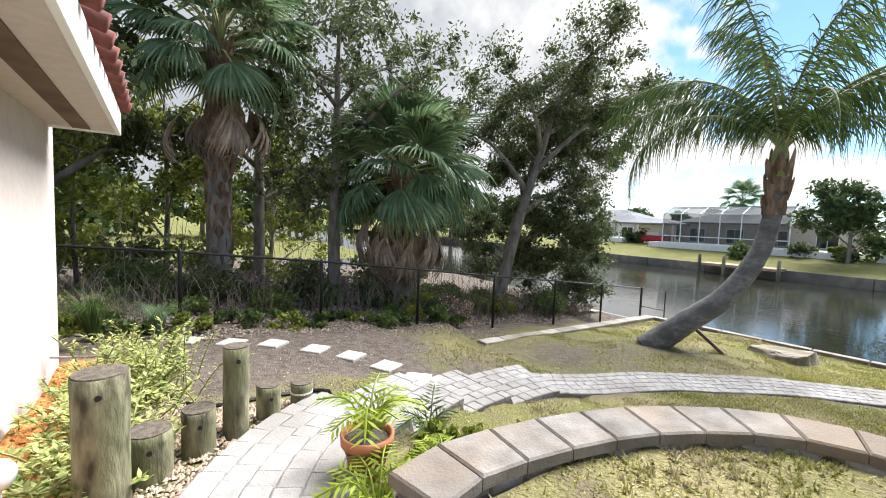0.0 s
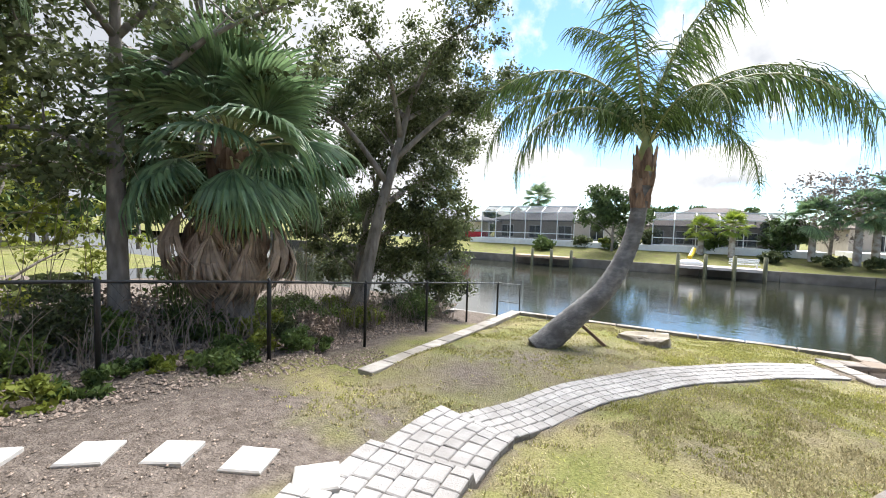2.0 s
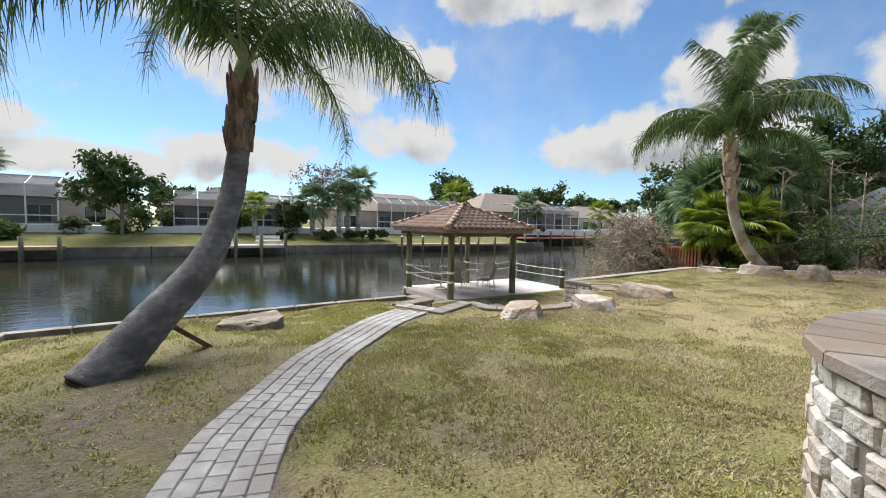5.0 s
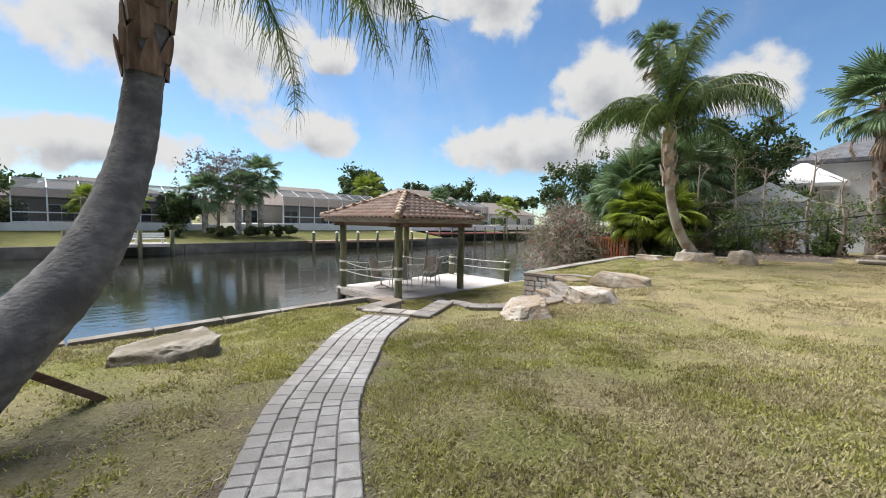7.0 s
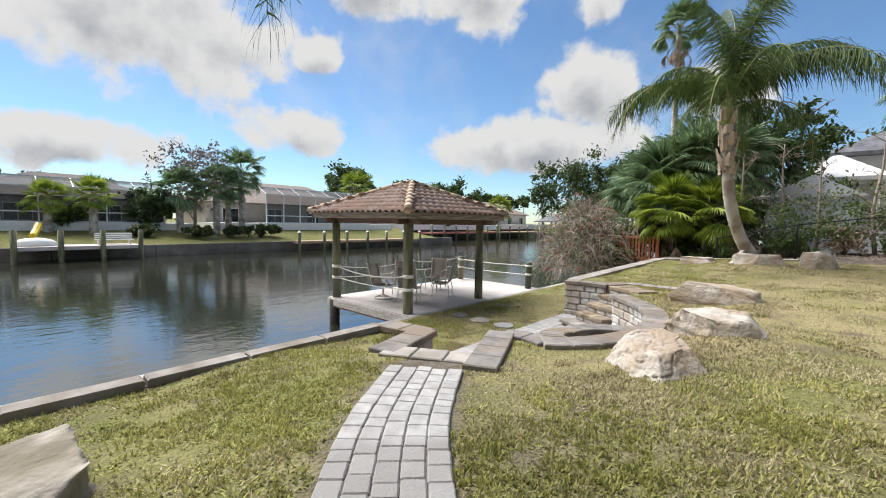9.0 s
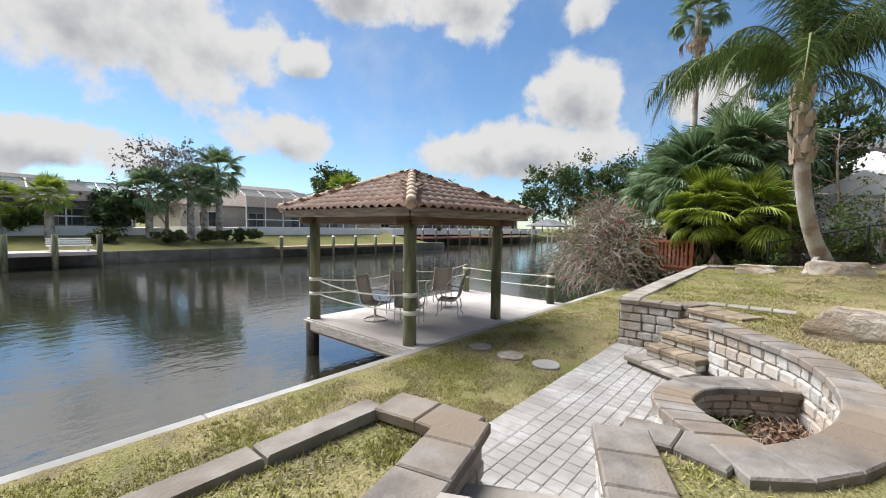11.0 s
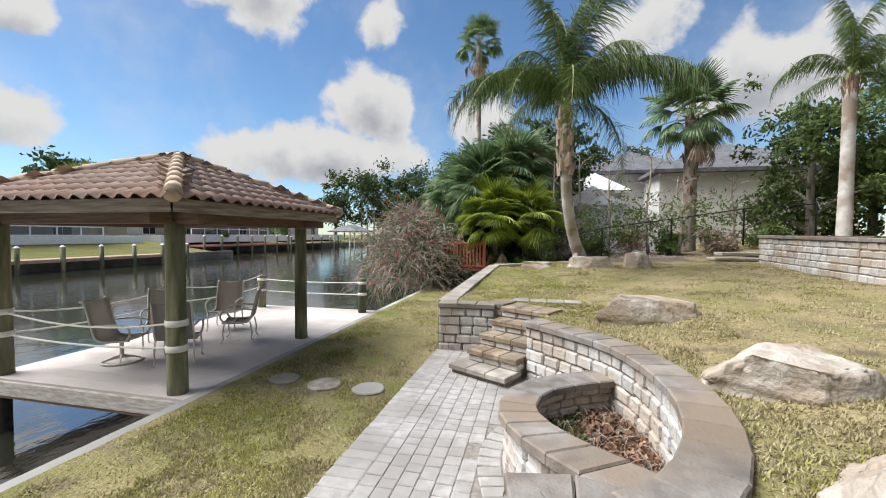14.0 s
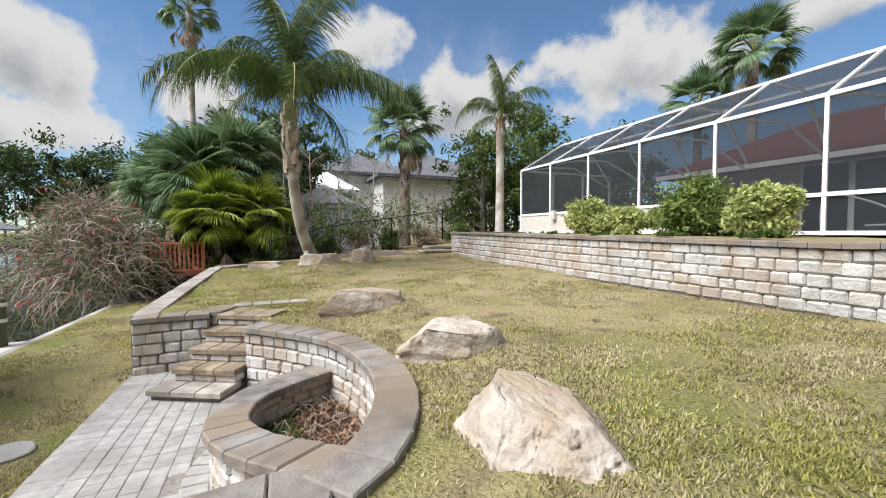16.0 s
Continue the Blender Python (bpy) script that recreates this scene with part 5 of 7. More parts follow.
tree(0.2, 14.5, 1.4, 7.0, 2.6, "yellow green young tree in the woods", 19, leaves=9000, leaf=0.075, material=M_LEAFY, trunk_r=0.08, fork=0.15, clumps=60, base=0.12)
tree(3.2, 15.0, 1.2, 6.0, 2.6, "yellow green young tree in the woods", 20, leaves=8000, leaf=0.075, material=M_LEAFY, trunk_r=0.08, fork=0.15, clumps=60, base=0.12)
rw = random.Random(4)
for k in range(26):
    x = -3.5 + k * 0.62
    bush(x, 8.5 + rw.uniform(-0.25, 1.9), upper(x, 9.0) - 0.05, rw.uniform(0.9, 1.5), rw.uniform(0.45, 1.2), "tangled green undergrowth behind the fence" if k % 4 else "dry brown undergrowth behind the fence", 100 + k, leaves=2600, leaf=0.034, material=(M_DEAD, M_LEAF, M_OAK, M_LEAFY, M_DEAD, M_LEAF, M_LEAF, M_OAK)[k % 8], clumps=16)
for k in range(9):
    x = -4 + k * 1.7
    bush(x, 13.5 + rw.uniform(-1, 2.5), upper(x, 12) - 0.1, rw.uniform(1.6, 2.4), rw.uniform(0.8, 1.8), "green scrub deep in the woods", 140 + k, leaves=1800, leaf=0.07, material=(M_LEAF, M_LEAFY, M_OAK)[k % 3], clumps=18)


for k in range(24):
    x = 0.5 + k * 0.5
    bush(x, 9.2 + rw.uniform(-0.6, 2.2), upper(x, 9.5) - 0.05, rw.uniform(0.8, 1.3), rw.uniform(0.3, 0.7), "loose light green undergrowth in the woods", 400 + k, leaves=1000, leaf=0.045, material=(M_LEAFB, M_LEAFY, M_LEAF)[k % 3], clumps=16)
for k, (x, y, h) in enumerate(((-1.6, 13.2, 5.5), (-3.6, 12.4, 5.0))):
    tree(x, y, 1.3, h, 2.0, "yellow green young tree in the woods", 430 + k, leaves=5000, leaf=0.075, material=M_LEAFY, trunk_r=0.06, fork=0.12, clumps=60, base=0.1)
M_DRYSTALK = mat("dead stalk", (0.19, 0.15, 0.115), (0.34, 0.28, 0.215), 5, 0.95)
for k in range(18):
    x = -2.6 + k * 0.5
    bush(x, 7.85 + rw.uniform(-0.35, 0.3), upper(x, 7.8) - 0.03, rw.uniform(0.6, 1.0), rw.uniform(0.22, 0.5), "low green weeds at the foot of the fence", 170 + k, leaves=900, leaf=0.04, material=(M_LEAFY, M_LEAF, M_LEAF)[k % 3], clumps=9, stems=False)


def brush(x0, x1, y0, y1, n, h, seed, label):
    """Dry stalks and thin saplings in a thicket."""
    rnd = random.Random(seed)
    bm = bmesh.new()
    for k in range(n):
        x, y = rnd.uniform(x0, x1), rnd.uniform(y0, y1)
        z = ground_z(x, y)
        hh = h * rnd.uniform(0.3, 1.0)
        lx, ly = rnd.uniform(-0.5, 0.5) * hh, rnd.uniform(-0.5, 0.5) * hh
        tube(bm, spline([(x, y, z - 0.05), (x + lx * 0.3, y + ly * 0.3, z + hh * 0.6), (x + lx, y + ly, z + hh)], 5), [0.007, 0.007, 0.006, 0.004, 0.002], 3, False)
    ob = link("dry_brush", bm, M_DRYSTALK)
    return tagged(ob, label, "brush", kind="stuff")


brush(-3, 12.5, 8.1, 11.0, 1500, 0.9, 7, "dry tan stalks along the fence")
brush(-4, 11, 9.5, 14, 130, 4.5, 8, "thin bare saplings in the woods")

# ---- chain link fence ----


def fence(points, height, label, mid=True):
    t = thing("chain_link_fence", label, "fence")
    for a, b in zip(points, points[1:]):
        a0, b0 = Vector(a), Vector(b)
        up = Vector((0, 0, height))
        part("top_rail", tube(bmesh.new(), [a0 + up, b0 + up], 0.021, 8), M_METALB, t)
        n = 26
        bm = bmesh.new()
        L = (b0 - a0).length
        m = int(L / 0.11)
        for k in range(m):
            for s in (0, 1):
                p0, p1 = a0.lerp(b0, k / m), a0.lerp(b0, min(1, (k + height / 0.16) / m))
                if s:
                    q0, q1 = p0 + up, p1
                else:
                    q0, q1 = p0, p1 + up
                f = min(1, (m - k) / (height / 0.16))
                q1 = q0.lerp(q0 + (q1 - q0) / max(1e-6, 1), 1.0)
                if k + height / 0.16 > m:
                    e = a0.lerp(b0, 1)
                    q1 = (e + (up * (1 - f) if s else up * f))
                d = (q1 - q0).normalized()
                w = Vector((0, 0, 0.0022))
                vs = [bm.verts.new(v) for v in (q0 - w, q1 - w, q1 + w, q0 + w)]
                bm.faces.new(vs)
        part("mesh_wire", bm, M_METALB, t, "black diamond wire mesh")
    for p in points:
        part("post", tube(bmesh.new(), [Vector(p) - Vector((0, 0, 0.1)), Vector(p) + Vector((0, 0, height + 0.02)), Vector(p) + Vector((0, 0, height + 0.06))], [0.032, 0.032, 0.01], 10), M_METALB, t, "", True)
    return t


FENCE = [(-4.3, 7.9, 1.75), (-2.0, 7.9, 1.62), (0.3, 7.88, 1.44), (2.6, 7.7, 1.24), (4.7, 7.5, 1.03), (6.95, 7.48, 0.77), (9.35, 7.5, 0.52), (11.6, 7.46, 0.27), (13.9, 7.4, 0.02)]
fence(FENCE, 1.22, "black chain link fence stepping down to the canal")
fence([(9.9, -15.6, 0.6), (7.7, -16.0, 1.15), (5.2, -16.6, 1.5), (2.6, -17.2, 1.9), (0.0, -17.8, 2.1)], 1.25, "black chain link fence at the back of the garden")


def gate():
    t = thing("metal_gate", "grey metal gate frame at the fence end over the water", "gate")
    p, q = Vector((13.95, 7.4, 0)), Vector((13.95, 6.6, 0))
    part("gate_frame", tube(bmesh.new(), [p, p + Vector((0, 0, 1.25)), q + Vector((0, 0, 1.25)), q], 0.02, 8), M_METALB, t)
    part("gate_rail", tube(bmesh.new(), [p + Vector((0, 0, 0.6)), q + Vector((0, 0, 0.6))], 0.015, 8), M_METALB, t)


gate()

# ---- the house corner at the start ----


def house_corner():
    t = thing("house", "pink beige stucco house corner with white fascia and red tile edge", "house")
    part("wall", boxm((-1.08, 1.35, 2.75), (0.4, 9.0, 2.9), 0, 0.01), M_STUCCO, t)
    part("back_wall", boxm((-5.0, 5.65, 2.75), (7.45, 0.4, 2.9), 0, 0.01), M_STUCCO, t)
    part("soffit", boxm((-3.0, 1.0, 4.16), (5.3, 9.2, 0.04)), M_STUCCO, t)
    part("soffit_strip", boxm((-0.62, 1.0, 4.135), (0.14, 9.1, 0.012)), M_BEAM, t, "dark vent strip")
    part("fascia", boxm((-0.33, 1.0, 4.24), (0.04, 9.3, 0.24), 0, 0.005), M_WHITE, t, "white fascia board")
    part("end_fascia", boxm((-3.0, 5.63, 4.24), (5.3, 0.04, 0.24), 0, 0.005), M_WHITE, t, "white fascia board")
    for k in range(30):
        part("roof_tile", tube(bmesh.new(), [(-0.22, 5.5 - k * 0.3, 4.39), (-0.72, 5.5 - k * 0.3, 4.55)], 0.06, 8), M_TILE_RED, t, "", True)
    part("roof", boxm((-2.9, 1.0, 4.62), (4.6, 9.1, 0.06)), M_TILE_RED, t)
    w = part("window", boxm((-0.885, 3.05, 2.95), (0.05, 1.3, 1.3), 0, 0.004), M_WHITE, t, "white framed window")
    part("pane", boxm((-0.857, 3.05, 2.95), (0.01, 1.14, 1.14)), M_GLASS, w)


M_TILE_RED = mat("dark red tile", (0.12, 0.038, 0.032), (0.20, 0.065, 0.05), 8, 0.8, bump=0.3)
house_corner()

# ---- far shore ----
M_ROOFG = mat("grey shingle roof", (0.17, 0.17, 0.18), (0.23, 0.23, 0.24), 3, 0.95, c3=(0.14, 0.14, 0.15), s3=0.3)
M_ROOFB = mat("brown shingle roof", (0.12, 0.10, 0.09), (0.17, 0.14, 0.13), 3, 0.95, c3=(0.10, 0.085, 0.08), s3=0.3)
M_ROOFT = mat("tan shingle roof", (0.22, 0.18, 0.155), (0.29, 0.24, 0.205), 3, 0.95)
M_HWALL = mat("beige house wall", (0.46, 0.41, 0.35), (0.52, 0.47, 0.41), 1, 0.95)
M_HWALLD = mat("taupe house wall", (0.30, 0.26, 0.23), (0.36, 0.31, 0.28), 1, 0.95)


def hip_roof(x0, x1, y0, y1, ze, zr, over=0.6):
    bm = bmesh.new()
    x0, x1, y0, y1 = x0 - over, x1 + over, y0 - over, y1 + over
    h = min(x1 - x0, y1 - y0) / 2
    if (y1 - y0) > (x1 - x0):
        r = [((x0 + x1) / 2, y0 + h, zr), ((x0 + x1) / 2, y1 - h, zr)]
    else:
        r = [(x0 + h, (y0 + y1) / 2, zr), (x1 - h, (y0 + y1) / 2, zr)]
    b = [bm.verts.new(v) for v in ((x0, y0, ze - 0.2), (x1, y0, ze - 0.2), (x1, y1, ze - 0.2), (x0, y1, ze - 0.2))]
    e = [bm.verts.new((v.co.x, v.co.y, ze)) for v in b]
    q = [bm.verts.new(v) for v in r]
    for k in range(4):
        bm.faces.new((b[k], b[(k + 1) % 4], e[(k + 1) % 4], e[k]))
    if (y1 - y0) > (x1 - x0):
        fs = ((e[0], e[1], q[0]), (e[1], e[2], q[1], q[0]), (e[2], e[3], q[1]), (e[3], e[0], q[0], q[1]))
    else:
        fs = ((e[0], e[1], q[1], q[0]), (e[1], e[2], q[1]), (e[2], e[3], q[0], q[1]), (e[3], e[0], q[0]))
    for f in fs:
        bm.faces.new(f)
    bm.faces.new(b[::-1])
    return bm


def far_house(x, y0, y1, z, eave, ridge, roof, wall, label, depth=12, cage=None, base_wall=0.0, windows=4):
    """A single storey house that faces the canal; cage: the y range of its pool screen."""
    t = thing("house", label, "house", "houses across the canal")
    part("wall", boxm((x + depth / 2, (y0 + y1) / 2, z + eave / 2), (depth, y1 - y0, eave)), wall, t)
    part("roof", hip_roof(x, x + depth, y0, y1, z + eave + 0.1, z + ridge), roof, t)
    for k in range(windows):
        yy = y0 + (k + 0.5) * (y1 - y0) / windows
        w = part("window", boxm((x - 0.03, yy, z + eave * 0.48), (0.08, 1.9, eave * 0.62)), M_WHITE, t)
        for s in (-0.46, 0.46):
            part("pane", boxm((x - 0.08, yy + s, z + eave * 0.48), (0.03, 0.84, eave * 0.55)), M_GLASS, w)
    if base_wall:
        part("terrace_wall", boxm((x - 3.2, (y0 + y1) / 2, z + base_wall / 2 - 0.2), (6.6, y1 - y0 + 2, base_wall + 0.4)), M_WHITE, t, "white terrace wall")
    if cage:
        c0, c1, zt = cage
        zb = z + base_wall
        xf = x - 6
        c = part("pool_cage", boxm((x - 3, (c0 + c1) / 2, zb + 0.05), (6, c1 - c0, 0.06)), M_CONC, t, "white framed screen cage")
        n = max(3, round((c1 - c0) / 2.2))
        rise = zt - 0.9
        for k in range(n + 1):
            yy = c0 + (c1 - c0) * k / n
            part("mullion", boxm((xf, yy, zb + rise / 2), (0.1, 0.1, rise)), M_FRAMEW, c)
            part("rafter", tube(bmesh.new(), [(xf, yy, zb + rise), (xf + 2.2, yy, zb + zt), (x, yy, zb + zt)], 0.055, 4), M_FRAMEW, c)
        for zz, xx in ((rise, xf), (0.9, xf), (0.06, xf), (zt, xf + 2.2)):
            part("rail", boxm((xx, (c0 + c1) / 2, zb + zz), (0.1, c1 - c0, 0.1)), M_FRAMEW, c)
        bm = bmesh.new()
        for q in (((xf + 0.01, c0, zb), (xf + 0.01, c1, zb), (xf + 0.01, c1, zb + rise), (xf + 0.01, c0, zb + rise)), ((xf, c0, zb + rise), (xf, c1, zb + rise), (xf + 2.2, c1, zb + zt), (xf + 2.2, c0, zb + zt)), ((xf + 2.2, c0, zb + zt), (xf + 2.2, c1, zb + zt), (x, c1, zb + zt), (x, c0, zb + zt))):
            bm.faces.new([bm.verts.new(v) for v in q])
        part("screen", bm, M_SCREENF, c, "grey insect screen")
    return t


far_house(60, 9.5, 27, 1.3, 3.1, 5.7, M_ROOFG, M_HWALL, "beige house with grey roof and white pool cage", cage=(13.5, 26.5, 4.6), base_wall=0.4)
far_house(60, -10, 6, 1.3, 2.7, 5.4, M_ROOFB, M_HWALLD, "taupe house with brown roof and dark screened porch", cage=(-8.5, 4.5, 3.9), base_wall=0.4, windows=5)
far_house(60, -36, -14, 1.3, 2.9, 6.1, M_ROOFT, M_HWALL, "beige house with tan hip roof and white pool cage", cage=(-33, -18.5, 4.3), base_wall=0.5)
far_house(62, -66, -42, 1.3, 3.7, 7.7, M_ROOFT, M_HWALL, "beige house with tan roof and dark pool cage", cage=(-62, -46, 4.6), base_wall=0.6)
far_house(66, -96, -74, 1.3, 3.3, 6.5, M_ROOFT, M_HWALL, "distant beige house with tan roof", base_wall=0.8)
far_house(62, 34, 50, 1.3, 2.9, 5.3, M_ROOFG, M_HWALL, "house with pale grey roof behind the trees", base_wall=0.6)


def far_bank():
    t = thing("far_seawall", "brown stained concrete seawall on the far bank", "seawall", kind="structure")
    for k in range(22):
        y1 = 90 - k * 6.0
        part("section", boxm((46.1, y1 - 3, -0.75), (0.4, 5.96, 1.7), 0, 0.03), M_FARWALL, t)
    part("end_section", boxm((52.2, -39, -0.75), (12, 0.4, 1.7)), M_FARWALL, t)
    for k in range(12):
        part("section", boxm((58.1, -42 - k * 8, -0.75), (0.4, 7.96, 1.7), 0, 0.03), M_FARWALL, t)


M_FARWALL = mat("stained seawall", (0.13, 0.115, 0.095), (0.22, 0.195, 0.165), 1.2, 0.95, c3=(0.10, 0.09, 0.075), s3=0.4)
M_REDDECK = mat("red stained deck", (0.36, 0.12, 0.10), (0.45, 0.17, 0.14), 2, 0.9)
M_DOCKWOOD = mat("brown dock boards", (0.30, 0.20, 0.135), (0.40, 0.29, 0.20), 3, 0.9)
far_bank()


def far_dock(x0, x1, y0, y1, z, label, top=None, rail=False, posts=4, caps=False, post_h=0.9):
    t = thing("dock", label, "dock", "docks across the canal")
    part("deck", boxm(((x0 + x1) / 2, (y0 + y1) / 2, z - 0.12), (x1 - x0, y1 - y0, 0.24)), top or M_DOCKWOOD, t)
    for k in range(posts):
        yy = y0 + (y1 - y0) * k / (posts - 1)
        p = part("post", tube(bmesh.new(), [(x0, yy, -1.6), (x0, yy, z + post_h)], 0.16, 8), M_POST, t, "", True)
        if caps:
            part("post_cap", tube(bmesh.new(), [(x0, yy, z + post_h - 0.02), (x0, yy, z + post_h + 0.14)], [0.2, 0.05], 8), M_WHITE, p, "white post cap")
    if rail:
        part("rail", tube(bmesh.new(), [(x0, y0, z + 0.85), (x0, y1, z + 0.85)], 0.05, 6), M_WHITE, t)
    return t


far_dock(44, 46, 11.5, 17.8, 0.25, "brown timber dock with posts on the far bank", post_h=0.8)
far_dock(43.6, 46, -4.6, 1.8, 0.25, "pale dock with white bench on the far bank", M_DECK, post_h=1.1)
far_dock(44.5, 46.3, -34, -17.5, 0.15, "long brown dock with white capped posts", posts=7, caps=True)
far_dock(52, 58, -62, -44, 0.6, "red stained dock with white capped posts", M_REDDECK, posts=7, caps=True, post_h=1.2)
far_dock(54, 58, -84, -66, 0.5, "brown distant dock with white capped posts", posts=6, caps=True, post_h=1.2)


def boat_shelter():
    t = thing("boat_shelter", "distant boat shelter with pale canopy on posts", "shelter")
    for x in (50, 55):
        for y in (-92, -84):
            part("post", tube(bmesh.new(), [(x, y, -1.5), (x, y, 2.9)], 0.15, 8), M_WHITE, t)
    part("canopy", hip_roof(49.5, 55.5, -93, -83, 2.9, 4.4, 0.4), M_ROOFG, t, "pale canopy")


boat_shelter()


def bench():
    t = thing("bench", "white slatted bench on the far dock", "bench")
    for k in range(3):
        part("back_slat", boxm((45.3, -3.3, 0.75 + 0.14 * k), (0.05, 2.2, 0.1)), M_WHITE, t)
    part("seat", boxm((44.95, -3.3, 0.6), (0.6, 2.2, 0.07)), M_WHITE, t)
    for y in (-4.2, -2.4):
        part("leg", boxm((45.0, y, 0.42), (0.5, 0.07, 0.36)), M_WHITE, t)


bench()
for k, (x, y, h, s, m, lab) in enumerate(((52, -3.0, 3.0, 1.3, FANSY, "small yellow green palm across the canal"), (53, -0.3, 2.6, 1.3, FANSY, "small yellow green palm across the canal"),
                                          (52, -9.3, 3.9, 1.7, FANS, "cabbage palm with white trunk across the canal"), (51, -12.2, 4.4, 1.7, FANS, "cabbage palm with white trunk across the canal"),
                                          (52, -15.0, 6.2, 1.9, FANS, "taller cabbage palm across the canal"), (53, -14.0, 4.6, 1.6, FANS, "cabbage palm with white trunk across the canal"),
                                          (66, 22.0, 7.0, 1.9, FANS, "palm top rising behind a far roof"), (64, -38, 6.5, 2.4, FANSY, "bright palm behind the far houses"), (57, -49, 4.8, 2.2, FANS, "palm across the canal"), (57, -70, 4.5, 2.2, FANSY, "palm across the canal"))):
    fan_palm(x, y, 0.75, h, lab, crown=26, size=s, trunk_r=0.28, fans=m, boot_n=0, seed=40 + k, bark=M_BARKP)
tree(52, 8.6, 0.3, 8.6, 3.2, "round dark green tree across the canal", 51, leaves=7000, leaf=0.22, material=M_PINE, fork=0.2, clumps=60, base=0.2, clump_r=1.1)
tree(53, -10.8, 0.3, 10.5, 3.4, "bare grey winter tree across the canal", 52, leaves=3500, leaf=0.14, material=M_GREYLEAF, bark=M_TWIG, fork=0.25, clumps=95, base=0.4, twigs=4, clump_r=1.0)
tree(54, -7.5, 0.3, 7.0, 1.8, "dark slim tree across the canal", 53, leaves=3500, leaf=0.2, material=M_PINE, fork=0.15, clumps=40, base=0.15, clump_r=0.8)
tree(68, -38, 0.5, 9.5, 2.6, "dark conical tree behind the far houses", 54, leaves=4000, leaf=0.26, material=M_PINE, fork=0.15, clumps=50, base=0.15, clump_r=1.0)
rf = random.Random(77)
for k, (x, y, w, h, m) in enumerate(((50, 16.2, 2.2, 2.2, M_LEAF), (54, 12.4, 3.0, 1.8, M_OAK), (54, 9.5, 2.0, 1.4, M_LEAFY), (55, 4.8, 2.4, 3.4, M_OAK), (54, -1.6, 2.4, 2.6, M_LEAF), (55, -7.4, 2.4, 3.2, M_OAK), (49, -10, 3.5, 1.1, M_OAK), (49, -13.5, 3.5, 1.2, M_OAK), (49, -16.5, 2.6, 1.3, M_OAK), (50, -6, 2.5, 1.2, M_OAK),
                                 (59, -50, 12, 1.6, M_LEAF), (60, -68, 8, 3.0, M_LEAF), (58, 32, 4, 3, M_LEAF), (57, 38, 5, 2.5, M_OAK))):
    bush(x, y, 0.6 if x < 51 else 1.0, w, h, "clipped green shrub across the canal", 200 + k, leaves=1500, leaf=0.16, material=m, clumps=16, stems=False)


def far_woods(x0, y0, x1, y1, n, h0, h1, seed, label, material=M_PINE):
    rnd = random.Random(seed)
    cs, rs, ns = [], [], []
    bm = bmesh.new()
    for k in range(n):
        u = (k + rnd.random()) / n
        x, y = x0 + (x1 - x0) * u + rnd.uniform(-4, 4), y0 + (y1 - y0) * u + rnd.uniform(-4, 4)
        h = rnd.uniform(h0, h1)
        tube(bm, [(x, y, 0), (x, y, h * 0.8)], [0.25, 0.08], 5)
        for j in range(9):
            cs.append((x + rnd.gauss(0, h * 0.14), y + rnd.gauss(0, h * 0.14), h * rnd.uniform(0.3, 0.98)))
            rs.append(h * rnd.uniform(0.10, 0.19))
            ns.append(110)
    t = thing("far_trees", label, "trees", kind="stuff")
    part("trunks", bm, M_BARK, t)
    ob = new("crowns", leaf_mesh("crowns", cs, rs, ns, 0.42, material, seed, hollow=0.1))
    ob.parent = t


far_woods(84, 60, 84, -30, 30, 5.5, 8.5, 5, "row of trees behind the far houses")
far_woods(80, -45, 76, -110, 26, 8, 14, 6, "trees behind the far houses along the canal")
far_woods(70, -112, 20, -125, 30, 15, 24, 9, "tall trees at the end of the canal")
far_woods(28, -110, 20, -60, 16, 8, 13, 10, "trees along the near bank")
far_woods(30, 60, 80, 70, 24, 7, 11, 13, "trees up the canal")
far_woods(-20, 40, 30, 45, 24, 6, 10, 14, "trees beyond the woods")

# ---- right end of the garden ----


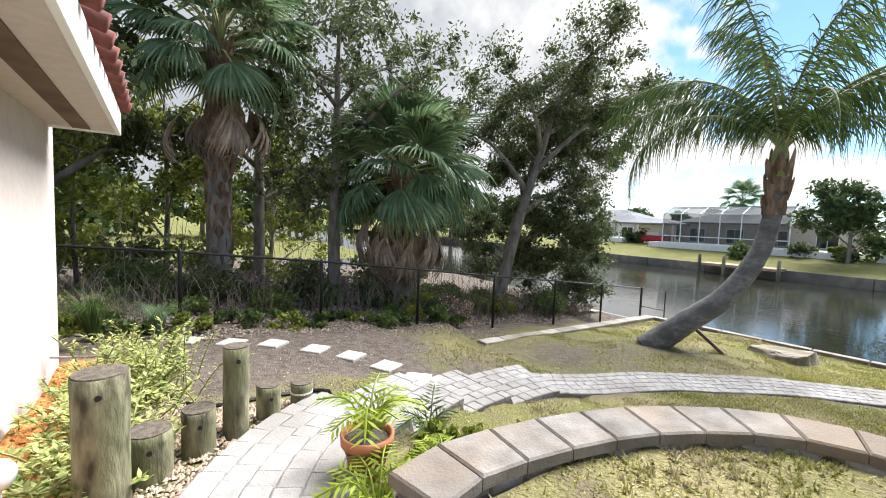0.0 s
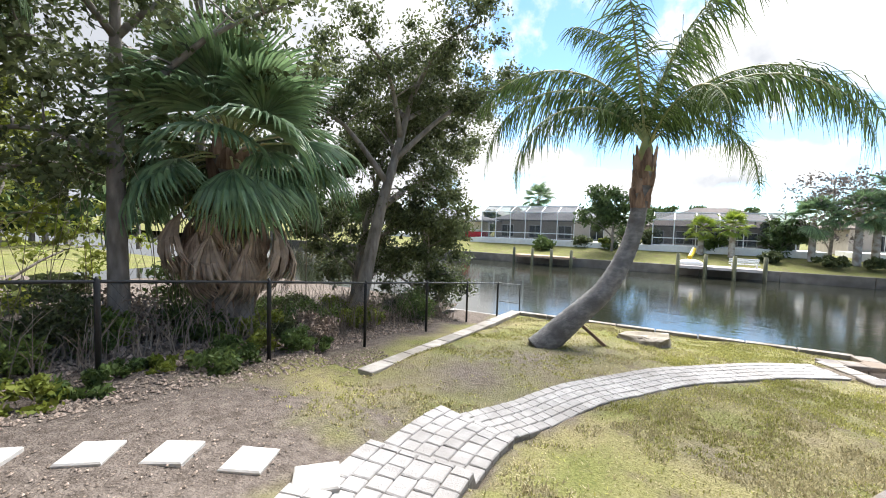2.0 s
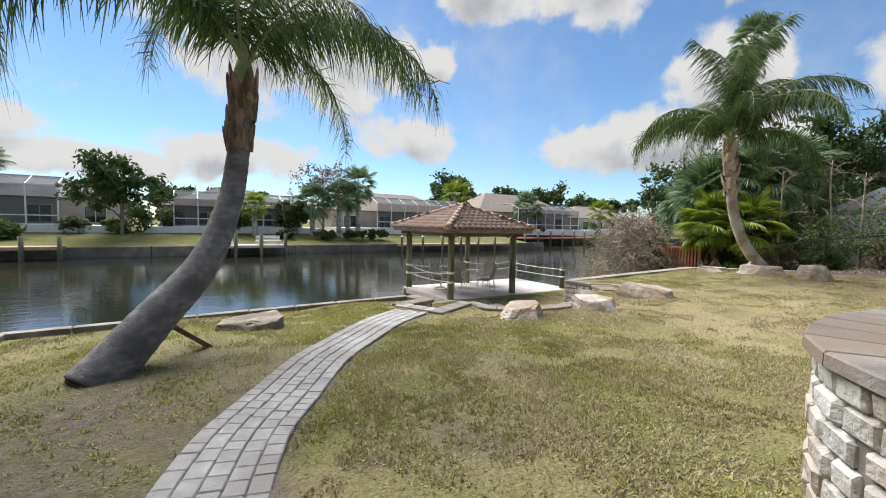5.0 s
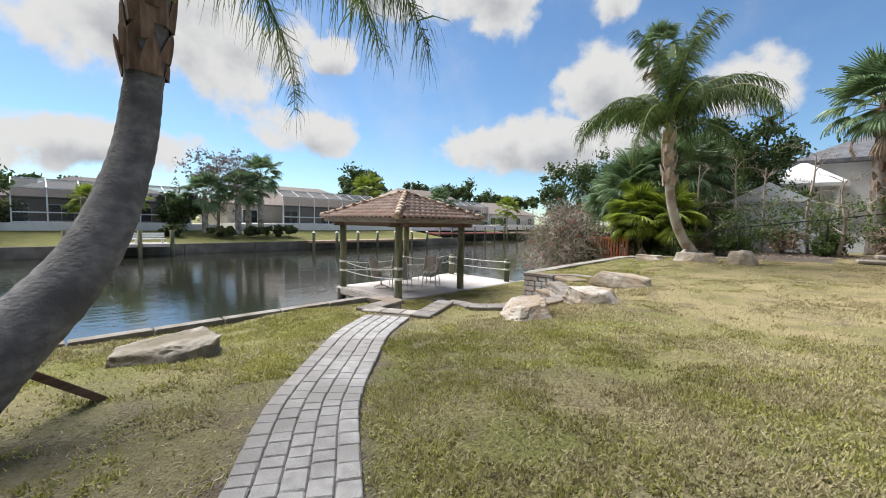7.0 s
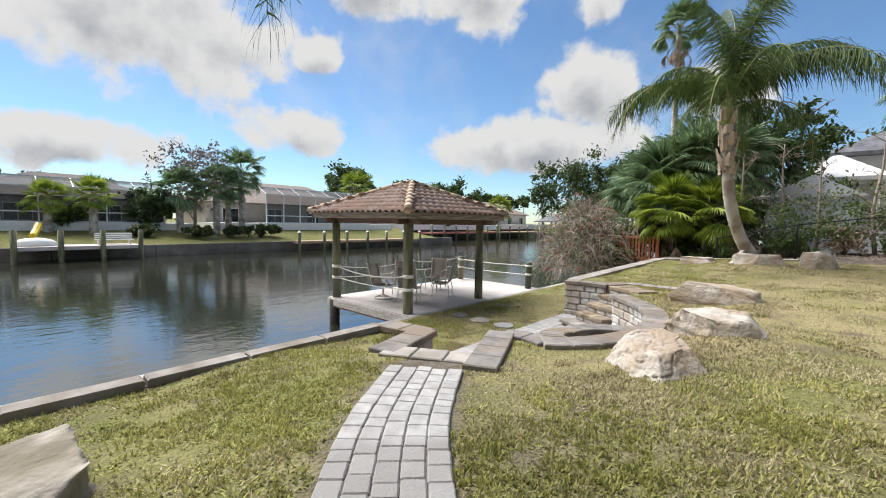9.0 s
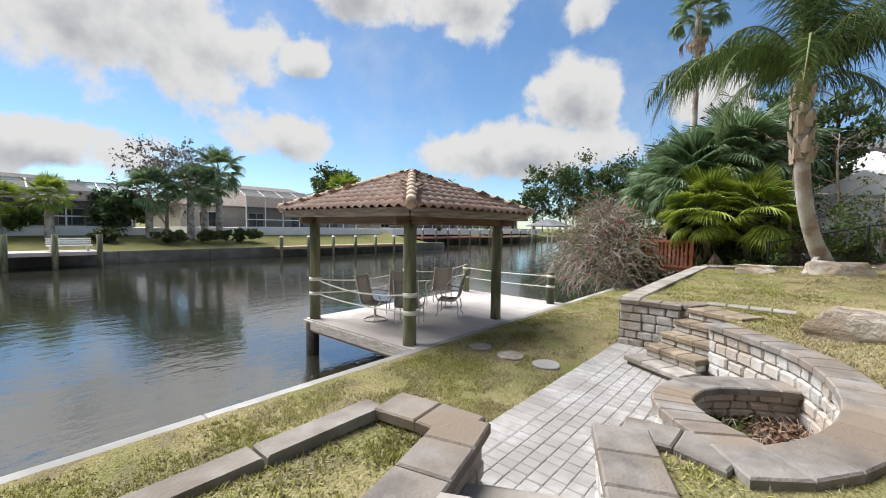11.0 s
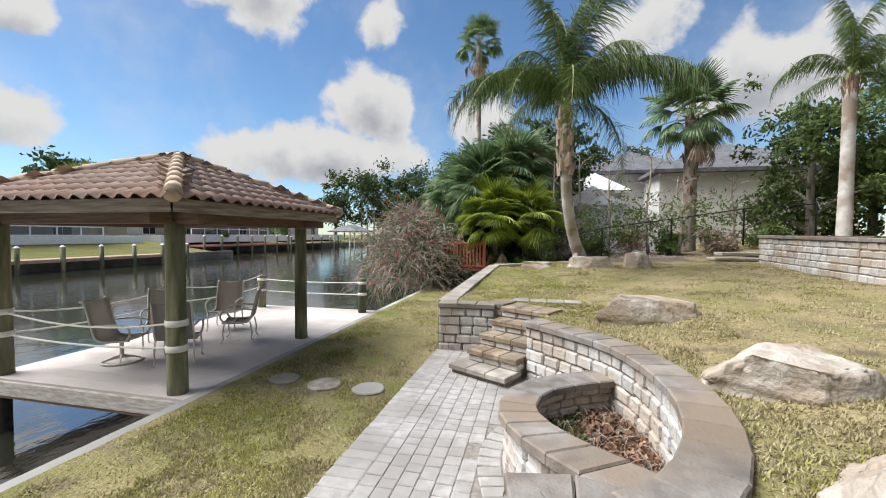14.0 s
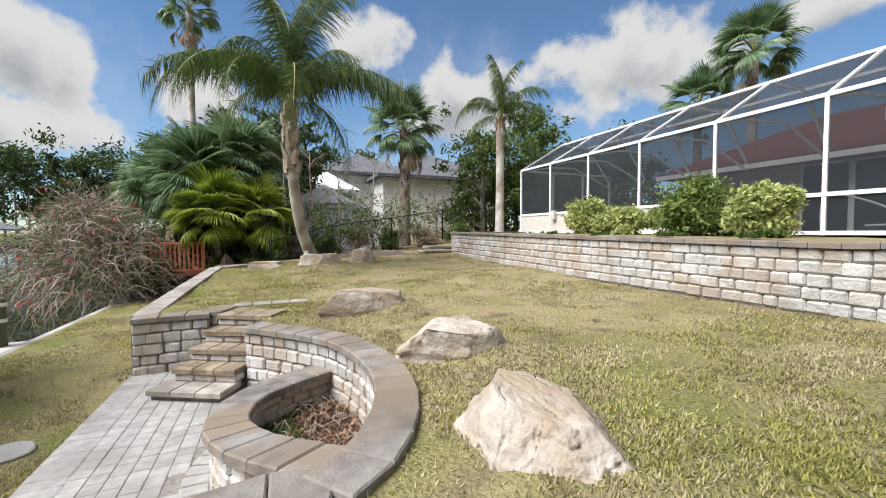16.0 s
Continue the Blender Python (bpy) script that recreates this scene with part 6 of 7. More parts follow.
def thicket(x, y, z, w, h, label, seed, n=260):
    """A tangled mound of bare twigs with some leaves and a few red bracts."""
    t = thing("twiggy_shrub", label, "shrub")
    rnd = random.Random(seed)
    bm = bmesh.new()
    tips = []
    for k in range(n):
        a, el, r = rnd.uniform(0, 6.28), rnd.uniform(0.0, 1.5), rnd.uniform(0.35, 1.0)
        out = Vector((math.cos(a) * math.cos(el), math.sin(a) * math.cos(el), math.sin(el)))
        p = Vector((x + out.x * r * w / 2 * 0.8, y + out.y * r * w / 2 * 0.8, z + 0.15 + out.z * r * h * 0.85))
        d = (out + Vector((rnd.gauss(0, 0.8), rnd.gauss(0, 0.8), rnd.gauss(0.1, 0.6)))).normalized()
        pts = [p.copy()]
        for q in range(7):
            d = (d + Vector((rnd.gauss(0, 0.3), rnd.gauss(0, 0.3), rnd.gauss(-0.22, 0.2)))).normalized()
            p = p + d * rnd.uniform(0.1, 0.22)
            pts.append(p.copy())
        tube(bm, pts, [0.013, 0.012, 0.011, 0.010, 0.008, 0.006, 0.004, 0.002], 3, False)
        tips.append(tuple(p))
        tips.append(tuple(pts[4]))
    for k in range(22):
        a = k * 0.9
        e = Vector((x + math.cos(a) * w * 0.3, y + math.sin(a) * w * 0.3, z + h * rnd.uniform(0.4, 0.8)))
        tube(bm, spline([(x + rnd.uniform(-0.4, 0.4), y + rnd.uniform(-0.4, 0.4), z - 0.1), (x, y, z + h * 0.4), e], 6), [0.05, 0.04, 0.035, 0.03, 0.02, 0.01], 5)
    part("branchwork", bm, M_TWIG, t, "bare grey brown tangled twigs")
    sel = [tips[k] for k in range(0, len(tips), 45)]
    ob = new("red_blossom", leaf_mesh("red_blossom", sel, [0.12] * len(sel), [10] * len(sel), 0.035, M_RED, seed))
    ob.parent = t
    sel = [tips[k] for k in range(0, len(tips), 5)]
    ob = new("foliage", leaf_mesh("foliage", sel, [0.3] * len(sel), [9] * len(sel), 0.04, M_LEAF, seed + 1))
    ob.parent = t
    return t


bush(14.3, -17.2, 0.0, 3.4, 2.6, "dark green shrub behind the bare twigs", 243, leaves=6000, leaf=0.07, material=M_OAK, clumps=24)
thicket(15.2, -16.2, 0.0, 5.6, 3.6, "sprawling bare twiggy shrub with red bracts over the seawall", 61, 2600)
for k, (x, y, z, h, s, f) in enumerate(((12.4, -17.9, 0.5, 3.3, 1.5, FANS), (11.2, -18.6, 0.7, 3.9, 1.6, FANS), (13.5, -19.0, 0.4, 3.2, 1.5, FANS), (10.5, -17.0, 0.7, 1.9, 1.2, FANSY), (11.7, -16.9, 0.6, 2.0, 1.25, FANSY), (10.4, -20.2, 0.8, 4.1, 1.5, FANS))):
    fan_palm(x, y, z, h, "bushy green fan palm at the lawn end" if f is FANS else "low bright green fan palm at the lawn end", crown=44, size=s, trunk_r=0.14, fans=f, boot_n=14, dead=6, seed=70 + k)
bush(11.6, -18.6, 0.5, 4.0, 3.3, "dense dark green shrub behind the fan palms", 242, leaves=9000, leaf=0.08, material=M_OAK, clumps=30)
bush(11.2, -17.0, 0.4, 1.8, 1.3, "dark green shrub under the fan palms", 240, leaves=3500, leaf=0.07, material=M_LEAF)
bush(10.2, -16.4, 0.6, 2.2, 1.3, "green shrub under the fan palms", 241, leaves=2500, leaf=0.06, material=M_LEAF)
for k, (x, y, h) in enumerate(((9.4, -17.0, 5.2), (7.2, -17.8, 4.4), (5.7, -17.6, 5.0), (4.9, -17.0, 3.6), (8.3, -18.4, 5.6), (2.6, -18.2, 3.4), (10.2, -19.6, 6.0))):
    tree(x, y, ground_z(x, y), h, 1.5, "sparse thin-limbed shrub tree by the back fence", 300 + k, leaves=1300, leaf=0.055, material=M_LEAF, bark=M_TWIG, trunk_r=0.06, fork=0.08, clumps=50, base=0.2, twigs=7, clump_r=0.5)
fan_palm(3.9, -18.8, 1.5, 5.4, "cabbage palm with booted trunk by the back fence", crown=34, size=1.35, trunk_r=0.24, boot_n=46, boot_from=0.25, dead=6, seed=81)
fan_palm(13.5, -24, 0.8, 12.4, "very tall slim fan palm behind the queen palm", crown=30, size=1.05, trunk_r=0.16, boot_n=0, dead=10, seed=82, bark=M_BARKP)
fan_palm(-12.2, -12.7, 2.0, 8.9, "tall fan palm behind the pool cage", crown=32, size=1.5, trunk_r=0.22, boot_n=0, dead=10, seed=83, bark=M_BARKP)
fan_palm(-13.5, -16.4, 2.0, 7.4, "fan palm behind the pool cage", crown=30, size=1.5, trunk_r=0.22, boot_n=0, dead=2, seed=84, bark=M_BARKP)
tree(-0.8, -19.5, 2.0, 6.2, 2.0, "dense dark green tree beside the neighbouring house", 310, leaves=9000, leaf=0.1, material=M_LEAF, fork=0.12, clumps=95, base=0.08, clump_r=0.7)
tree(-9, -26, 2.0, 10.5, 3.5, "dark leafy tree behind the pool cage", 311, leaves=9000, leaf=0.14, material=M_LEAF, fork=0.2, clumps=95, base=0.2, clump_r=1.0)
for k, (x, y, h, w) in enumerate(((-3.5, -20.5, 5.2, 2.6), (-7.5, -18.5, 5.0, 2.6), (-11.0, -19.5, 6.0, 2.8))):
    tree(x, y, 2.0, h, w, "dense dark green tree behind the pool cage", 320 + k, leaves=9000, leaf=0.11, material=M_LEAF, fork=0.06, clumps=110, base=0.05, clump_r=0.8)
tree(8.0, -25, 1.0, 9.5, 2.0, "tall dark pine in the next garden", 312, leaves=6000, leaf=0.12, material=M_PINE, fork=0.2, clumps=50, base=0.15, clump_r=0.8)
tree(11.5, -27, 1.0, 8.5, 3.0, "green tree in the next garden", 313, leaves=7000, leaf=0.14, material=M_PINE, fork=0.2, clumps=60, base=0.1, clump_r=1.0)
for k, (x, y, h, s) in enumerate(((9.9, -23.0, 8.5, 0.9), (13.5, -30, 8.0, 2.5), (16.5, -34, 8.5, 2.8))):
    tree(x, y, 1.0, h, s, "dark slim tree beyond the back fence", 330 + k, leaves=6500, leaf=0.11, material=M_PINE, fork=0.08, clumps=80, base=0.06, clump_r=0.6)
tree(2.5, -33, 1.0, 9.0, 3.0, "green tree behind the next house", 314, leaves=6000, leaf=0.16, material=M_PINE, fork=0.2, clumps=50, base=0.1, clump_r=1.0)
for k in range(6):
    x = 2.0 + 1.5 * k
    bush(x, -17.0 - 0.3 * (k % 2), ground_z(x, -17), 1.5, 1.1, "scrubby green and brown shrub along the back fence", 250 + k, leaves=1500, leaf=0.06, material=(M_LEAF, M_DEAD)[k % 2])


def next_house():
    t = thing("house", "white two storey neighbouring house with grey shingle roof", "house")
    part("wall", boxm((-1.5, -30, 3.6), (9.5, 9, 4.2)), M_NEXT, t)
    part("roof", hip_roof(-6.2, 3.2, -34.5, -25.5, 5.9, 8.2, 0.5), M_ROOFD, t)
    part("upper_wall", boxm((3.6, -32.5, 3.9), (6, 7, 5.0)), M_NEXT, t)
    part("upper_roof", hip_roof(0.6, 6.6, -36, -29, 6.4, 8.3, 0.6), M_ROOFD, t)
    part("porch_roof", hip_roof(4.9, 8.2, -29.5, -26.5, 4.9, 6.2, 0.3), M_WHITE, t)
    for x in (5.1, 6.5, 8.0):
        part("column", tube(bmesh.new(), [(x, -26.7, 1.3), (x, -26.7, 4.9)], 0.15, 10), M_WHITE, t, "white porch column", True)


M_ROOFD = mat("dark slate roof", (0.09, 0.09, 0.10), (0.15, 0.15, 0.16), 3, 0.95)
M_NEXT = mat("white stucco", (0.58, 0.57, 0.55), (0.64, 0.63, 0.61), 2, 0.9)
next_house()


def pale_shed():
    t = thing("garden_shed", "pale grey gabled garden shed beyond the fence", "shed")
    part("wall", boxm((7.4, -23.0, 2.3), (3.0, 3.0, 2.8)), M_SHED, t)
    bm = bmesh.new()
    v = [bm.verts.new(c) for c in ((5.7, -21.3, 3.65), (9.1, -21.3, 3.65), (7.4, -21.3, 4.6), (5.7, -24.7, 3.65), (9.1, -24.7, 3.65), (7.4, -24.7, 4.6))]
    for f in ((0, 1, 2), (3, 5, 4), (0, 2, 5, 3), (1, 4, 5, 2), (0, 3, 4, 1)):
        bm.faces.new([v[k] for k in f])
    part("roof", bm, M_SHED, t)


M_SHED = mat("pale blue grey cladding", (0.55, 0.58, 0.64), (0.66, 0.69, 0.74), 2, 0.8)
pale_shed()

# ---- pool cage and house on the upper terrace ----


def pool_cage():
    t = thing("pool_cage", "white framed screen pool enclosure with dark mesh panels", "pool enclosure")
    x0, x1, z0, ze, zr = 0.3, -4.5, 2.05, 4.66, 5.86
    ys = (-14.2, -12.3, -10.35, -8.35, -6.25, -4.2, -2.1)
    xr, xf = -1.75, -3.2
    for y in ys:
        part("upright", boxm((x0, y, (z0 + ze) / 2), (0.07, 0.07, ze - z0), 0, 0.006), M_FRAMEW, t)
        part("rafter", tube(bmesh.new(), [(x0, y, ze), (xr, y, zr), (xf, y, zr), (x1, y, 4.3)], 0.05, 4), M_FRAMEW, t)
        part("strut", tube(bmesh.new(), [(x0, y, ze - 0.04), (-1.0, y, 4.86), (-2.4, y, 4.92), (-4.4, y, 4.14)], 0.04, 4), M_FRAMEW, t)
    for z in (ze, 2.82, z0 + 0.05):
        part("rail", boxm((x0, -8.15, z), (0.08, 12.1, 0.08), 0, 0.006), M_FRAMEW, t)
    for x in (xr, xf):
        part("ridge_rail", boxm((x, -8.15, zr), (0.08, 12.1, 0.08)), M_FRAMEW, t)
    part("kick_panel", boxm((x0, -10.35, 2.45), (0.03, 7.9, 0.7)), M_GREYWALL, t, "pale solid lower panel")
    part("end_kick_panel", boxm((-2.1, -14.2, 2.45), (4.75, 0.03, 0.7)), M_GREYWALL, t, "pale solid lower panel")
    for x in (-1.3, -2.9, -4.45):
        part("end_upright", boxm((x, -14.2, (z0 + ze) / 2), (0.07, 0.07, ze - z0)), M_FRAMEW, t)
    for z in (ze, 2.82):
        part("end_rail", boxm((-2.1, -14.2, z), (4.75, 0.07, 0.07)), M_FRAMEW, t)
    bm = bmesh.new()
    a, b = -14.2, -2.1
    for q in (((x0, a, z0), (x0, b, z0), (x0, b, ze), (x0, a, ze)), ((x0, a, ze), (x0, b, ze), (xr, b, zr), (xr, a, zr)), ((xr, a, zr), (xr, b, zr), (xf, b, zr), (xf, a, zr)),
              ((xf, a, zr), (xf, b, zr), (x1, b, 4.3), (x1, a, 4.3)), ((x0, a, z0), (x0, a, ze), (x1, a, ze), (x1, a, z0)), ((x0, a, ze), (xr, a, zr), (xf, a, zr), (x1, a, ze))):
        bm.faces.new([bm.verts.new(v) for v in q])
    part("screen", bm, M_SCREEN, t, "dark insect screen")
    return t


def main_house():
    t = thing("house", "beige stucco house with red tile roof behind the pool cage", "house")
    part("wall", boxm((-8.2, -4.5, 3.1), (6, 13, 2.4)), M_GREYWALL, t)
    part("roof", hip_roof(-11.2, -5.2, -11, 2.0, 4.38, 6.2, 0.7), M_TILE_RED, t, "dark red tile roof")
    part("gutter", boxm((-4.44, -4.5, 4.24), (0.08, 14.4, 0.16)), M_WHITE, t)
    for y in (-6.0, -3.2, 0.0):
        w = part("sliding_door", boxm((-5.17, y, 3.1), (0.08, 2.4, 2.1)), M_WHITE, t, "white framed sliding glass door")
        for s in (-0.6, 0.6):
            part("pane", boxm((-5.12, y + s, 3.1), (0.03, 1.05, 1.95)), M_GLASS, w)


pool_cage()
main_house()
for k, (x, y, w, h, m, lab) in enumerate(((1.6, -8.75, 1.45, 1.12, M_VARI, "clipped yellow green shrub on the block wall"), (1.6, -7.3, 1.35, 0.8, M_VARI, "clipped yellow green shrub on the block wall"), (1.5, -5.75, 1.7, 1.42, M_LEAFB, "taller dark green shrub on the terrace"), (1.6, -4.5, 1.1, 1.12, M_VARI, "clipped yellow green shrub on the block wall"))):
    bush(x, y, 2.02, w, h, lab, 330 + k, leaves=9000, leaf=0.045, material=m, clumps=22)
for k in range(5):
    bush(2.55, -10.4 + k * 1.6, 2.0, 1.5, 0.16, "low creeping green ground cover on the terrace", 340 + k, leaves=1200, leaf=0.04, material=M_LEAF, clumps=14, depth=0.5, stems=False, name="ground_cover")

# ---- log edging, gravel and planting by the house ----


def log(x, y, z, top, r, label, seed, ring=False, material=None):
    t = thing("log_post", label, "log post", "upright log edging")
    rnd = random.Random(seed)
    n = 18
    bm = bmesh.new()
    rings = []
    for k in range(8):
        zz = z - 0.1 + (top - z + 0.1) * k / 7
        rings.append([bm.verts.new((x + r * (1 + 0.05 * noise.noise((math.cos(a) * 2, math.sin(a) * 2, seed + k * 0.15))) * math.cos(a), y + r * (1 + 0.05 * noise.noise((math.cos(a) * 2, math.sin(a) * 2, seed + 7 + k * 0.15))) * math.sin(a), zz)) for a in (2 * math.pi * q / n for q in range(n))])
    for a, b in zip(rings, rings[1:]):
        for q in range(n):
            bm.faces.new((a[q], a[(q + 1) % n], b[(q + 1) % n], b[q]))
    bm.faces.new(rings[-1])
    part("log", bm, material or M_LOG, t, "", True)
    bm = bmesh.new()
    tube(bm, [(x, y, top - 0.004), (x, y, top + 0.008), (x, y, top + 0.012)], [r * 0.97, r * 0.95, r * 0.6], n)
    part("cut_end", bm, M_LOGEND, t, "dark weathered cut end")
    if ring:
        part("rope_band", tube(bmesh.new(), [(x, y, top - 0.09), (x, y, top - 0.075)], r * 1.05, n), M_ROPE, t, "pale rope band")
    else:
        part("knot_hole", tube(bmesh.new(), [(x + 0.0, y - r * 0.94, top - 0.09), (x, y - r * 1.03, top - 0.09)], 0.016, 8), M_METALB, t, "dark knot hole")
    return t


M_LOG = mat("weathered green log", (0.05, 0.045, 0.028), (0.27, 0.255, 0.16), 13, 0.95, bump=0.8, bscale=30, stretch=(1, 1, 0.35), c3=(0.16, 0.16, 0.085), s3=5)
M_LOGEND = mat("log end grain", (0.075, 0.06, 0.045), (0.15, 0.125, 0.10), 30, 0.95, bump=0.5)
log(-0.25, 2.7, 1.74, 2.47, 0.125, "tall green weathered upright log beside the path", 1)
log(-0.05, 2.93, 1.72, 2.0, 0.12, "short dark upright log beside the path", 2)
log(0.22, 3.12, 1.71, 1.99, 0.105, "short green upright log beside the path", 3)
log(0.47, 3.25, 1.69, 2.35, 0.09, "tall green upright log with a knot beside the path", 4)
log(0.74, 3.45, 1.64, 1.93, 0.095, "short grey upright log beside the path", 5)
log(1.07, 3.66, 1.58, 1.81, 0.095, "short green upright log with rope band", 6, True)


def gravel(poly, n, label, material, size, seed):
    rnd = random.Random(seed)
    xs, ys = [p[0] for p in poly], [p[1] for p in poly]
    verts, faces = [], []
    while len(faces) < n * 6:
        x, y = rnd.uniform(min(xs), max(xs)), rnd.uniform(min(ys), max(ys))
        if not inside(poly, x, y):
            continue
        z = ground_z(x, y) + 0.012
        s, a = size * rnd.uniform(0.5, 1.3), rnd.uniform(0, 3.14)
        b = len(verts)
        for dx, dy, dz in ((1, 0, 0), (0, 0.7, 0.1), (-1, 0, 0), (0, -0.7, 0), (0.15, 0.1, 0.65)):
            verts.append((x + s * (dx * math.cos(a) - dy * math.sin(a)), y + s * (dx * math.sin(a) + dy * math.cos(a)), z + s * dz))
        for f in ((0, 1, 4), (1, 2, 4), (2, 3, 4), (3, 0, 4)):
            faces.append(tuple(b + k for k in f))
        faces.append((b, b + 3, b + 2, b + 1))
        faces.append((b, b + 1, b + 4))
    ob = quads("gravel", verts, [f for k, f in enumerate(faces) if k % 6 != 5], material)
    return tagged(ob, label, "gravel", kind="stuff")


M_GRAVEL = mat("tan pebble", (0.31, 0.225, 0.155), (0.50, 0.40, 0.305), 20, 0.9, island=0.35)
M_CHIP = mat("orange mulch chip", (0.40, 0.15, 0.04), (0.62, 0.30, 0.11), 20, 0.95, island=0.4)
M_LITTER = mat("dry leaf litter", (0.17, 0.13, 0.10), (0.32, 0.25, 0.20), 20, 0.95, island=0.4)
gravel([(-0.55, 2.0), (0.1, 2.55), (0.5, 3.12), (1.0, 3.5), (1.35, 3.72), (1.2, 3.95), (0.7, 3.85), (0.3, 3.95), (0.08, 4.4), (0.0, 5.2), (-0.35, 5.4), (-0.35, 3.4)], 4200, "tan gravel bed round the upright logs", M_GRAVEL, 0.02, 1)
gravel([(-0.85, 1.9), (-0.3, 2.0), (-0.3, 3.5), (-0.25, 5.4), (-0.86, 5.8)], 3600, "orange wood chip mulch along the house wall", M_CHIP, 0.026, 2)
gravel([(0.1, 4.2), (1.2, 4.1), (2.2, 4.5), (4.5, 4.9), (6.5, 6.9), (6.0, 7.4), (-1.0, 7.7), (-0.6, 6.2)], 1700, "fallen dry leaves and chips on bare soil", M_LITTER, 0.016, 3)
gravel([(-0.5, 7.0), (6.8, 6.6), (7.0, 7.4), (-0.5, 7.75)], 1700, "dry leaf litter along the fence foot", M_LITTER, 0.03, 4)
gravel([(-3, 7.9), (12, 7.7), (12, 9.5), (-3, 10)], 5000, "brown leaf litter on the woodland floor", M_LITTER, 0.05, 5)
gravel([(12, -14.6), (14, -14.6), (13.5, -18), (9, -19), (4, -18), (4, -16.2), (9, -15.6)], 3000, "brown leaf litter under the shrubs", M_LITTER, 0.05, 6)

link_edge = thing("bed_edging", "black plastic edging strip round the gravel bed", "edging")
part("strip", tube(bmesh.new(), [(p.x, p.y, ground_z(p.x, p.y) + 0.02) for p in spline([(0.04, 5.3, 0), (0.06, 4.6, 0), (0.14, 4.2, 0), (0.4, 3.95, 0), (0.75, 3.95, 0), (1.2, 4.0, 0), (1.45, 3.85, 0)], 24)], 0.018, 6), M_METALB, link_edge)


def sprays(name, x, y, z, n, h, spread, label, material, seed, leaves=14, leaf=0.07, width=0.022, category="shrub"):
    """Arching stems with paired pointed leaves."""
    t = thing(name, label, category)
    rnd = random.Random(seed)
    st, lf = bmesh.new(), bmesh.new()
    for k in range(n):
        a, r = rnd.uniform(0, 6.28), rnd.uniform(0.2, 1.0)
        p0 = Vector((x + rnd.gauss(0, spread * 0.3), y + rnd.gauss(0, spread * 0.3), z))
        e = p0 + Vector((math.cos(a) * spread * r * 0.5, math.sin(a) * spread * r * 0.5, h * rnd.uniform(0.5, 1.0)))
        pts = spline([p0, p0.lerp(e, 0.55) + Vector((0, 0, h * 0.12)), e], 8)
        tube(st, pts, [0.006] * 7 + [0.002], 4, False)
        for j in range(leaves):
            u = 0.2 + 0.8 * j / leaves
            p = pts[min(7, int(u * 7))].lerp(pts[min(7, int(u * 7) + 1)], u * 7 % 1)
            aa = rnd.uniform(0, 6.28)
            d = Vector((math.cos(aa), math.sin(aa), rnd.uniform(-0.1, 0.8))).normalized()
            s = d.cross(Vector((0, 0, 1))).normalized() * width
            L = leaf * rnd.uniform(0.7, 1.3)
            lf.faces.new([lf.verts.new(q) for q in (p, p + d * L * 0.5 + s, p + d * L, p + d * L * 0.5 - s)])
    part("stem_mass", st, M_STALK, t)["kind"] = "stuff"
    part("foliage", lf, material, t)
    return t


for k, (x, y, n, h, s) in enumerate(((-0.15, 4.9, 70, 0.6, 0.8), (-0.35, 4.1, 60, 0.34, 0.7), (-0.1, 4.3, 60, 0.5, 0.7), (-0.4, 3.4, 60, 0.30, 0.7), (-0.55, 2.9, 40, 0.25, 0.6))):
    sprays("variegated_shrub", x, y, ground_z(x, y), n, h, s, "cream and green variegated shrub beside the house wall", M_VARI, 20 + k, leaves=22, leaf=0.06, width=0.013)


def grass_clump(x, y, z, n, h, spread, label, seed, material):
    t = thing("ornamental_grass", label, "grass")
    rnd = random.Random(seed)
    bm = bmesh.new()
    for k in range(n):
        a = rnd.uniform(0, 6.28)
        r = spread * rnd.uniform(0.2, 1)
        d = Vector((math.cos(a), math.sin(a), 0))
        s = d.cross(Vector((0, 0, 1))) * 0.006
        pts = spline([(x, y, z), Vector((x, y, z + h * 0.7)) + d * r * 0.35, Vector((x, y, z + h * rnd.uniform(0.5, 1.0))) + d * r], 6)
        prev = None
        for i, p in enumerate(pts):
            w = s * (1 - i / 5.5)
            cur = (bm.verts.new(p - w), bm.verts.new(p + w))
            if prev:
                bm.faces.new((prev[0], prev[1], cur[1], cur[0]))
            prev = cur
    part("grass_mass", bm, material, t)


grass_clump(-0.7, 6.8, 1.55, 320, 0.75, 0.75, "tall dark green ornamental grass behind the house corner", 1, M_LEAF)
grass_clump(0.0, 7.3, 1.4, 220, 0.6, 0.6, "dark green ornamental grass by the fence", 2, M_SABAL)


def sprinkler():
    t = thing("standpipe", "short white plastic sprinkler pipe in the shrub bed", "pipe")
    part("pipe", tube(bmesh.new(), [(-0.40, 5.0, 1.6), (-0.39, 4.99, 1.9), (-0.38, 4.98, 1.93)], [0.022, 0.022, 0.03], 10), M_WHITE, t, "", True)
    part("supply_pipe", tube(bmesh.new(), [(-0.85, 5.25, 1.88), (-0.40, 5.0, 1.89)], 0.012, 8), M_WOODP, t, "thin supply pipe")


sprinkler()


def lamp_shape():
    t = thing("path_light", "small rounded white garden light by the path", "garden light")
    bm = bmesh.new()
    bmesh.ops.create_uvsphere(bm, u_segments=14, v_segments=8, radius=0.075, matrix=Matrix.Translation((-0.62, 2.62, 2.08)))
    part("globe", bm, M_WHITE, t, "", True)
    part("stem", tube(bmesh.new(), [(-0.62, 2.62, 1.7), (-0.62, 2.62, 2.02)], 0.02, 8), M_WHITE, t)


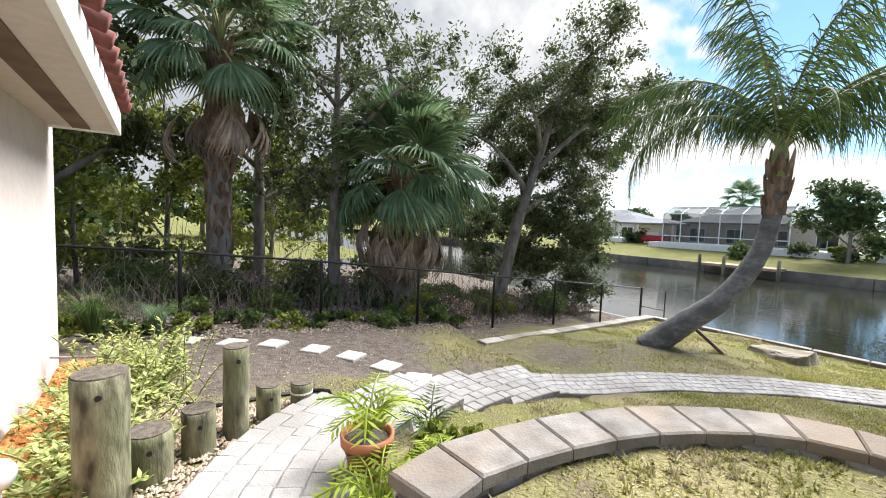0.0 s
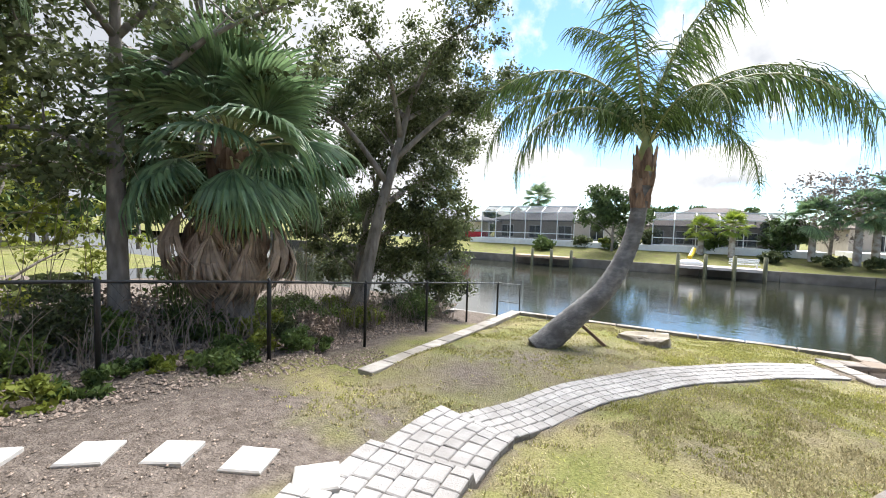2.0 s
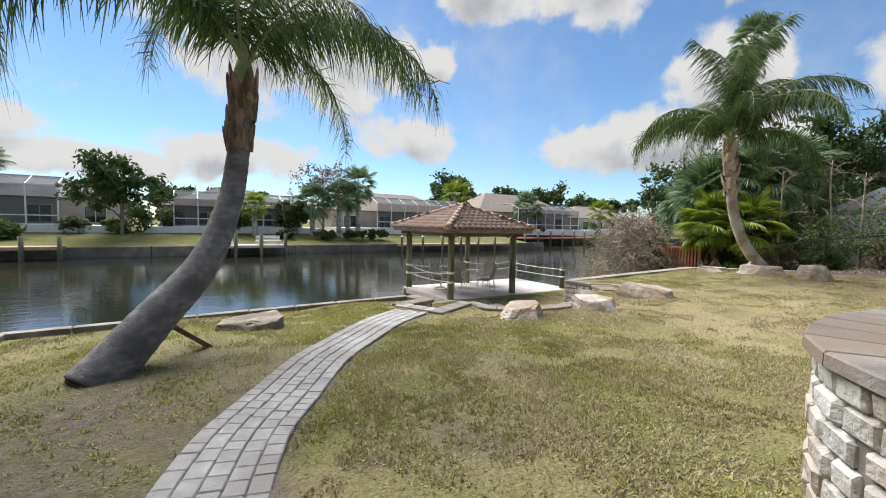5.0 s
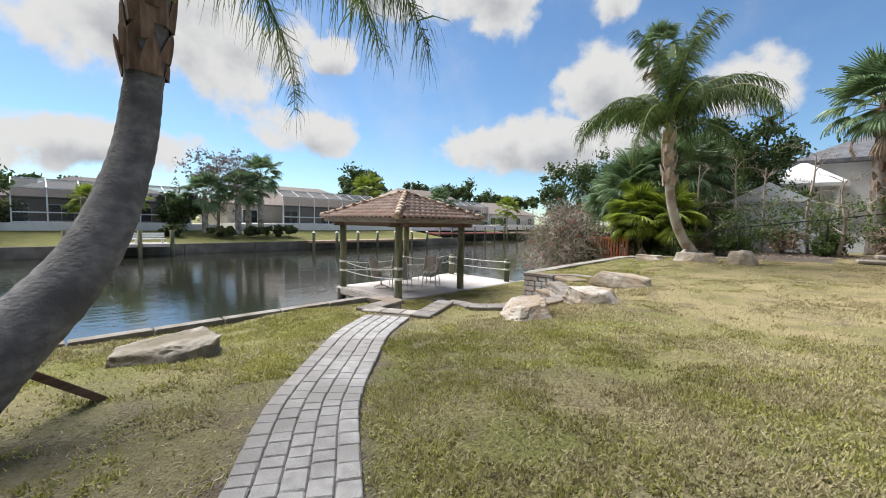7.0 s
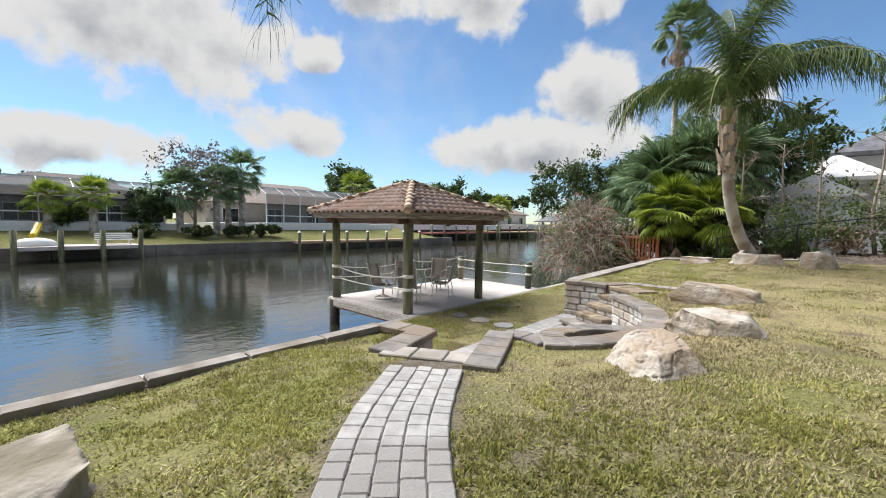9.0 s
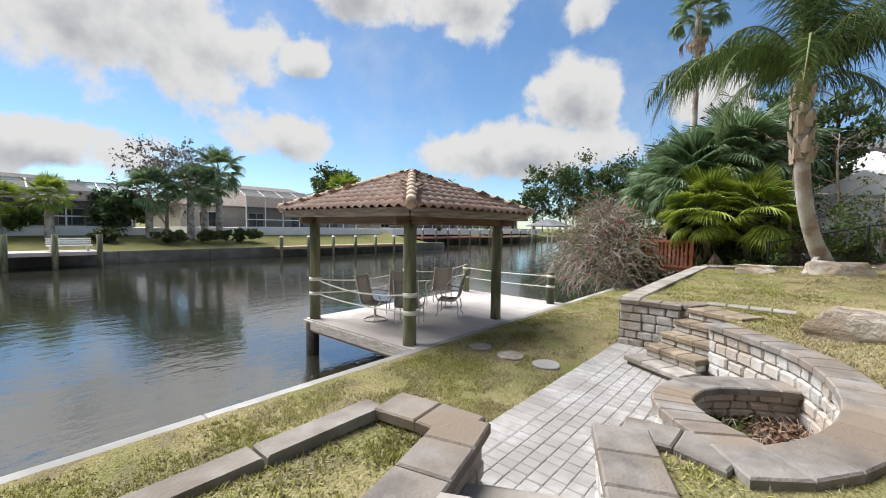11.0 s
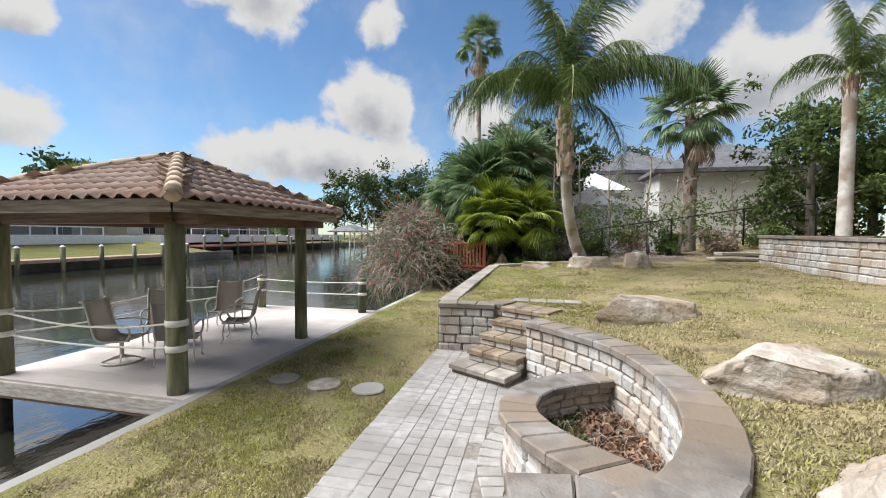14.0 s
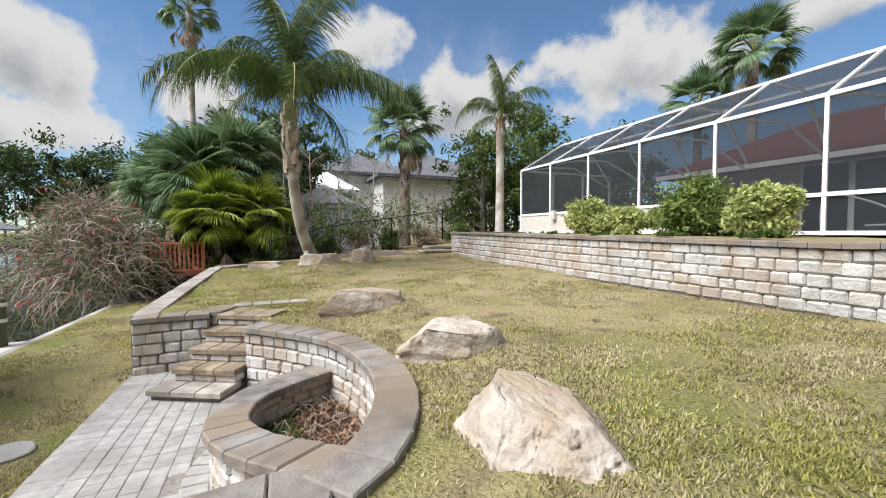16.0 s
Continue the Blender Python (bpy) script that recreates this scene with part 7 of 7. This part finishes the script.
lamp_shape()


def pot(x, y, z):
    t = thing("plant_pot", "terracotta pot with a small bright green palm", "plant pot")
    bm = bmesh.new()
    prof = [(0.0, 0.0), (0.10, 0.0), (0.145, 0.24), (0.165, 0.24), (0.17, 0.30), (0.15, 0.30), (0.145, 0.26), (0.0, 0.25)]
    n = 22
    rings = [[bm.verts.new((x + r * math.cos(a), y + r * math.sin(a), z + h)) for a in (2 * math.pi * q / n for q in range(n))] for r, h in prof[1:-1]]
    for a, b in zip(rings, rings[1:]):
        for q in range(n):
            bm.faces.new((a[q], a[(q + 1) % n], b[(q + 1) % n], b[q]))
    bm.faces.new(rings[0][::-1])
    part("pot", bm, M_TERRA, t, "", True)
    part("soil", tube(bmesh.new(), [(x, y, z + 0.2), (x, y, z + 0.265)], 0.143, n), M_LOGEND, t)
    for k in range(9):
        part("frond", small_frond(k, x, y, z + 0.26, 0.44, 14, 1.0, 0.16, 0.012), M_LIME, t)
    return t


def small_frond(k, x, y, z, L, n=13, arch=1.0, leaf=0.15, width=0.011):
    rnd = random.Random(k * 7 + 3)
    bm = bmesh.new()
    a = k * 2.4
    d = Vector((math.cos(a), math.sin(a), 0))
    L *= rnd.uniform(0.75, 1.15)
    pts = spline([(x, y, z), Vector((x, y, z + L * 0.55)) + d * L * 0.3, Vector((x, y, z + L * 0.62 * rnd.uniform(0.6, 1.1))) + d * L * 0.8], 12)
    tube(bm, pts, [0.006] * 11 + [0.002], 4, False)
    for j in range(n):
        p = pts[2 + int(j * 9 / n)]
        t = (pts[3 + int(j * 9 / n)] - p).normalized()
        side = t.cross(Vector((0, 0, 1))).normalized()
        for s in (-1, 1):
            q = (t * 0.7 + side * s + Vector((0, 0, -0.15))).normalized() * leaf * rnd.uniform(0.8, 1.1) * (1 - 0.4 * j / n)
            w = t * width
            bm.faces.new([bm.verts.new(v) for v in (p, p + q * 0.4 + w, p + q, p + q * 0.4 - w)])
    return bm


M_TERRA = mat("terracotta", (0.42, 0.16, 0.085), (0.52, 0.22, 0.12), 8, 0.85, bump=0.2)
M_LIME = mat("lime green leaf", (0.22, 0.30, 0.03), (0.36, 0.42, 0.06), 3, 0.55, trans=0.4)
pot(1.07, 2.25, ground_z(1.07, 2.25))
for x, y, n, L, lab in ((0.95, 1.85, 13, 0.42, "bright lime green young palm by the path"), (1.45, 1.95, 8, 0.34, "lime green young palm under the curved wall"), (1.75, 2.55, 7, 0.4, "thin green palm seedling beside the path")):
    t = thing("young_palm", lab, "plant")
    for k in range(n):
        part("frond", small_frond(k + int(x * 50), x, y, ground_z(x, y), L), M_LIME if L < 0.4 or n > 10 else M_LEAF, t)
for k, (x, y) in enumerate(((1.6, 2.2), (2.0, 2.3), (1.35, 1.8), (2.35, 2.1))):
    bush(x, y, ground_z(x, y), 0.45, 0.22, "low yellow green weeds at the wall foot", 360 + k, leaves=500, leaf=0.03, material=M_LEAFY, clumps=8, stems=False)

# ---- patio details ----
for x, y, w, d, m, lab in ((13.5, -5.13, 0.42, 0.42, M_CAPPALE, "round grey stepping stone in the lawn"), (12.85, -5.08, 0.46, 0.46, M_ROCKG, "dark grey round stepping stone in the lawn"), (12.2, -5.07, 0.44, 0.44, M_CONC, "pale round stepping stone in the lawn")):
    poly = [(w / 2 * math.cos(a) * (1 + 0.06 * math.sin(3 * a)), d / 2 * math.sin(a)) for a in (2 * math.pi * k / 14 for k in range(14))]
    ob = link("stepping_stone", prism(poly, -0.05, 0.03), m)
    ob.location = (x, y, 0.035)
    tagged(ob, lab, "stepping stone", "stepping stones to the dock")


def planter_bed():
    t = thing("planter_planting", "withered red brown plants and green creeper in the planter", "plants")
    rnd = random.Random(8)
    bm, lf = bmesh.new(), []
    pts = []
    for k in range(420):
        x, y = rnd.uniform(8.95, 10.1), rnd.uniform(-4.7, -2.3)
        if not inside(LOW + HIGH[::-1], x, y):
            continue
        pts.append((x, y, 0.22))
        a = rnd.uniform(0, 6.28)
        L = rnd.uniform(0.08, 0.22)
        p = Vector((x, y, 0.2))
        tube(bm, spline([p, p + Vector((math.cos(a) * L * 0.4, math.sin(a) * L * 0.4, L * 0.6)), p + Vector((math.cos(a) * L, math.sin(a) * L, L * 0.3))], 5), [0.005, 0.005, 0.004, 0.003, 0.002], 3, False)
    part("dry_growth", bm, M_TWIG, t, "tangled dry stems")
    red = [p for p in pts if p[0] < 9.75 or p[1] > -3.0]
    grn = [p for p in pts if p[0] >= 9.6 and p[1] < -3.0]
    for name, sel, m, c in (("withered_leaves", red, M_WITHER, 22), ("creeper", grn, M_LEAF, 60)):
        ob = new(name, leaf_mesh(name, sel, [0.1] * len(sel), [c] * len(sel), 0.028, m, 3, squash=0.6))
        ob.parent = t


M_WITHER = mat("withered leaf", (0.14, 0.07, 0.042), (0.29, 0.185, 0.12), 6, 0.95, island=0.4)
planter_bed()

# ---- dock chairs ----
M_SLING = mat("taupe sling fabric", (0.36, 0.33, 0.29), (0.43, 0.40, 0.36), 60, 0.9, bump=0.2, bscale=300)
M_TUBE = mat("beige coated frame", (0.52, 0.47, 0.40), (0.58, 0.53, 0.46), 5, 0.45)


def sling_chair(swivel):
    t = thing("patio_chair", "beige framed swivel sling chair on the dock" if swivel else "beige framed sling patio chair on the dock", "chair", "chairs on the dock")
    for s in (-0.27, 0.27):
        part("side_frame", tube(bmesh.new(), spline([(0.27, s, 0.40), (0.0, s, 0.385), (-0.2, s, 0.42), (-0.27, s, 0.62), (-0.36, s, 0.98), (-0.42, s, 1.02)], 16), 0.016, 8), M_TUBE, t, "", True)
        part("armrest", tube(bmesh.new(), spline([(-0.28, s * 1.08, 0.64), (0.0, s * 1.12, 0.66), (0.24, s * 1.1, 0.62), (0.29, s * 1.06, 0.5), (0.22, s, 0.40)], 14), 0.017, 8), M_TUBE, t, "", True)
    bm = bmesh.new()
    line = spline([(0.27, 0, 0.405), (0.0, 0, 0.375), (-0.2, 0, 0.415), (-0.27, 0, 0.62), (-0.36, 0, 0.98), (-0.40, 0, 1.01)], 16)
    prev = None
    for p in line:
        cur = [bm.verts.new((p.x, q, p.z - (0.012 if abs(q) < 0.1 else 0))) for q in (-0.26, -0.09, 0.09, 0.26)]
        if prev:
            for k in range(3):
                bm.faces.new((prev[k], prev[k + 1], cur[k + 1], cur[k]))
        prev = cur
    bmesh.ops.solidify(bm, geom=bm.faces[:], thickness=0.008)
    part("sling", bm, M_SLING, t, "taupe mesh sling", True)
    if swivel:
        part("pedestal", tube(bmesh.new(), [(0, 0, 0.06), (0, 0, 0.37)], 0.03, 10), M_TUBE, t)
        part("base_ring", tube(bmesh.new(), [(0.27 * math.cos(a), 0.27 * math.sin(a), 0.018) for a in (2 * math.pi * k / 24 for k in range(25))], 0.017, 8), M_TUBE, t, "", True)
        for k in range(4):
            a = k * math.pi / 2 + 0.4
            part("spoke", tube(bmesh.new(), spline([(0, 0, 0.12), (0.15 * math.cos(a), 0.15 * math.sin(a), 0.07), (0.27 * math.cos(a), 0.27 * math.sin(a), 0.02)], 6), 0.014, 6), M_TUBE, t, "", True)
    else:
        for sx, s in ((1, -0.27), (1, 0.27), (-1, -0.27), (-1, 0.27)):
            part("leg", tube(bmesh.new(), spline([(0.22 * sx, s, 0.40), (0.26 * sx, s, 0.2), (0.24 * sx, s, 0.09), (0.30 * sx, s, 0.012)], 8), 0.014, 8), M_TUBE, t, "", True)
        part("cross_bar", tube(bmesh.new(), [(0.1, -0.27, 0.385), (0.1, 0.27, 0.385)], 0.012, 6), M_TUBE, t)
    return t


first = sling_chair(True)
first.matrix_basis = pose(16.62, -5.3, 0, 0, 0, -159)
plain = sling_chair(False)
plain.matrix_basis = pose(15.75, -5.55, 0, 0, 0, -58)
copy_thing(plain, pose(16.9, -6.3, 0, 0, 0, 130))
copy_thing(plain, pose(16.75, -7.7, 0, 0, 0, 112))
copy_thing(plain, pose(15.75, -6.95, 0, 0, 0, 30))

# ---- small far things ----


def red_boat():
    t = thing("boat", "small red and white boat under a far carport", "boat")
    bm = bmesh.new()
    box(bm, (58, 29.5, 2.0), (2.0, 4.6, 0.9), 0, 0.25)
    part("hull", bm, M_RED, t)
    part("cabin", boxm((58, 29.5, 2.7), (1.6, 2.2, 0.5), 0, 0.1), M_WHITE, t)
    t2 = thing("carport", "white carport roof on posts across the canal", "carport")
    part("roof", hip_roof(56, 61, 26, 34, 4.2, 4.9, 0.2), M_ROOFG, t2)
    for x in (56, 61):
        for y in (26.2, 33.8):
            part("post", boxm((x, y, 2.6), (0.2, 0.2, 3.0)), M_WHITE, t2)


red_boat()


def red_railing():
    t = thing("deck_railing", "terracotta red slatted deck railing under the shrubs", "railing")
    for z in (0.85, 1.78):
        part("rail", boxm((12.95, -16.35, z), (1.7, 0.07, 0.09), 0.1, 0.008), M_TILE_BRIGHT, t)
    for k in range(13):
        u = -0.8 + 1.6 * k / 12
        part("slat", boxm((12.95 + u, -16.35 + 0.1 * u, 1.3), (0.075, 0.03, 0.9), 0.1, 0.004), M_TILE_BRIGHT, t)
    for u in (-0.85, 0.85):
        part("post", boxm((12.95 + u, -16.35 + 0.1 * u, 0.95), (0.09, 0.09, 1.9), 0.1, 0.008), M_TILE_BRIGHT, t)
    part("deck", boxm((12.95, -17.0, 0.70), (1.8, 1.3, 0.08), 0.1, 0.008), M_REDDECK, t, "red stained deck boards")


M_TILE_BRIGHT = mat("orange red timber", (0.46, 0.15, 0.09), (0.58, 0.22, 0.13), 8, 0.8, bump=0.3)
red_railing()


def slide():
    ob = link("garden_slide", bmesh.new(), M_YELLOW)
    bm = bmesh.new()
    tube(bm, spline([(49.5, 0.4, 1.6), (48.8, 0.6, 1.1), (48.0, 0.8, 0.8)], 8), 0.22, 8)
    bm.to_mesh(ob.data)
    bm.free()
    tagged(ob, "small yellow plastic slide on the far lawn", "slide")
    t = thing("upturned_dinghy", "small white upturned dinghy on the far dock", "boat")
    bm = bmesh.new()
    bmesh.ops.create_uvsphere(bm, u_segments=14, v_segments=8, radius=1, matrix=Matrix.Translation((44.9, 0.8, 0.35)) @ Matrix.Diagonal((0.6, 1.1, 0.45, 1)))
    part("hull", bm, M_WHITE, t, "", True)


M_YELLOW = mat("yellow plastic", (0.70, 0.48, 0.04), (0.75, 0.52, 0.05), 2, 0.4)
slide()


def back_steps():
    t = thing("garden_steps", "two flat grey stone steps at the end of the block wall", "steps")
    part("step", boxm((3.7, -15.2, 1.38), (1.5, 0.55, 0.1), 0.1, 0.02), M_CAPPALE, t)
    part("step", boxm((3.3, -15.8, 1.52), (1.4, 0.55, 0.12), 0.1, 0.02), M_CAPPALE, t)


back_steps()


def hand_rail():
    t = thing("pool_rail", "bent stainless pool hand rail on the deck", "hand rail")
    part("tube", tube(bmesh.new(), spline([(-1.2, -4.9, 2.05), (-1.2, -4.9, 2.75), (-1.2, -4.6, 2.9), (-1.2, -3.9, 2.6), (-1.2, -3.7, 2.3), (-1.2, -4.2, 2.25)], 20), 0.022, 8), M_FRAMEW, t, "", True)
    part("meter", boxm((0.4, -12.0, 2.75), (0.12, 0.2, 0.32), 0, 0.02), M_GREYWALL, thing("meter_box", "small grey meter box on the cage frame", "box"))


hand_rail()
tagged(quads("pool_deck", [(-5.2, -14.2, 2.12), (0.25, -14.2, 2.12), (0.25, -2.0, 2.12), (-5.2, -2.0, 2.12)], [(0, 1, 2, 3)], M_CONC), "pale concrete pool deck inside the screen", "deck", kind="structure")


def neighbour_wall():
    t = thing("garden_wall", "low pale blue pool wall and white railing next door", "wall")
    part("wall", boxm((6.4, -20.6, 1.75), (4.6, 0.25, 0.9)), M_SHED, t)
    for k in range(9):
        part("baluster", boxm((8.6 + 0.28 * k, -20.6, 2.2), (0.06, 0.06, 0.9)), M_WHITE, t)
    part("top_rail", boxm((9.7, -20.6, 2.68), (2.6, 0.1, 0.08)), M_WHITE, t)


neighbour_wall()

# ---- turf ----


def turf():
    """Short blades over the lawns, green or dry by the same patches as the ground."""
    F = np.array(LAWN["faces"])
    V, A = np.array(LAWN["verts"]), np.array(LAWN["vals"], dtype=float)
    c = V[F].mean(axis=1)
    vals = A[F].mean(axis=1)
    flat = np.ptp(V[F][:, :, 2], axis=1) < 0.12
    box1 = (c[:, 0] > 3.4) & (c[:, 0] < 11.75) & (c[:, 1] > -15.2) & (c[:, 1] < 6.3) & (c[:, 2] > 0.5)
    box2 = (c[:, 0] > 11.5) & (c[:, 0] < 14.0) & (c[:, 1] > -15) & (c[:, 1] < 3.5) & (c[:, 2] > -0.4) & (c[:, 2] < 0.3)
    box3 = (c[:, 0] > 0.6) & (c[:, 0] < 3.4) & (c[:, 1] > -2) & (c[:, 1] < 4.2) & (c[:, 2] > 1.1)
    ok = flat & (box1 | box2 | box3) & (vals[:, 1] < 0.5)
    pm = np.array([tuple(p) for p in even(PATH_MID, 0.1)])
    d = np.full(len(c), 9.0)
    for p in pm:
        d = np.minimum(d, np.hypot(c[:, 0] - p[0], c[:, 1] - p[1]) - (0.12 if p[0] < 4.4 else 0.0))
    ok &= d > 0.40
    F, c, vals, d = F[ok], c[ok], vals[ok], d[ok]
    rs = np.random.RandomState(5)
    near = np.minimum(np.hypot(c[:, 0] - 7.5, c[:, 1] - 1.0), np.hypot(c[:, 0] - 11.5, c[:, 1] + 3))
    w = (1 - 0.93 * np.clip(vals[:, 0] * 1.2, 0, 1)) * np.clip(5.0 / (near + 1.5), 0.5, 1.8)
    w /= w.sum()
    n = 810000
    pick = rs.choice(len(F), n, p=w)
    u, v = rs.rand(n), rs.rand(n)
    P = V[F[pick]]
    tuft = 9
    u, v = np.repeat(u[::tuft], tuft)[:n], np.repeat(v[::tuft], tuft)[:n]
    P = np.repeat(P[::tuft], tuft, axis=0)[:n]
    pick = np.repeat(pick[::tuft], tuft)[:n]
    pos = (P[:, 0] * ((1 - u) * (1 - v))[:, None] + P[:, 1] * (u * (1 - v))[:, None] + P[:, 2] * (u * v)[:, None] + P[:, 3] * ((1 - u) * v)[:, None])
    pos[:, :2] += rs.normal(size=(n, 2)) * 0.019
    dry = vals[pick, 2]

    def value_noise(q, scale, seed):
        g = np.random.RandomState(seed).rand(64, 64)
        x, y = q[:, 0] * scale, q[:, 1] * scale
        i, j = np.floor(x).astype(int), np.floor(y).astype(int)
        fx, fy = x - i, y - j
        fx, fy = fx * fx * (3 - 2 * fx), fy * fy * (3 - 2 * fy)
        return (g[i % 64, j % 64] * (1 - fx) * (1 - fy) + g[(i + 1) % 64, j % 64] * fx * (1 - fy) + g[i % 64, (j + 1) % 64] * (1 - fx) * fy + g[(i + 1) % 64, (j + 1) % 64] * fx * fy)
    patch = 0.45 * value_noise(pos, 0.7, 1) + 0.35 * value_noise(pos, 2.1, 2) + 0.2 * value_noise(pos, 6.0, 3)
    bare = 0.5 * value_noise(pos, 1.1, 4) + 0.5 * value_noise(pos, 3.3, 5)
    keep = rs.rand(n) < np.clip((0.60 - bare) * 6, 0.06, 1.0)
    pos, dry, patch, vpick = pos[keep], dry[keep], patch[keep], pick[keep]
    n = len(pos)
    isdry = rs.rand(n) < np.clip(0.34 + dry * 1.0 + 2.4 * (patch - 0.45), 0.04, 0.97)
    for name, sel, material, lab in (("turf", ~isdry, M_GRASS, "short coarse green turf"), ("dry_turf", isdry, M_GRASSDRY, "short dry tan turf")):
        p = pos[sel]
        m = len(p)
        a = rs.rand(m) * 6.283
        lean = 0.2 + 1.25 * rs.rand(m)
        L = (0.02 + 0.028 * rs.rand(m))
        dirv = np.stack([np.cos(a) * np.sin(lean), np.sin(a) * np.sin(lean), np.cos(lean)], 1) * L[:, None]
        side = np.stack([-np.sin(a), np.cos(a), np.zeros(m)], 1) * (0.0048 + 0.0036 * rs.rand(m))[:, None]
        verts = np.empty((m, 3, 3))
        verts[:, 0], verts[:, 1], verts[:, 2] = p - side, p + side, p + dirv
        me = bpy.data.meshes.new(name)
        me.vertices.add(m * 3)
        me.vertices.foreach_set("co", verts.reshape(-1))
        me.loops.add(m * 3)
        me.loops.foreach_set("vertex_index", np.arange(m * 3, dtype=np.int32))
        me.polygons.add(m)
        me.polygons.foreach_set("loop_start", np.arange(0, m * 3, 3, dtype=np.int32))
        me.update(calc_edges=True)
        me.materials.append(material)
        tagged(new(name, me), lab, "grass", kind="stuff")


turf()
